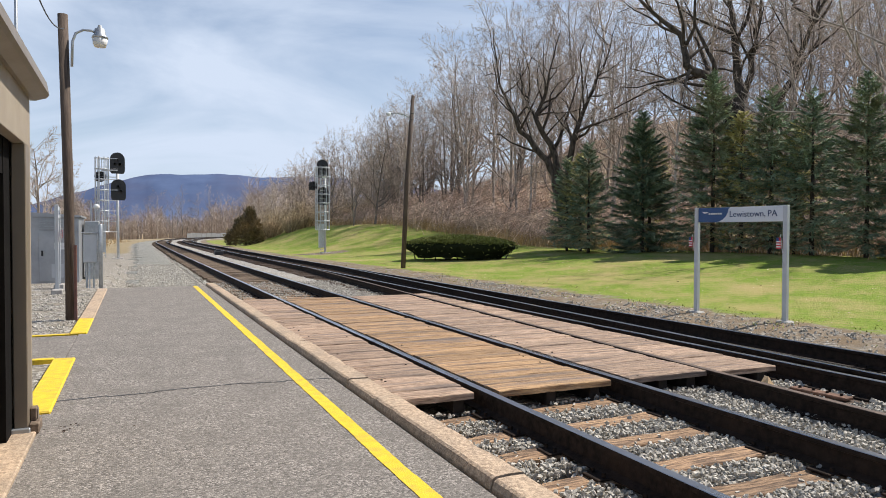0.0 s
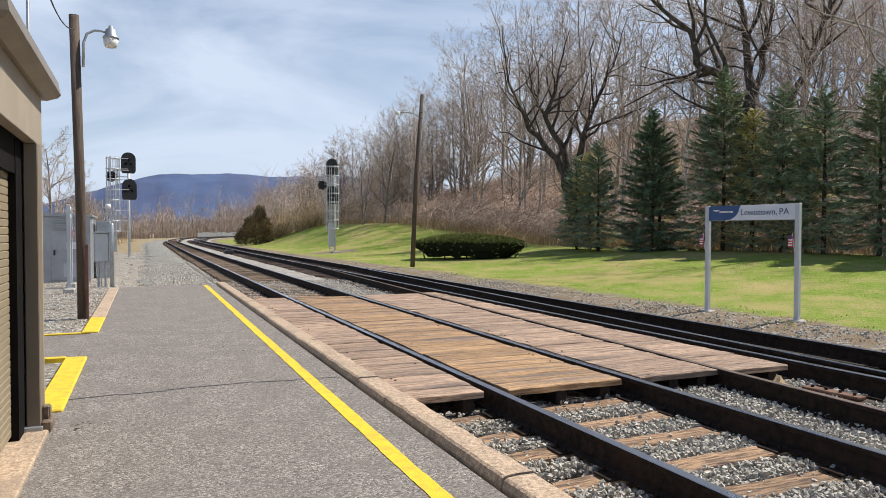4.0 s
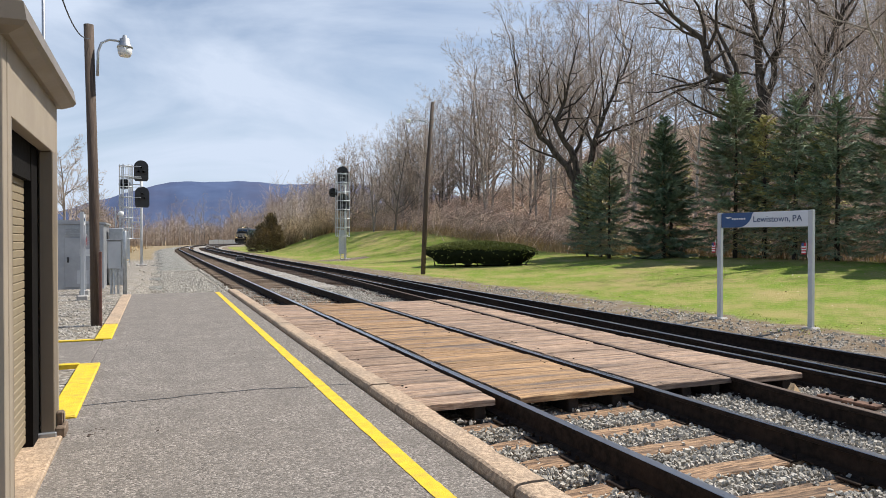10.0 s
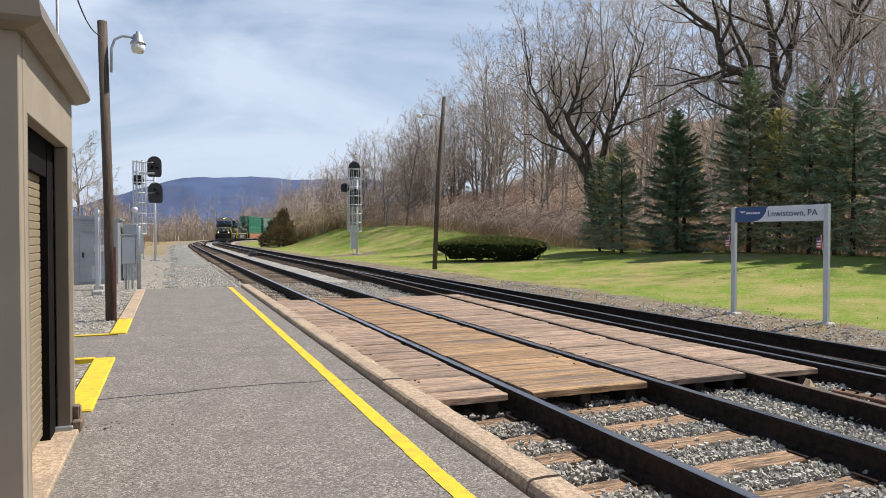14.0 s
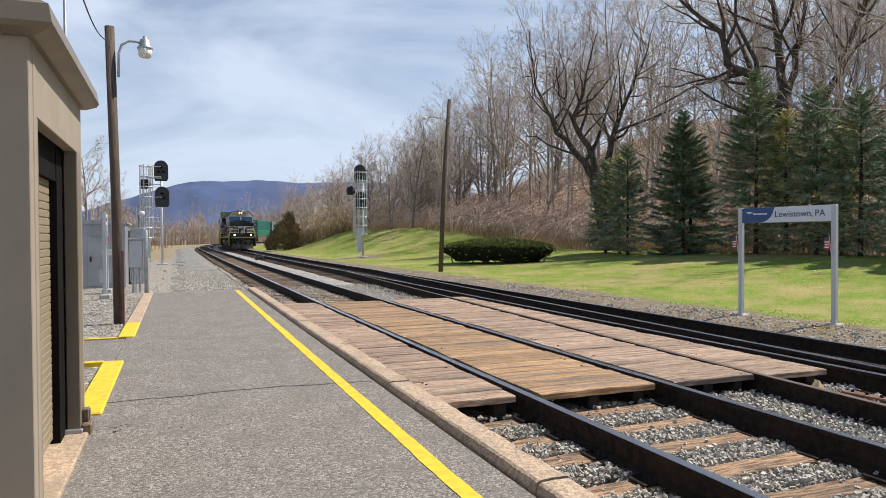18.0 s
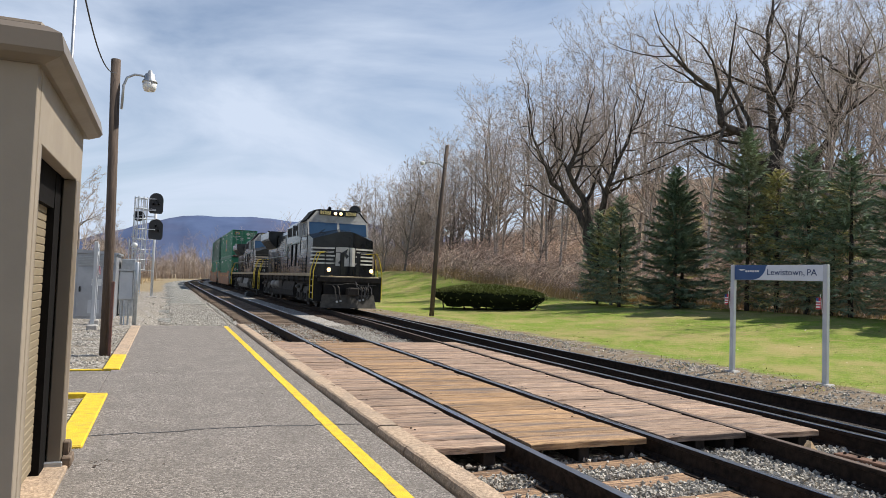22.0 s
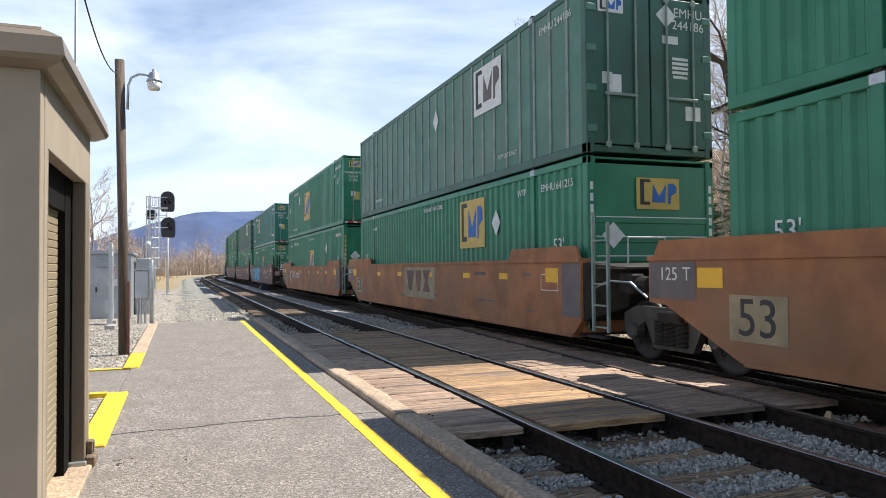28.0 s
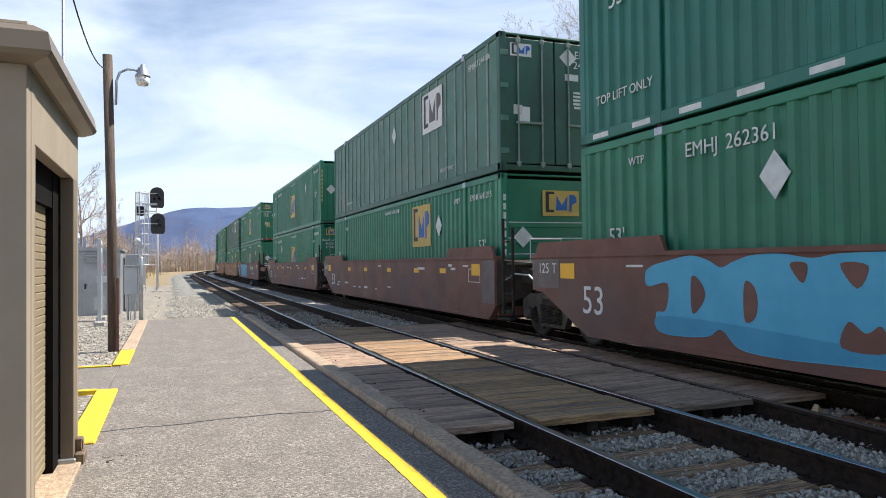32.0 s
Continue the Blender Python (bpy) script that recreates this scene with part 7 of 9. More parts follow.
def lamp_post():
    lp = thing("street_lamp", "weathered wooden lamp pole with a galvanised lamp head", "street lamp")
    x, y = -0.99, 13.85
    part("pole", Geo().tube([(x, y, -0.5), (x - 0.01, y, 2.0), (x - 0.08, y, 5.25)], [0.078, 0.082, 0.082], 14), POLE_WOOD, lp, smooth=True)
    part("arm", Geo().tube([(x + 0.06, y - 0.06, 4.35), (x + 0.07, y - 0.05, 4.78), (x + 0.12, y - 0.03, 4.94), (x + 0.24, y, 5.02), (x + 0.36, y, 5.02), (x + 0.47, y, 4.99)], 0.022, 8), GALV, lp, smooth=True)
    hx = x + 0.50
    head = part("lamp_head", Geo().lathe([(0.0, 5.13), (0.03, 5.13), (0.045, 5.08), (0.085, 5.06), (0.095, 4.97), (0.13, 4.93), (0.135, 4.90), (0.0, 4.90)], (hx, y, 0), n=18), GALV, lp, smooth=True)
    part("lamp_glass", Geo().lathe([(0.0, 4.74), (0.09, 4.75), (0.115, 4.80), (0.125, 4.90), (0.0, 4.90)], (hx, y, 0), n=18), WHITE, head, "frosted lamp glass", smooth=True)
    w = thing("service_cable", "black overhead cable from the lamp pole", "cable")
    pts = []
    for k in range(17):
        t = k / 16
        pts.append((x - 0.06 + (-0.92 - x + 0.06) * t, y - 0.1 + (6.3 - y) * t, 4.98 - 1.15 * t - 0.35 * math.sin(math.pi * t) * 0.8 + 0.55 * t * t))
    part("wire", Geo().tube(pts, 0.009, 5), HOSE, w)
    m = thing("marker_post", "reddish brown square post by the lamp pole", "post")
    part("post", Geo().box(-0.925, 13.70, -0.3, -0.875, 13.75, 1.25, 0.008), surface("red_brown_post", (0.20, 0.095, 0.075), (0.14, 0.07, 0.055), 7, 0.8, bump=0.2), m)
    f = thing("flagpole", "thin grey metal flagpole", "pole")
    part("pole", Geo().tube([(-2.2, 17.2, -0.2), (-2.2, 17.2, 9.5)], [0.045, 0.03], 10), GALV, f, smooth=True)
    part("base", Geo().box(-2.4, 17.0, -0.3, -2.0, 17.4, -0.1, 0.02), CONCRETE_PALE, f)


def station_sign(m, base, label):
    """A station name board on two posts; it faces -y of its own axes."""
    sg = thing("station_sign", label, "station sign", "station signs", at=m)
    w, top = 1.0, 2.26
    for s in (-1, 1):
        part("post", Geo().box(s * w - 0.045, -0.045, 0.0, s * w + 0.045, 0.045, top, 0.008), SIGN_GREY, sg)
        part("footing", Geo().box(s * w - 0.13, -0.13, -0.2, s * w + 0.13, 0.13, 0.05 + base, 0.03), CONCRETE_PALE, sg)
    pn = part("panel", Geo().box(-w + 0.045, -0.022, top - 0.31, w - 0.045, 0.022, top - 0.005, 0.004), SIGN_PALE, sg, "pale panel with blue corner")
    z0, z1 = top - 0.309, top - 0.006
    arc = [(-w + 0.047, z0), (-0.55, z0)] + [(-0.55 + 0.32 * math.sin(a), z0 + (z1 - z0) * (1 - math.cos(a))) for a in (0.3, 0.6, 0.9, 1.2, 1.45)] + [(-0.20, z1), (-w + 0.047, z1)]
    part("blue_field", Geo().prism(arc, -0.0265, -0.0225, "y"), SIGN_BLUE, pn)
    part("blue_field", Geo().prism([(-a, b) for a, b in arc], 0.0225, 0.0265, "y"), SIGN_BLUE, pn)
    letters("Lewistown,", 0.175, INK, on_side(0.19, -0.0262, top - 0.155), pn, "station_name", 0.002)
    letters("PA", 0.175, INK, on_side(0.73, -0.0262, top - 0.155), pn, "station_name", 0.002)
    g = Geo()
    for k in range(6):
        g.box(-0.70 + 0.055 * k, -0.030, top - 0.15, -0.66 + 0.055 * k, -0.0268, top - 0.115)
    g.prism([(-0.86, top - 0.09), (-0.70, top - 0.09), (-0.74, top - 0.115), (-0.80, top - 0.125)], -0.030, -0.0268, "y")
    part("mark", g, WHITE, pn)
    for s in (-1, 1):
        f = part("flag", Geo().box(s * w - 0.135, -0.10, 1.42, s * w - 0.045, -0.094, 1.64, 0.002), RED, sg, "small striped flag")
        for k in range(3):
            part("stripe", Geo().box(s * w - 0.133, -0.104, 1.45 + 0.05 * k, s * w - 0.047, -0.101, 1.475 + 0.05 * k), WHITE, f)
        part("canton", Geo().box(s * w - 0.133, -0.104, 1.57, s * w - 0.085, -0.101, 1.638), SIGN_BLUE, f)
        part("stick", Geo().tube([(s * w - 0.04, -0.05, 1.35), (s * w - 0.05, -0.10, 1.70)], 0.006, 5), WHITE, f)
    return sg


def utility_pole():
    up = thing("utility_pole", "dark wooden utility pole with a small lamp arm", "utility pole")
    x, y = 12.0, 31.9
    part("pole", Geo().tube([(x, y, -0.6), (x + 0.2, y, 4.0), (x + 0.53, y, 8.17)], [0.118, 0.108, 0.09], 12), POLE_WOOD, up, smooth=True)
    part("arm", Geo().tube([(x + 0.36, y, 7.05), (x + 0.1, y - 0.05, 7.2), (x - 0.3, y - 0.1, 7.26), (x - 0.72, y - 0.15, 7.2)], 0.022, 6), GALV, up, smooth=True)
    part("lamp", Geo().lathe([(0.0, 0.09), (0.1, 0.07), (0.13, 0.0), (0.08, -0.09), (0.0, -0.1)], (x - 0.80, y - 0.16, 7.16), n=14), WHITE, up, smooth=True)
    g = Geo()
    for z in (7.3, 7.0):
        g.tube([(x + 0.35, y - 0.12, z), (x + 0.52, y - 0.12, z)], 0.03, 6)
    parts("bracket", g, BLACK, up)


def signal_head(parent, x, y, z, r=0.42, arch=False):
    """A black target with three lamps, hooded; faces -y."""
    if arch:
        outl = [(r * math.cos(a), 0.25 + r * math.sin(a)) for a in np.linspace(0, math.pi, 13)] + [(-r, -0.55), (-r * 0.8, -0.72), (r * 0.8, -0.72), (r, -0.55)]
    else:
        outl = [(r * math.cos(a), r * math.sin(a)) for a in np.linspace(0, 2 * math.pi, 24, endpoint=False)]
    t = part("target", Geo().prism([(x + a, z + b) for a, b in outl], y - 0.02, y + 0.02, "y"), BLACK, parent, "black signal target")
    for dx, dz in ((0, 0.22), (-0.16, -0.08), (0.16, -0.08)):
        part("lamp_hood", Geo().lathe([(0.075, -0.26), (0.085, -0.24), (0.085, 0.0), (0.0, 0.0)], (x + dx, y - 0.02, z + dz), axis="y", n=12), BLACK, t)
    part("lamp_case", Geo().box(x - 0.26, y + 0.02, z - 0.3, x + 0.26, y + 0.28, z + 0.32, 0.03), BLACK, t)


def signal_mast(x, y, z, heads, label, shift, wide):
    sm = thing("railway_signal", label, "railway signal", "railway signals")
    H = 6.9
    part("mast", Geo().tube([(x, y, z - 0.3), (x, y, z + H)], [0.09, 0.08], 12), GALV_PALE, sm, smooth=True)
    part("footing", Geo().box(x - 0.35, y - 0.35, z - 0.4, x + 0.35, y + 0.35, z + 0.12, 0.03), CONCRETE_PALE, sm)
    lx = x + shift
    y -= 0.55
    parts("stand_off", Geo().box(min(x, lx) - 0.02, y + 0.2, z + 6.0, max(x, lx) + 0.02, y + 0.6, z + 6.06).box(min(x, lx) - 0.02, y + 0.2, z + 3.0, max(x, lx) + 0.02, y + 0.6, z + 3.06), GALV_PALE, sm)
    for dx in (-0.2, 0.2):
        part("ladder_rail", Geo().box(lx + dx - 0.02, y + 0.23, z + 0.2, lx + dx + 0.02, y + 0.27, z + H + 0.05), GALV_PALE, sm)
    rung = Geo().tube([(-0.2, 0, 0), (0.2, 0, 0)], 0.012, 5).mesh("rung", GALV_PALE)
    for k in range(21):
        part("rung", rung, None, sm, at=pose(lx, y + 0.25, z + 0.35 + 0.31 * k))
    for h in (1.9, 2.6, 3.3, 4.0, 4.7, 5.4, 6.1, 6.8):
        g = Geo()
        pts = [(lx + wide * math.cos(a), y + 0.25 + wide * math.sin(a), z + h) for a in np.linspace(0, 2 * math.pi, 12, endpoint=False)]
        pts.append(pts[0])
        g.tube(pts, 0.034, 5, caps=False)
        g.tube([(x, y, z + h), (lx, y + 0.25, z + h)], 0.02, 5)
        part("cage_hoop", g, GALV_PALE, sm)
    for a in np.linspace(0.2, 0.2 + 2 * math.pi, 9, endpoint=False):
        part("cage_bar", Geo().tube([(lx + wide * math.cos(a), y + 0.25 + wide * math.sin(a), z + 1.9), (lx + wide * math.cos(a), y + 0.25 + wide * math.sin(a), z + 6.9)], 0.026, 5), GALV_PALE, sm)
    part("relay_case", Geo().box(lx - 0.2, y + 0.5, z + 0.5, lx + 0.2, y + 0.8, z + 2.4, 0.02), GALV_PALE, sm)
    y += 0.55
    for hx, hz, r, arch in heads:
        signal_head(sm, x + hx, y - 0.16, z + hz, r, arch)
        if abs(hx) > 0.2:
            part("bracket", Geo().box(min(x, x + hx), y - 0.05, z + hz - 0.03, max(x, x + hx), y + 0.02, z + hz + 0.03), GALV_PALE, sm)


def equipment_yard():
    c = thing("equipment_shelter", "silver metal railway equipment shelter on skids", "equipment shelter")
    x0, x1, y0, y1, z0, z1 = -4.9, -1.52, 24.6, 27.2, -0.28, 1.95
    part("body", Geo().box(x0, y0, z0 + 0.16, x1, y1, z1, 0.015), ALU_SHED, c)
    part("roof", Geo().prism([(x0 - 0.06, z1), (x1 + 0.06, z1), (x1 + 0.06, z1 + 0.06), ((x0 + x1) / 2, z1 + 0.16), (x0 - 0.06, z1 + 0.06)], y0 - 0.06, y1 + 0.06, "y"), ALU_SHED, c)
    for x in (x0 + 0.2, -3.4, -2.35, x1 - 0.3):
        part("skid", Geo().box(x - 0.2, y0 + 0.02, z0 - 0.05, x + 0.2, y1, z0 + 0.16, 0.01), ALU_SHED, c)
    d = part("door", Geo().box(-2.62, y0 - 0.03, z0 + 0.25, -1.75, y0, z1 - 0.42, 0.008), ALU_SHED, c)
    part("door_handle", Geo().box(-2.55, y0 - 0.08, 0.75, -2.50, y0 - 0.03, 0.92, 0.008), BLACK, d)
    part("notice", Geo().box(-2.2, y0 - 0.037, 0.95, -1.92, y0 - 0.03, 1.16), WHITE, d, "white notice with small print")
    g = Geo()
    for k in range(6):
        g.box(-2.6, y0 - 0.05, z1 - 0.36 + 0.05 * k, -1.8, y0 - 0.005, z1 - 0.335 + 0.05 * k)
    part("vent", g, GALV, c)
    part("patch", Geo().box(-2.28, y0 - 0.036, 0.08, -1.95, y0 - 0.029, 0.5), SIGN_GREY, d)
    b = thing("equipment_cabinet", "grey steel equipment case behind the shelter", "cabinet")
    part("body", Geo().box(-1.45, 26.0, -0.25, -1.02, 27.0, 1.85, 0.02), GALV, b)
    part("antenna_mast", Geo().tube([(-1.25, 25.95, 1.85), (-1.25, 25.95, 2.55)], 0.02, 6), GALV, b)
    part("camera_dome", Geo().lathe([(0.0, 0.1), (0.08, 0.08), (0.1, 0.0), (0.06, -0.07), (0.0, -0.08)], (-1.08, 25.9, 2.32), n=12), WHITE, b, smooth=True)
    part("bracket", Geo().tube([(-1.25, 25.95, 2.25), (-1.08, 25.9, 2.38)], 0.015, 5), GALV, b)
    k = thing("control_box", "grey steel control box on a post", "control box")
    part("case", Geo().box(-1.27, 22.0, 0.62, -0.90, 22.3, 1.44, 0.015), GALV, k)
    part("door", Geo().box(-1.25, 21.985, 0.65, -0.92, 22.0, 1.41, 0.006), SIGN_GREY, k)
    part("lid", Geo().box(-1.30, 21.95, 1.44, -0.87, 22.33, 1.48, 0.01), GALV, k)
    for x in (-1.18, -1.0):
        part("leg", Geo().tube([(x, 22.15, -0.3), (x, 22.15, 0.64)], 0.03, 8), GALV, k)
    part("conduit", Geo().tube([(-1.1, 22.05, 0.62), (-1.1, 22.0, 0.2), (-1.1, 21.95, -0.2)], 0.02, 6), GALV, k)
    p = thing("bollard", "galvanised steel pipe bollard", "bollard")
    part("pipe", Geo().tube([(-0.82, 22.0, -0.35), (-0.82, 22.0, 1.68), (-0.82, 22.0, 1.72)], [0.055, 0.055, 0.03], 12), GALV, p, smooth=True)
    s = thing("switch_machine", "dark low switch machine beside the rails", "switch machine")
    z = 0.0
    part("case", Geo().box(5.75, 55.9, -0.2, 6.35, 57.0, 0.12, 0.05), BLACK, s)
    part("motor_box", Geo().box(5.85, 56.1, 0.10, 6.25, 56.6, 0.24, 0.04), BLACK, s)
    part("rod", Geo().box(6.3, 56.3, -0.15, 8.4, 56.36, -0.10, 0.01), RAIL_SIDE, s)
    f = thing("guard_wall", "low white concrete barrier by the far curve", "barrier")
    for k in range(9):
        x = 16.6 + 1.55 * k
        part("block", Geo().box(x, 250, -0.2, x + 1.47, 250.5, 1.55 if k % 3 else 1.4, 0.03), WHITE, f)
    w = thing("wooden_wedge", "pale splintered wooden wedge beside the rail", "wood scrap", at=pose(WEDGE[0], WEDGE[1], -0.21, 0, 0, 20))
    part("wedge", Geo().add([(-0.16, -0.07, 0), (0.16, -0.05, 0), (0.14, 0.08, 0), (-0.14, 0.06, 0), (-0.02, -0.03, 0.16), (0.03, 0.03, 0.15)],
                            [(3, 2, 1, 0), (0, 1, 4), (1, 2, 5, 4), (2, 3, 5), (3, 0, 4, 5)]), surface("split_wood", (0.62, 0.45, 0.26), (0.45, 0.30, 0.16), 8, 0.85, stretch=(1, 6, 6)), w)
    for jy in (4.95,):
        j = thing("joint_bar", "rusty red steel bar with bolts by the rail", "joint bar", at=pose(6.45, jy, -0.185, 0, 0, 6))
        part("bar", Geo().box(-0.07, -0.3, 0, 0.07, 0.3, 0.035, 0.008), surface("red_rust", (0.20, 0.10, 0.06), (0.09, 0.05, 0.032), 9, 0.85), j)
        for k in range(4):
            part("bolt", Geo().lathe([(0.0, 0.06), (0.014, 0.058), (0.016, 0.03)], (0.0, -0.22 + 0.147 * k, 0), n=8), RAIL_SIDE, j)
    r = thing("rail_piece", "short rusty offcut of rail on the gravel", "scrap")
    part("bar", Geo().box(0.55, 21.35, -0.20, 0.95, 21.43, -0.12, 0.01), RAIL_SIDE, r)


def build_things():
    build_shed()
    lamp_post()
    station_sign(pose(11.26, 10.55, -0.24, 0, 0, -81), 0.0, "grey station name board on two posts")
    station_sign(pose(-1.77, 20.7, -0.10, 0, 0, 93.6), 0.12, "grey station name board seen edge-on")
    utility_pole()
    signal_mast(14.0, 54.8, -0.15, ((-0.25, 6.75, 0.46, True), (-1.0, 5.35, 0.36, False), (-0.2, 4.6, 0.44, True)), "galvanised signal mast with caged ladder and black targets", -0.28, 0.55)
    signal_mast(-0.92, 52.5, -0.35, ((0.0, 6.55, 0.46, True), (0.05, 4.75, 0.46, True), (-1.05, 5.6, 0.36, False)), "galvanised signal mast with three black targets", -0.95, 0.42)
    equipment_yard()

# ---- plants ----
class Tree:
    """Grows a bare tree as two meshes: the stout wood and the fine twigs."""

    def __init__(self, seed):
        self.r = random.Random(seed)
        self.wood, self.twig = Geo(), Geo()

    def limb(self, p, d, length, r0, r1, level, segs, lift=0.12, wild=0.18):
        r = self.r
        pts, q, d = [Vector(p)], Vector(p), Vector(d).normalized()
        for k in range(segs):
            d = (d + Vector((r.gauss(0, wild), r.gauss(0, wild), r.gauss(0, wild) + lift))).normalized()
            q = q + d * (length / segs)
            pts.append(q.copy())
        radii = [r0 + (r1 - r0) * k / segs for k in range(segs + 1)]
        n = 9 if r0 > 0.12 else 6 if r0 > 0.05 else 4 if r0 > 0.02 else 3
        (self.twig.spike if level >= 3 else self.wood.tube if level <= 1 else self.twig.tube)(pts, radii, n, False)
        return pts, radii

    def fill(self, pts, radii, level, counts, lo, spread, ratio, wild=0.2, lift=0.1):
        """Side shoots along a limb, and theirs in turn."""
        if level >= len(counts):
            return
        r = self.r
        total = sum((b - a).length for a, b in zip(pts[:-1], pts[1:]))
        for k in range(counts[level]):
            f = lo + (1 - lo) * (k + r.random()) / counts[level]
            i = min(int(f * (len(pts) - 1)), len(pts) - 2)
            t = f * (len(pts) - 1) - i
            p = pts[i].lerp(pts[i + 1], t)
            rad = radii[i] + (radii[i + 1] - radii[i]) * t
            ax = (pts[i + 1] - pts[i]).normalized()
            side = ax.cross(Vector((r.gauss(0, 1), r.gauss(0, 1), r.gauss(0, 1)))).normalized()
            a = radians(r.uniform(*spread))
            d = ax * math.cos(a) + side * math.sin(a)
            ln = total * ratio * r.uniform(0.6, 1.15) * (1.15 - 0.6 * f)
            rr = max(0.0092, min(rad * 0.62, ln * 0.022))
            segs = (4, 3, 2, 1)[min(level, 3)]
            kid, kr = self.limb(p, d, ln, rr, max(0.0055, rr * 0.18), level + 1, segs, lift, wild)
            self.fill(kid, kr, level + 1, counts, 0.2, (25, 60), 0.5 if level else 0.46, wild, lift)

    def meshes(self, bark, twig):
        return self.wood.mesh("trunk", bark, True, False), self.twig.mesh("crown", twig, True, False)


def forest_tree(seed, height, counts=(15, 6, 6, 2), lo=0.32, lean=0.05, r0=0.17):
    t = Tree(seed)
    pts, radii = t.limb((0, 0, -0.5), (t.r.uniform(-lean, lean), t.r.uniform(-lean, lean), 1), height, r0, 0.02, 0, 9, 0.05, 0.05)
    t.fill(pts, radii, 0, counts, lo, (30, 66), 0.41)
    return t


def forked_tree(seed, stems, counts=(17, 8, 6, 3)):
    """A big old tree of stout, crooked stems: each a line of (across, along, up) and two radii."""
    t = Tree(seed)
    r = t.r
    for line, r0, r1 in stems:
        pts, radii = [], []
        n = 4 * (len(line) - 1)
        for k in range(n + 1):
            f = k / n * (len(line) - 1)
            i = min(int(f), len(line) - 2)
            p = Vector(line[i]).lerp(Vector(line[i + 1]), f - i)
            j = 0.0 if k in (0,) else 0.09
            pts.append(p + Vector((r.gauss(0, j), r.gauss(0, j), r.gauss(0, j))))
            radii.append(r0 + (0.3 * r1 - r0) * (k / n) ** 0.9)
        t.wood.tube(pts, radii, 9, caps=False)
        t.fill(pts, radii, 0, counts, 0.34, (25, 65), 0.36, 0.26, 0.10)
    return t


def old_tree(label, tree, m):
    """A big tree whose limbs are parts of their own."""
    ob = thing("old_maple", label, "tree", at=m)
    for k, g in enumerate(islands(tree.wood)):
        part("trunk" if k == 0 else "limb", g.mesh("limb", BARK_DARK, True, False), None, ob)
    part("crown", tree.twig.mesh("crown", TWIG, True, False), None, ob)


def plant(name, label, category, meshes, m, group=""):
    ob = thing(name, label, category, group, at=m)
    part("trunk", meshes[0], None, ob)
    part("crown", meshes[1], None, ob)
    return ob


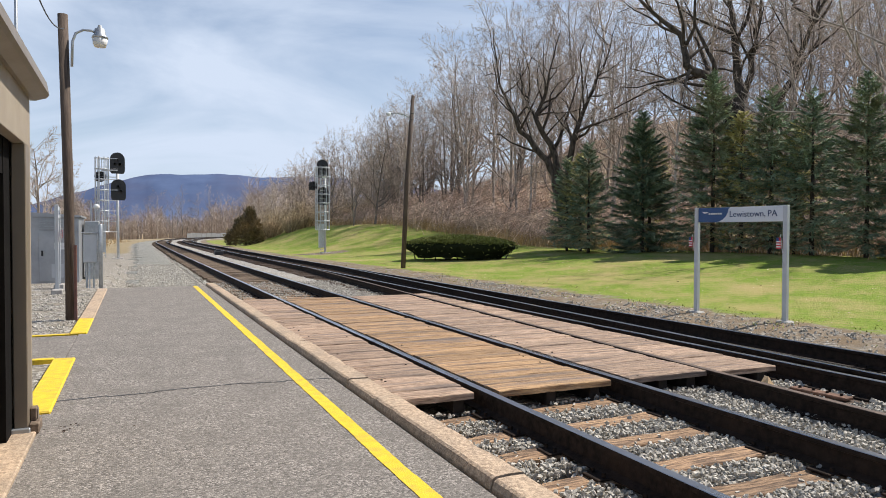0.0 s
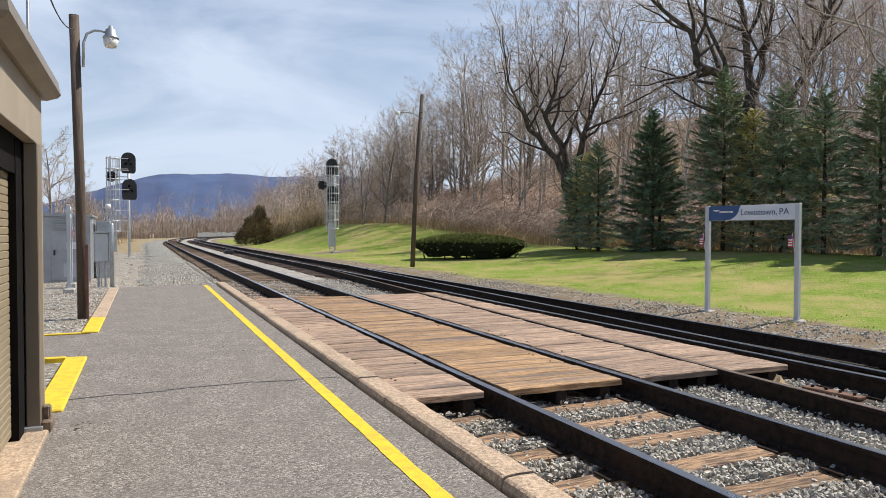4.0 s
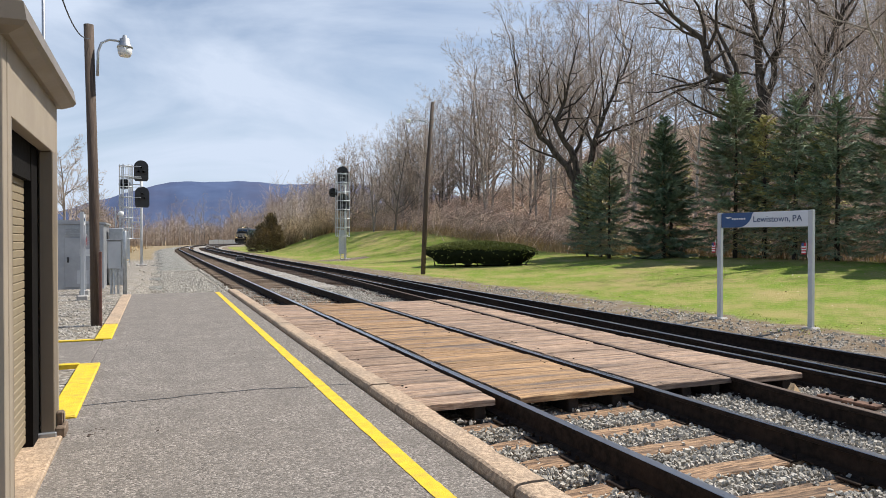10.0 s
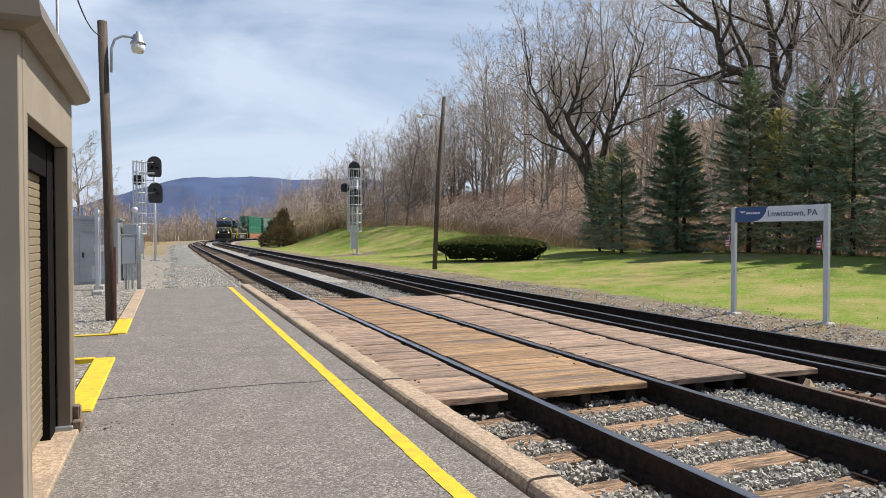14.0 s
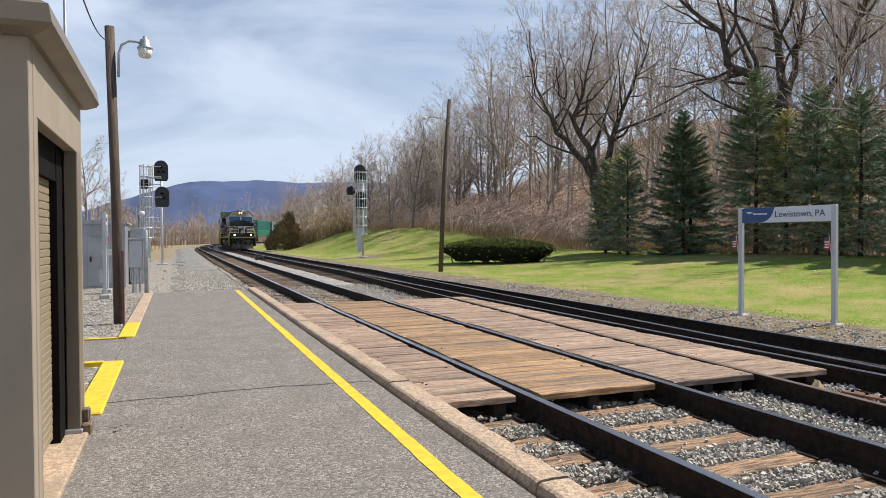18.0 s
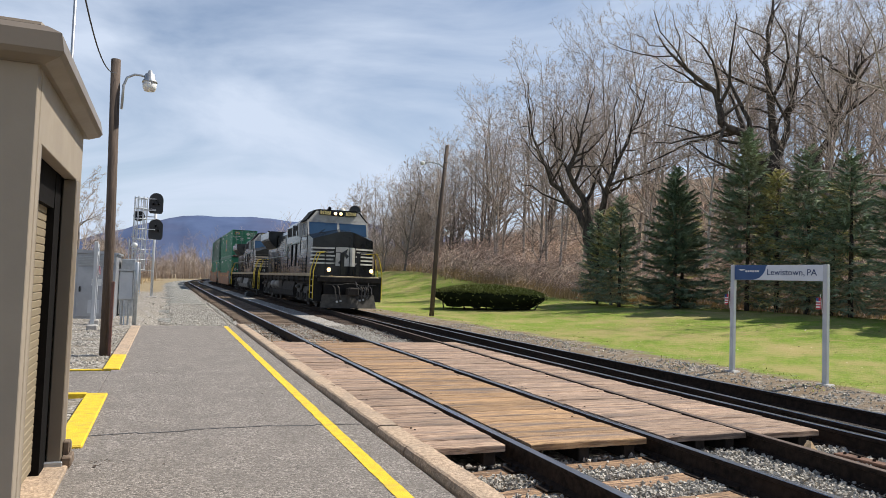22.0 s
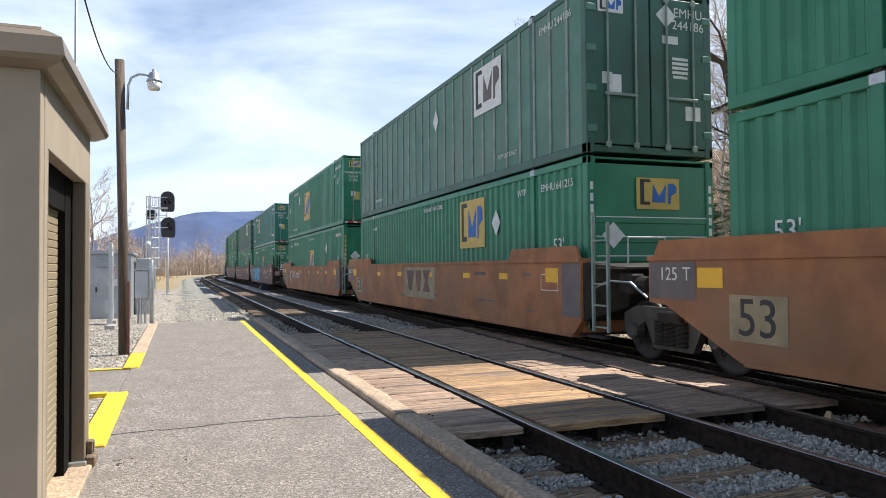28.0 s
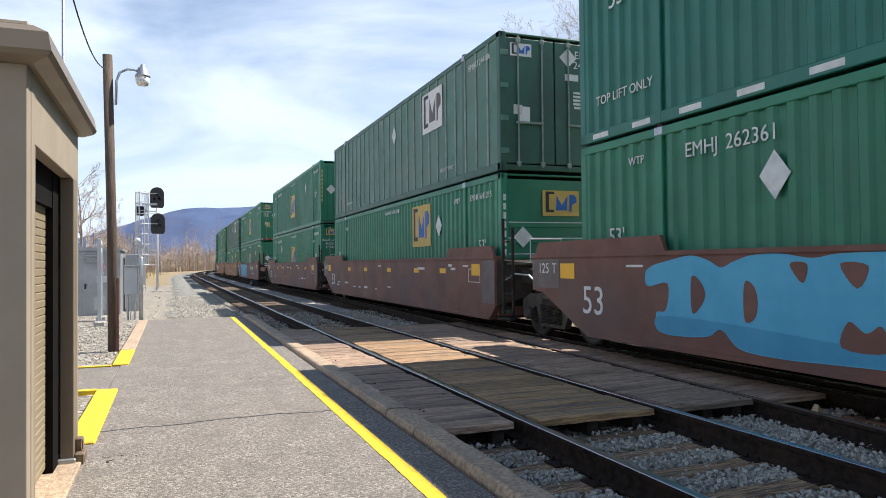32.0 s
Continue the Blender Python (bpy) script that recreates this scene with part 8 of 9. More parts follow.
def spruce(seed, height, width, bare=0.08, dense=1.0, tier=0.42, droop0=-0.38, thin=0.0):
    """A spruce: trunk, tiers of boughs with bare twigs near the trunk, each a spray of needled shoots."""
    r = random.Random(seed)
    wood, bough, leaf = Geo(), Geo(), Geo()
    wood.tube([(0, 0, -0.4), (0.03, 0.02, height * 0.5), (0, 0, height * 0.97)], [0.12, 0.075, 0.015], 8, caps=False)

    def shoot(q, way, ln, w, nrm):
        """A needled shoot: a low ridge of two narrow faces."""
        side = way.cross(nrm).normalized() * w
        e = q + way * ln
        top = nrm * (w * 0.45)
        leaf.add([q - side, q + top, q + side, e - side * 0.35, e + top * 0.3, e + side * 0.35], [(0, 1, 4, 3), (1, 2, 5, 4)])
    z = height * bare
    while z < height * 0.985:
        f = (z - height * bare) / (height * (1 - bare))
        full = 1.0 - thin * (1 - smoothstep(0.12, 0.55, f))
        reach = width * (1 - f) ** 0.80 * (0.62 + 0.38 * smoothstep(0, 0.14, f)) + 0.12
        n = max(5, int((10 if f < 0.6 else 7) * dense ** 0.5))
        turn = r.uniform(0, 6.28)
        for k in range(n):
            a = turn + 2 * math.pi * k / n + r.uniform(-0.28, 0.28)
            ln = reach * r.uniform(0.68, 1.12)
            out = Vector((math.cos(a), math.sin(a), 0))
            droop = droop0 + 1.0 * f
            p0 = Vector((0, 0, z + r.uniform(-0.16, 0.16)))
            p1 = p0 + out * ln * 0.55 + Vector((0, 0, ln * droop * 0.62))
            p2 = p0 + out * ln + Vector((0, 0, ln * (droop * 0.9 + 0.14)))
            bough.tube([p0, p1, p2], [0.024, 0.014, 0.006], 3, caps=False)
            across = out.cross(Vector((0, 0, 1)))
            m = max(6, int(ln * 15 * dense) + 3)
            for j in range(m):
                t = 0.14 + 0.88 * (j + r.random()) / m
                q = p0.lerp(p1, t / 0.55) if t < 0.55 else p1.lerp(p2, min(1.0, (t - 0.55) / 0.45))
                spread = (0.13 + 0.27 * (1 - t)) * min(1.0, ln) + 0.07
                for sg in (-1, 1):
                    way = (out * r.uniform(0.5, 1.0) + across * sg * r.uniform(0.45, 1.1) + Vector((0, 0, droop * 0.6 + r.uniform(-0.35, 0.25)))).normalized()
                    if r.random() > full or (t < 0.42 and f < 0.7 and r.random() < 0.6):
                        if r.random() < 0.6:
                            bough.tube([q, q + way * spread * r.uniform(0.8, 1.4)], [0.009, 0.005], 3, caps=False)
                        continue
                    nrm = (Vector((0, 0, 1)) + across * r.uniform(-0.4, 0.4) + out * r.uniform(-0.1, 0.5)).normalized()
                    shoot(q, way, spread * r.uniform(0.8, 1.5), r.uniform(0.03, 0.052), nrm)
                    tip = q + way * spread * 0.6
                    shoot(tip, (way + across * sg * r.uniform(-0.8, 0.8) + Vector((0, 0, r.uniform(-0.2, 0.5)))).normalized(), spread * r.uniform(0.4, 0.8), r.uniform(0.03, 0.05), nrm)
                if r.random() < 0.4 * full:
                    shoot(q, (out * 0.6 + Vector((0, 0, -0.7))).normalized(), spread * 0.8, 0.04, out)
            shoot(p2 - out * 0.05, (out + Vector((0, 0, 0.45))).normalized(), 0.24, 0.05, Vector((0, 0, 1)))
        z += tier * r.uniform(0.75, 1.25) * (1 - 0.45 * f)
    return wood, bough, leaf


def build_woods():
    kinds = []
    for seed, h, counts, lo, bark in ((1, 17, (18, 7, 6, 2), 0.20, BARK), (2, 19, (19, 7, 6, 2), 0.24, BARK_PALE), (3, 15, (17, 7, 6, 2), 0.15, BARK), (4, 21, (20, 6, 6, 2), 0.28, BARK_PALE),
                                      (5, 12, (15, 6, 6, 2), 0.13, BARK), (6, 16, (17, 6, 6, 2), 0.18, BARK)):
        kinds.append((h, forest_tree(seed, h, counts, lo).meshes(bark, TWIG)))
    kinds.append((8, forest_tree(7, 8, (24, 9, 7, 3), 0.14, 0.05, 0.13).meshes(BARK, TWIG)))
    rng = random.Random(21)
    label = {0: "tall bare deciduous tree on the wooded slope", 1: "tall bare pale-barked tree on the wooded slope", 2: "bare spreading deciduous tree on the slope", 3: "tall slender bare pale-barked tree",
             6: "bushy round-crowned bare tree", 4: "small bare bushy deciduous tree", 5: "bare grey deciduous tree on the slope"}

    def put(i, x, y, scale, tag="woodland trees"):
        z = ground_height(x, y)
        # the crown line sinks towards the curve
        az, far = math.degrees(math.atan2(x, y)), math.hypot(x, y)
        if tag == "woodland trees" and 10 < az < 33:
            rise = float(np.interp(az - 1.3, (10.7, 16.3, 18.4, 22, 22.8, 24.1, 25.7, 27.5, 31), (6.4, 8.4, 10.2, 11.2, 13, 15, 17.2, 19.2, 24)))
            scale = max(0.35, min(scale, (far * math.tan(radians(rise)) * rng.uniform(0.86, 1.04) + 1.45 - z) / kinds[i][0]))
        m = pose(x, y, z, rng.uniform(-4, 4), rng.uniform(-4, 4), rng.uniform(0, 360))
        ob = plant("bare_tree", label[i], "tree", kinds[i][1], m, tag)
        ob.scale = (scale, scale, scale * rng.uniform(0.92, 1.08))
    # the slope behind the lawn
    count = 0
    while count < 104:
        s = rng.uniform(6, 98)
        foot = 20.0 - 5.0 * smoothstep(40, 80, s)
        d = foot + 3.0 + 46 * rng.random() ** 1.3
        x = 7.68 + d
        if s > 62 and d > foot + 34:
            continue
        az = math.degrees(math.atan2(x, s))
        if az > 62:
            continue
        size = 1.0
        put(rng.choice((0, 1, 2, 3, 3, 5, 5)), x, s, size * rng.uniform(0.8, 1.12) * (0.85 if d < foot + 8 else 1.0))
        count += 1
    # smaller ones along the foot and towards the curve
    for k in range(62):
        s = rng.uniform(62, 160)
        d = 13.5 + rng.uniform(0, 22)
        p, h = line_main(s, d)
        i = rng.choice((2, 2, 4, 5, 6))
        put(i, p.x, p.y, rng.uniform(0.62, 0.92) * (1.0 if s < 95 else 0.8) * (1.35 if i == 6 else 1.0))
    for k in range(24):
        p, h = line_main(rng.uniform(98, 168), 12.5 + 18 * rng.random())
        put(rng.choice((6, 6, 4)), p.x, p.y, rng.uniform(0.95, 1.35))
    # the tall edge of the wood, sinking towards the curve
    for k in range(20):
        az, r = rng.uniform(12, 28), rng.uniform(68, 108)
        x, y = r * math.sin(radians(az)), r * math.cos(radians(az))
        if offset(x, y)[0] < 13:
            continue
        top = r * math.tan(radians(7.2 + 0.77 * (az - 12.3))) * rng.uniform(0.70, 0.90) + 1.45
        i = rng.choice((0, 1, 2, 5, 5))
        put(i, x, y, min(1.35, max(0.4, (top - ground_height(x, y)) / kinds[i][0])))
    # beyond the curve and behind the shelter
    for x, y, i, sc in ((-4.6, 44, 6, 0.86), (-6.4, 46, 6, 0.8), (-3.9, 50, 6, 0.62), (-8.2, 45, 6, 0.85), (-2.8, 62, 6, 0.6), (8.5, 175, 5, 0.62), (5.5, 190, 0, 0.62), (1.5, 205, 2, 0.6), (-4, 200, 4, 0.8), (11.5, 215, 3, 0.6), (14, 228, 5, 0.75),
                        (-2.0, 168, 4, 0.7), (21, 260, 0, 0.8), (26, 262, 3, 0.75), (31, 266, 5, 0.9), (37, 270, 2, 0.9), (17, 258, 2, 0.75), (45, 262, 0, 0.9), (52, 250, 5, 0.9)):
        put(i, x, y, sc, "trees beyond the curve")
    # two big old trees among the rest
    z0 = ground_height(29.6, 44.5)
    a = forked_tree(31, ((((0.3, 0, -0.4), (-0.5, 0.3, 4.6), (-1.6, 0.5, 6.8), (-3.6, 0.2, 9.2), (-4.8, 0.4, 12.0), (-5.4, 0, 16.5)), 0.42, 0.06),
                         (((0.1, 0.2, 0.5), (-0.7, 0.2, 6.6), (-2.1, -0.2, 9.6), (-1.2, 0.1, 12.2), (-0.4, 0.4, 16.0)), 0.34, 0.06),
                         (((0.4, -0.1, 0.2), (0.3, 0.2, 6.0), (1.2, -0.3, 9.0), (2.4, 0.1, 12.0), (3.9, 0.3, 16.6)), 0.36, 0.05),
                         (((-2.0, 0.2, 9.5), (-3.2, 0.6, 11.5), (-3.6, 1.0, 14.5)), 0.15, 0.04),
                         (((0.8, 0, 7.8), (2.4, -0.6, 9.0), (4.6, -0.9, 9.6)), 0.12, 0.03)))
    old_tree("large dark many-stemmed bare old tree", a, pose(29.6, 44.5, z0, 0, 0, -33.6))
    z0 = ground_height(32.2, 30.6)
    b = forked_tree(34, ((((0, 0, -0.5), (0.1, 0, 4.0), (-0.3, 0.2, 8.0), (-1.4, 0.1, 9.6), (-2.7, -0.2, 10.7), (-3.1, 0.1, 12.6), (-5.1, 0.2, 14.6), (-6.5, 0.4, 16.4)), 0.50, 0.13),
                         (((0.1, 0.1, 3.5), (0.2, 0.1, 8.2), (-0.1, 0.3, 11.5), (-0.4, 0.2, 15.0), (0.1, 0.3, 19.0)), 0.40, 0.10),
                         (((0.2, 0.0, 6.5), (0.6, -0.3, 10.0), (1.2, -0.1, 13.0), (1.5, 0.3, 17.0)), 0.28, 0.07),
                         (((0.3, 0.0, 4.0), (1.8, 0.2, 7.6), (3.1, 0.3, 9.8), (3.6, 0.0, 12.0), (4.5, -0.2, 13.6), (5.8, 0.1, 14.6)), 0.30, 0.09),
                         (((3.9, 0.0, 12.6), (3.0, 0.4, 13.8), (1.6, 0.6, 15.2)), 0.15, 0.05),
                         (((-0.2, 0.2, 7.6), (-2.8, 0.0, 8.2), (-5.4, 0.3, 10.4)), 0.15, 0.03)))
    old_tree("large dark bare old tree with crooked limbs", b, pose(32.2, 30.6, z0, 0, 0, -46.5))


def build_saplings():
    """Thin stems and whips that fill the wood behind the larger trees."""
    rng = random.Random(77)
    g = Geo()
    n = 0
    while n < 900:
        s = rng.uniform(4, 140)
        foot = 20.0 - 5.0 * smoothstep(40, 80, s)
        d = foot + 3.0 + 50 * rng.random() ** 0.9
        if s > 60 and d > foot + 34:
            continue
        p0, _ = line_main(s, d)
        if math.degrees(math.atan2(p0.x, p0.y)) > 60:
            continue
        n += 1
        h = rng.uniform(1.5, 5.0) if s < 62 else rng.uniform(1.2, 3.6)
        p = Vector((p0.x, p0.y, ground_height(p0.x, p0.y) - 0.2))
        a = rng.uniform(0, 6.28)
        w = h * rng.uniform(0.0, 0.28)
        o = Vector((math.cos(a), math.sin(a), 0))
        line = [p, p + o * w * 0.3 + Vector((0, 0, h * 0.5)), p + o * w + Vector((0, 0, h))]
        r0 = rng.uniform(0.014, 0.036)
        g.tube(line, [r0, r0 * 0.7, 0.006], 3, caps=False)
        for j in range(7):
            f = rng.uniform(0.3, 0.97)
            b = rng.uniform(0, 6.28)
            q = line[0].lerp(line[1], f / 0.5) if f < 0.5 else line[1].lerp(line[2], (f - 0.5) / 0.5)
            ln = h * rng.uniform(0.1, 0.25)
            g.tube([q, q + Vector((math.cos(b) * ln, math.sin(b) * ln, ln * rng.uniform(0.3, 1.3)))], [r0 * 0.45, 0.004], 3, caps=False)
    ob = new("saplings", g.mesh("saplings", surface("sapling_bark", (0.56, 0.49, 0.42), (0.32, 0.27, 0.225), 0.4, 0.9, bump=0.0, spec=0.2, island=0.35), weld=False))
    tagged(ob, "dense leafless grey-brown saplings among the trees", "saplings", kind="stuff")


def build_far_woods():
    """The low line of woods across the valley, joined."""
    rng = random.Random(8)
    g = Geo()
    for k in range(2900):
        az = radians(rng.uniform(-16, 13))
        r = rng.uniform(255, 420)
        x, y = r * math.sin(az), r * math.cos(az)
        h = rng.uniform(8, 19) * (0.52 + 0.8 * max(0.0, noise.noise(Vector((az * 22, 3, 0))) * 1.5)) * (1.0 + 0.6 * smoothstep(0.07, 0.12, az))
        if abs(offset(x, y)[0]) < 9:
            continue
        z = -1.5
        lean = rng.uniform(-0.6, 0.6)
        g.tube([(x, y, z), (x + lean, y, z + h)], [0.15, 0.02], 3, caps=False)
        for j in range(15):
            f = rng.uniform(0.18, 1.0)
            a = rng.uniform(0, 6.28)
            ln = h * rng.uniform(0.08, 0.26)
            p = Vector((x + lean * f, y, z + h * f))
            g.tube([p, p + Vector((math.cos(a) * ln, math.sin(a) * ln, ln * rng.uniform(0.4, 1.4)))], [0.05, 0.02], 3, caps=False)
    ob = new("far_woods", g.mesh("far_woods", surface("far_wood", (0.50, 0.40, 0.32), (0.33, 0.262, 0.21), 0.2, 0.95, bump=0.0, spec=0.1, island=0.3), weld=False))
    tagged(ob, "distant bare brown woods across the valley", "woods", kind="stuff")


def build_conifers():
    variants = []
    for seed, h, w, bare, dense, thin, nm in ((1, 7.6, 2.5, 0.02, 1.2, 0.0, NEEDLE), (2, 9.0, 2.7, 0.08, 0.95, 0.42, NEEDLE_OLIVE), (3, 6.6, 2.2, 0.10, 0.45, 0.5, NEEDLE_PALE), (4, 7.2, 2.1, 0.09, 0.85, 0.48, NEEDLE_OLIVE)):
        wo, bo, le = spruce(seed, h, w, bare, dense, thin=thin)
        variants.append((wo.mesh("trunk", BARK_DARK, False, False), bo.mesh("bough", SPRUCE_TWIG, False, False), le.mesh("crown", nm, False, False)))
    rows = [(24.6, 36.6, 3, 0.80, "slim green spruce with bare lower trunk"), (24.2, 33.8, 3, 0.88, "green spruce with thin lower boughs"), (24.9, 35.6, 2, 0.9, "thin pale green spruce"), (25.3, 30.4, 0, 0.98, "dense dark green spruce reaching the ground"),
            (26.6, 31.4, 2, 1.0, "thin pale green spruce"), (26.9, 27.0, 1, 1.0, "tall blue-green spruce with loose crown"), (27.2, 23.7, 3, 1.06, "slender dark green spruce"), (27.4, 25.6, 2, 1.05, "thin pale green spruce"),
            (26.9, 21.3, 3, 0.98, "green spruce with drooping boughs"), (26.6, 18.6, 1, 0.8, "large dark green spruce"), (27.8, 22.9, 2, 0.9, "thin pale green spruce"), (27.2, 16.0, 0, 1.05, "dense dark green spruce"), (28.0, 13.2, 1, 0.9, "tall green spruce by the lawn")]
    rng = random.Random(2)
    for x, y, i, sc, lab in rows:
        ob = thing("spruce", lab, "spruce tree", "spruces along the lawn", at=pose(x, y, ground_height(x, y), 0, 0, rng.uniform(0, 360)))
        ob.scale = (sc, sc, sc)
        part("trunk", variants[i][0], None, ob)
        part("bough", variants[i][1], None, ob, "tan bare inner boughs")
        part("crown", variants[i][2], None, ob)
    r = random.Random(9)
    wo, le = Geo(), Geo()
    wo.tube([(0, 0, -0.4), (0, 0, 3.0), (0, 0, 5.6)], [0.16, 0.1, 0.02], 8, caps=False)
    lobes = [(Vector((0, 0, 2.2)), 1.9, 2.0), (Vector((0.9, -0.3, 1.6)), 1.8, 1.7), (Vector((-1.2, 0.2, 1.5)), 1.7, 1.5), (Vector((0.5, 0.2, 3.6)), 1.35, 1.7), (Vector((0.7, 0, 4.7)), 0.7, 1.3),
             (Vector((-0.7, -0.4, 3.0)), 1.2, 1.3), (Vector((1.9, 0.3, 1.2)), 1.2, 1.1), (Vector((-2.2, 0, 1.0)), 1.0, 1.0), (Vector((1.4, -0.6, 2.9)), 0.9, 1.2)]
    for k in range(8200):
        c, wide, tall = lobes[r.randrange(len(lobes))]
        n = Vector((r.gauss(0, 1), r.gauss(0, 1), r.gauss(0, 1))).normalized()
        q = (0.55 + 0.5 * r.random()) * (1 + 0.5 * noise.noise(n * 2.2 + c))
        p = c + Vector((n.x * wide * q, n.y * wide * q, n.z * tall * q))
        if p.z < 0.15:
            continue
        out = (n + Vector((0, 0, 0.6)) + Vector((r.gauss(0, 0.35), r.gauss(0, 0.35), 0))).normalized()
        side = out.cross(Vector((r.gauss(0, 1), r.gauss(0, 1), r.gauss(0, 1)))).normalized() * r.uniform(0.04, 0.09)
        e = p + out * r.uniform(0.2, 0.5)
        le.add([p - side, p + side, e + side * 0.3, e - side * 0.3], [(0, 1, 2, 3)])
    ob = thing("cedar", "broad russet brown cedar beside the track", "cedar tree", at=pose(12.9, 90, ground_height(12.9, 90)))
    ob.scale = (0.78, 0.78, 0.80)
    part("trunk", wo.mesh("trunk", BARK_DARK, False, False), None, ob)
    part("crown", le.mesh("crown", surface("cedar_needles", (0.32, 0.235, 0.125), (0.105, 0.09, 0.055), 0.45, 0.85, bump=0.0, spec=0.2, island=0.4), False, False), None, ob)

    # leafless thickets on the bank beside it
    for k, (x, y, big) in enumerate(((14.6, 92, 1.0), (16.6, 93, 1.15), (18.4, 90, 1.0), (20.2, 91, 1.2), (22.4, 88, 1.1), (17.6, 97, 1.3), (24.6, 86, 1.15), (21.4, 96, 1.25), (26.8, 84, 1.0))):
        g = Geo()
        for j in range(150):
            a, lean = r.uniform(0, 6.28), abs(r.gauss(0, 0.75))
            h = r.uniform(1.4, 3.3) * (1 - 0.12 * lean)
            o = Vector((math.cos(a), math.sin(a), 0))
            p = o * r.uniform(0, 0.9) + Vector((0, 0, -0.1))
            tip = p + o * lean * 1.2 + Vector((0, 0, h))
            mid = p.lerp(tip, 0.5) + Vector((0, 0, 0.2 * lean))
            g.spike([p, mid, tip], [0.030, 0.020], 3)
            for i in range(6):
                q = mid.lerp(tip, r.uniform(-0.4, 0.95))
                b, ln = r.uniform(0, 6.28), r.uniform(0.25, 0.7)
                g.spike([q, q + Vector((math.cos(b) * ln, math.sin(b) * ln, r.uniform(0.0, 0.6)))], [0.017], 3)
        ob = thing("shrub", "leafless tan shrub thicket on the grass bank", "shrub", "shrubs on the bank", at=pose(x, y, ground_height(x, y)))
        ob.scale = (big, big, big)
        part("thicket", g.mesh("thicket", SHRUB, False, False), None, ob)


def build_hedge():
    h = thing("hedge", "long low clipped evergreen hedge on the lawn", "hedge", at=pose(17.3, 36.8, 0.0, 0, 0, -52))
    L, W, H = 3.5, 1.4, 0.95
    rng = random.Random(6)

    def skin(u, v):
        """A point on the rounded block: u round the plan, v from foot to crown."""
        a = u * 2 * math.pi
        ca, sa = math.cos(a), math.sin(a)
        k = (abs(ca) ** 3.2 + abs(sa) ** 3.2) ** -0.3125
        prof = 1.0 - 0.26 * (1 - smoothstep(0.0, 0.75, v)) - 0.03 * smoothstep(0.9, 1.0, v)
        n = 0.05 * noise.noise(Vector((ca * 4, sa * 4, v * 3))) + 0.03 * noise.noise(Vector((ca * 13, sa * 13, v * 6)))
        return Vector((L * ca * k * (prof + n), W * sa * k * (prof + n), H * v))
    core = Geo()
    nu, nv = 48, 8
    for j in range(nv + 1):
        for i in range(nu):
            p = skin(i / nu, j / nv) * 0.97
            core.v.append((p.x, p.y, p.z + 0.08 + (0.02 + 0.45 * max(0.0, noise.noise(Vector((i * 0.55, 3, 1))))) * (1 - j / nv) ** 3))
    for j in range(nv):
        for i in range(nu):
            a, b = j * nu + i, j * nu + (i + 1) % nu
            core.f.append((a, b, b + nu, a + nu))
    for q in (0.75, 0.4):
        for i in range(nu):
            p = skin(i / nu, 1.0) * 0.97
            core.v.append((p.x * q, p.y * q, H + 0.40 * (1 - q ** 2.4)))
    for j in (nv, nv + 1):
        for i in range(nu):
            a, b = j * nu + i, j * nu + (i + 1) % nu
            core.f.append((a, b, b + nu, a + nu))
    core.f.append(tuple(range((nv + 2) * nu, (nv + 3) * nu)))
    # the core's colour paints the shade of the hedge's flanks
    part("core", core, YEW_SHADE, h, smooth=True)
    leaf = Geo()

    def spray(p, n):
        for s in range(2):
            d = (n * 0.45 + Vector((rng.gauss(0, 0.7), rng.gauss(0, 0.7), rng.gauss(0, 0.5)))).normalized()
            up = d.cross(n + Vector((rng.gauss(0, 0.3), rng.gauss(0, 0.3), rng.gauss(0, 0.3)))).normalized()
            w = rng.uniform(0.03, 0.06)
            e = p + d * rng.uniform(0.07, 0.14)
            leaf.add([p - up * w * 0.5, p + up * w * 0.5, e + up * w * 0.3, e - up * w * 0.3], [(0, 1, 2, 3)])
    # few leaves on the flanks, so the dark core shows as shade
    for k in range(160):
        u, v = rng.random(), 1.0 - 0.8 * rng.random() ** 2.5
        p = skin(u, v)
        spray(p, Vector((p.x / L, p.y / W, 0.1)).normalized())
    for k in range(11000):
        u, q = rng.random(), math.sqrt(rng.random())
        p = skin(u, 1.0)
        z = H + 0.42 * (1 - q ** 2.4) + 0.04 * noise.noise(Vector((p.x * q, p.y * q, 0)))
        spray(Vector((p.x * q, p.y * q, z)), Vector((0, 0, 1)))
    part("foliage", leaf.mesh("foliage", YEW, False, False), None, h)
    for k in range(9):
        x = -3.0 + 0.74 * k
        part("stem", Geo().tube([(x, rng.uniform(-0.6, 0.4), -0.1), (x + rng.uniform(-0.15, 0.15), rng.uniform(-0.6, 0.4), 0.45)], [0.045, 0.03], 6), BARK_DARK, h)
    z0 = ground_height(17.3, 36.8) - 0.02
    h.location.z = z0


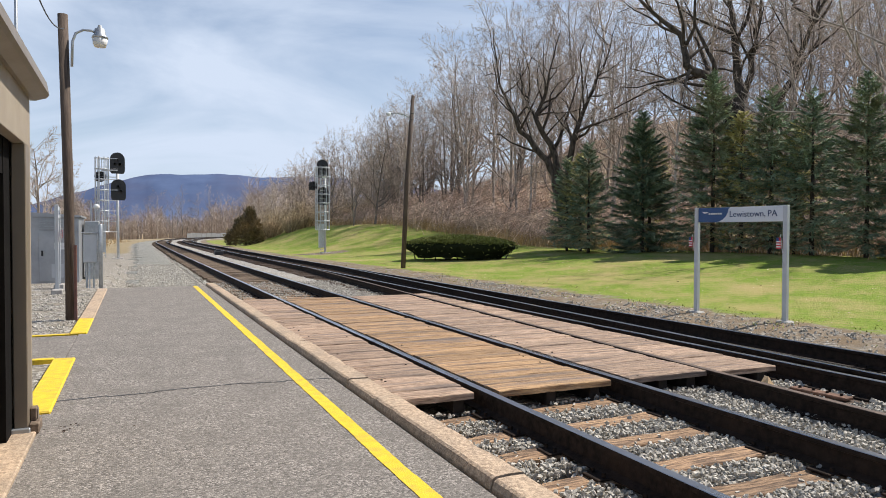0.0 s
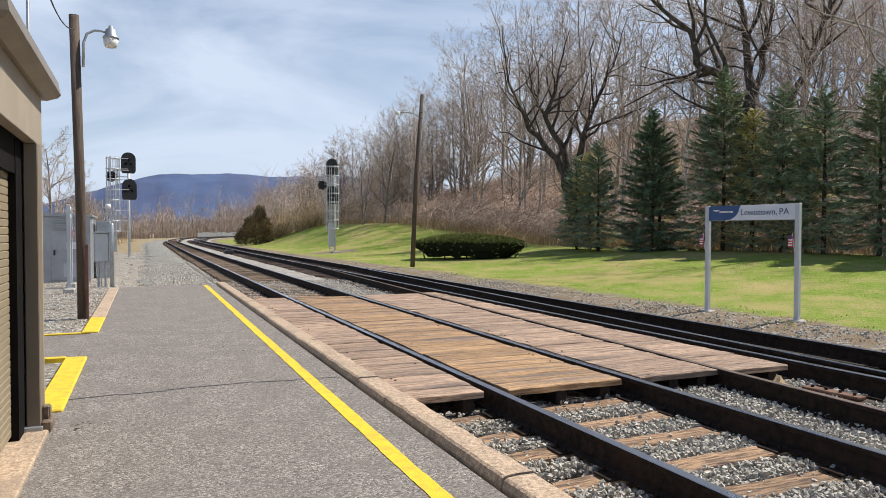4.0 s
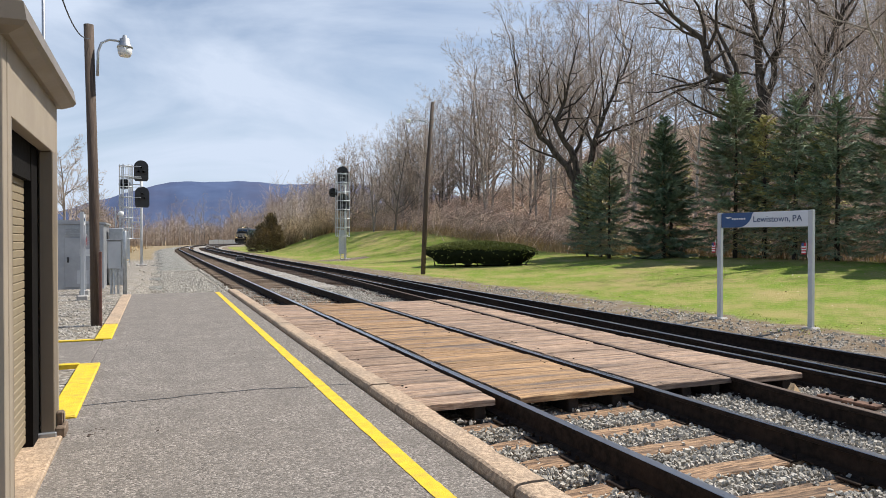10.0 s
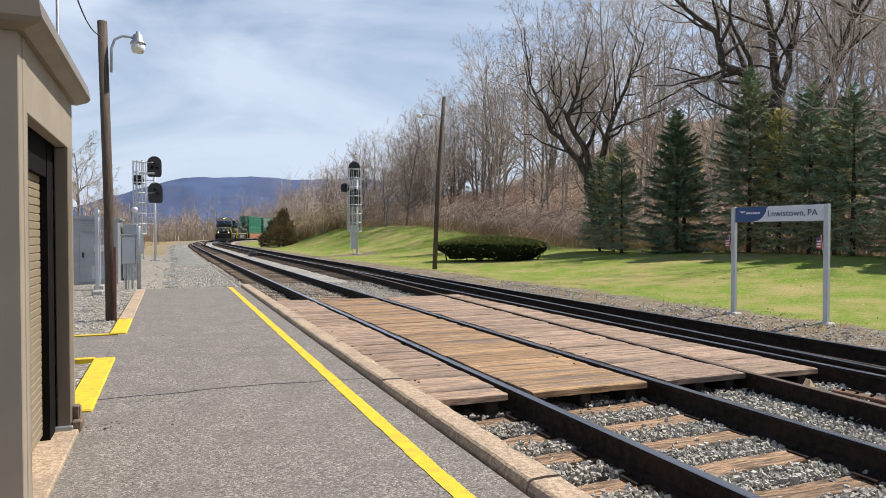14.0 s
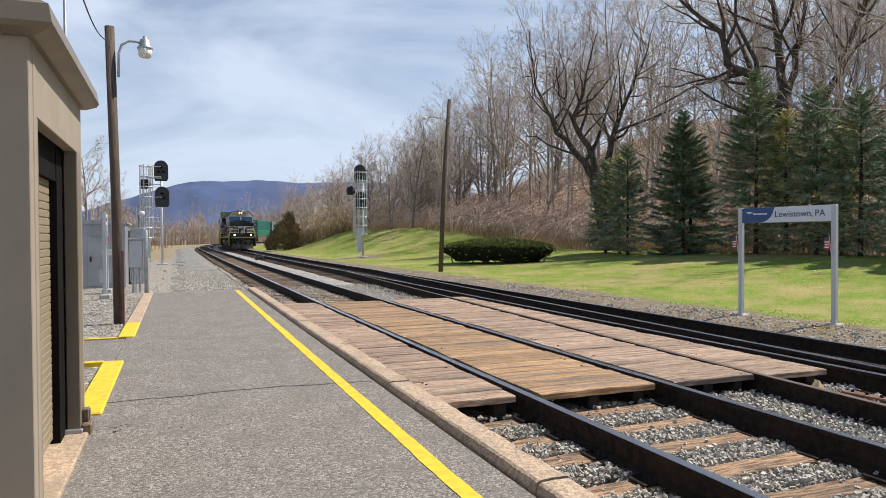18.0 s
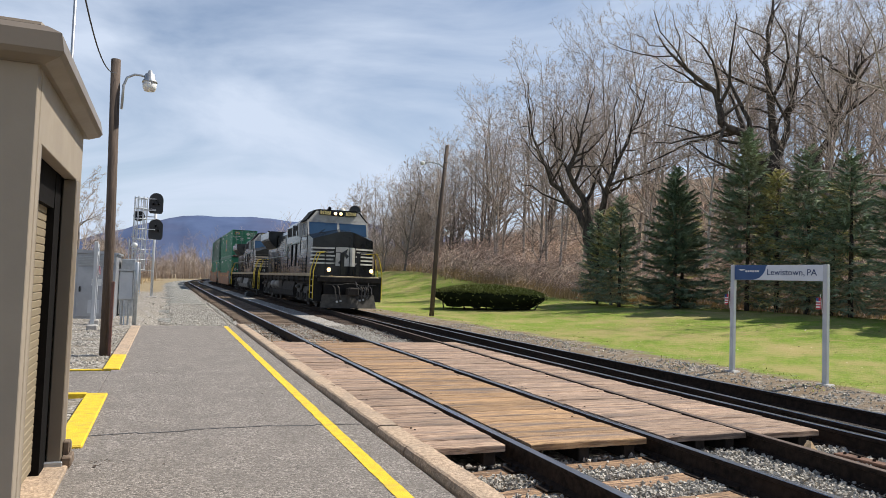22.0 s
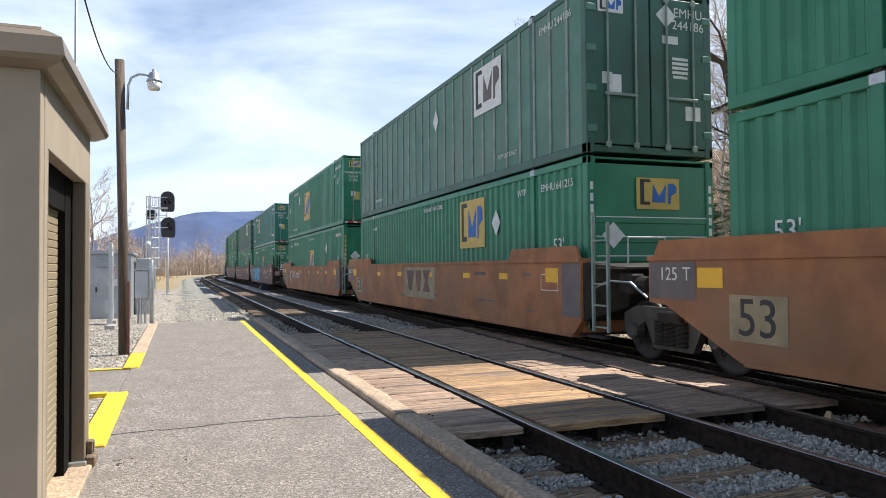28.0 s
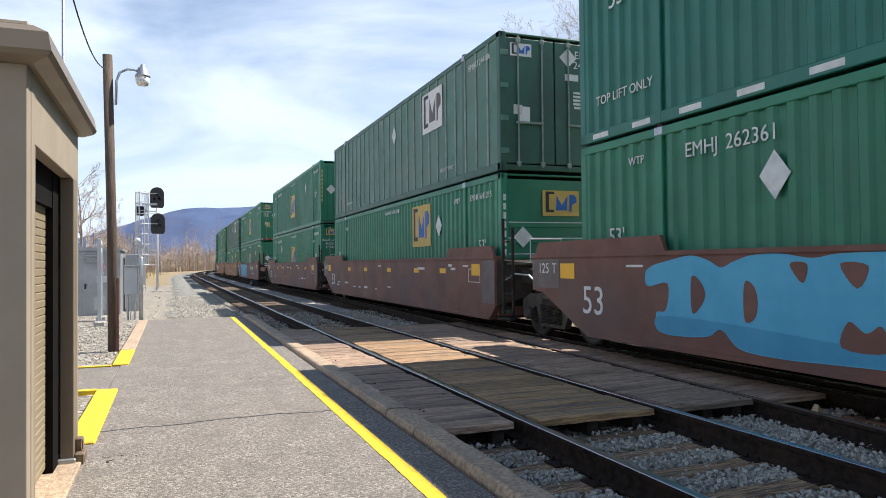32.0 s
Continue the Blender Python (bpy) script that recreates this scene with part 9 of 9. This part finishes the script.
def build_brush():
    """Brambles, saplings and dry grass along the foot of the slope."""
    rng = random.Random(14)
    g = Geo()
    for c in range(1850):
        s = rng.uniform(4, 165) if c < 1250 else rng.uniform(38, 92)
        foot = 20.0 - 5.0 * smoothstep(40, 80, s)
        d = foot + 1.0 + (13 * rng.random() if c >= 1250 else 13 * rng.random() ** 1.3 if c % 2 else 48 * rng.random())
        thick = 1.0 + 0.03 * max(0.0, d - foot - 10)
        c0, _ = line_main(s, d)
        big = rng.uniform(0.6, 1.25) * (1.0 if s > 26 else 0.75) * (2.0 if c >= 1250 else 1.0)
        spread = 0.7 if c % 2 else 1.5
        for k in range(19 if c % 2 else 14):
            x, y = c0.x + rng.gauss(0, spread), c0.y + rng.gauss(0, spread)
            a = rng.uniform(0, 6.28) if c < 1250 else rng.gauss(0.3, 1.0)
            h, w = big * rng.uniform(0.5, 1.9) * (0.72 if c >= 1250 else 1.0), big * rng.uniform(0.4, 2.0) * (1.4 if c >= 1250 else 1.0)
            o = Vector((math.cos(a), math.sin(a), 0))
            p = Vector((x, y, ground_height(x, y) - 0.1))
            line = [p, p + o * w * 0.35 + Vector((0, 0, h * 0.75)), p + o * w * 0.8 + Vector((0, 0, h)), p + o * w * 1.3 + Vector((0, 0, h * rng.uniform(0.35, 0.9)))]
            g.tube(line, [0.020 * thick, 0.017 * thick, 0.014 * thick, 0.008], 3, caps=False)
            for j in range(4):
                b, q = rng.uniform(0, 6.28), line[1].lerp(line[3], rng.random())
                ln = rng.uniform(0.2, 0.65)
                g.spike([q, q + Vector((math.cos(b) * ln, math.sin(b) * ln, rng.uniform(-0.1, 0.5)))], [0.011 * thick, 0.006], 3, caps=False)
    ob = new("brambles", g.mesh("brambles", BRAMBLE, weld=False))
    tagged(ob, "tangled leafless reddish brown brambles on the slope", "brambles", kind="stuff")
    g = Geo()
    for k in range(14000):
        s = rng.uniform(4, 120) if k % 3 else rng.uniform(36, 62)
        foot = 20.0 - 5.0 * smoothstep(40, 80, s)
        d = foot + rng.gauss(0.4, 0.9)
        if k % 4 == 0:
            d = foot + rng.uniform(0, 7)
        p, h = line_main(s, d)
        z = ground_height(p.x, p.y)
        a, ln = rng.uniform(0, 6.28), rng.uniform(0.25, 0.8) * (1.5 if s > 28 else 1.0)
        q = Vector((p.x, p.y, z))
        t = q + Vector((math.cos(a) * ln * 0.4, math.sin(a) * ln * 0.4, ln))
        side = Vector((-math.sin(a), math.cos(a), 0)) * 0.018
        g.add([q - side, q + side, t], [(0, 1, 2)])
    for k in range(7000):
        az, r = radians(rng.uniform(-14, 6)), rng.uniform(30, 150)
        x, y = r * math.sin(az), r * math.cos(az)
        d, s = offset(x, y)
        if d > -10.5 or r < 55:
            continue
        a, ln = rng.uniform(0, 6.28), rng.uniform(0.3, 1.1)
        q = Vector((x, y, ground_height(x, y)))
        t = q + Vector((math.cos(a) * ln * 0.4, math.sin(a) * ln * 0.4, ln))
        side = Vector((-math.sin(a), math.cos(a), 0)) * 0.03
        g.add([q - side, q + side, t], [(0, 1, 2)])
    ob = new("dry_grass", g.mesh("dry_grass", DRY_GRASS, weld=False))
    tagged(ob, "tall dry straw-coloured grass", "grass", kind="stuff")
    g = Geo()
    for k in range(5200):
        d, s = rng.uniform(3.0, 19), rng.uniform(3, 60)
        x, y = 7.68 + d, s
        if wave(x, y, 0.35, 9) < rng.uniform(-0.35, 0.25):
            continue
        z = ground_height(x, y) + 0.012
        a, w = rng.uniform(0, 6.28), rng.uniform(0.015, 0.04)
        o, q = Vector((math.cos(a), math.sin(a), rng.uniform(-0.3, 0.3))) * w, Vector((-math.sin(a), math.cos(a), rng.uniform(-0.2, 0.4))) * w * 0.6
        c = Vector((x, y, z))
        g.add([c - o, c - q, c + o, c + q], [(0, 1, 2, 3)])
    ob = new("fallen_leaves", g.mesh("fallen_leaves", surface("dead_leaf", (0.55, 0.46, 0.33), (0.36, 0.27, 0.17), 1.0, 0.8, bump=0.0, spec=0.2, island=0.35), weld=False))
    tagged(ob, "dry pale leaves scattered on the lawn", "leaves", kind="stuff")
    g = Geo()
    for k in range(2600):
        d, s = 2.7 + 2.6 * rng.random(), rng.uniform(3, 40)
        x, y = 7.68 + d, s
        if wave(x, y, 0.9, 9) < 0.12:
            continue
        q = Vector((x, y, ground_height(x, y) - 0.005))
        for j in range(3):
            a, ln = rng.uniform(0, 6.28), rng.uniform(0.03, 0.09)
            t = q + Vector((math.cos(a) * ln * 0.9, math.sin(a) * ln * 0.9, ln * 0.7))
            side = Vector((-math.sin(a), math.cos(a), 0)) * 0.008
            g.add([q - side, q + side, t], [(0, 1, 2)])
    ob = new("grass", g.mesh("grass", BLADE, weld=False))
    tagged(ob, "thin tufts of grass and weeds in the gravel", "grass", kind="stuff")

build_ground()
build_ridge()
build_tracks()
build_platform()
build_crossing()
build_stones()
build_things()
build_woods()
build_saplings()
build_far_woods()
build_conifers()
build_hedge()
build_brush()
build_train()
motions()
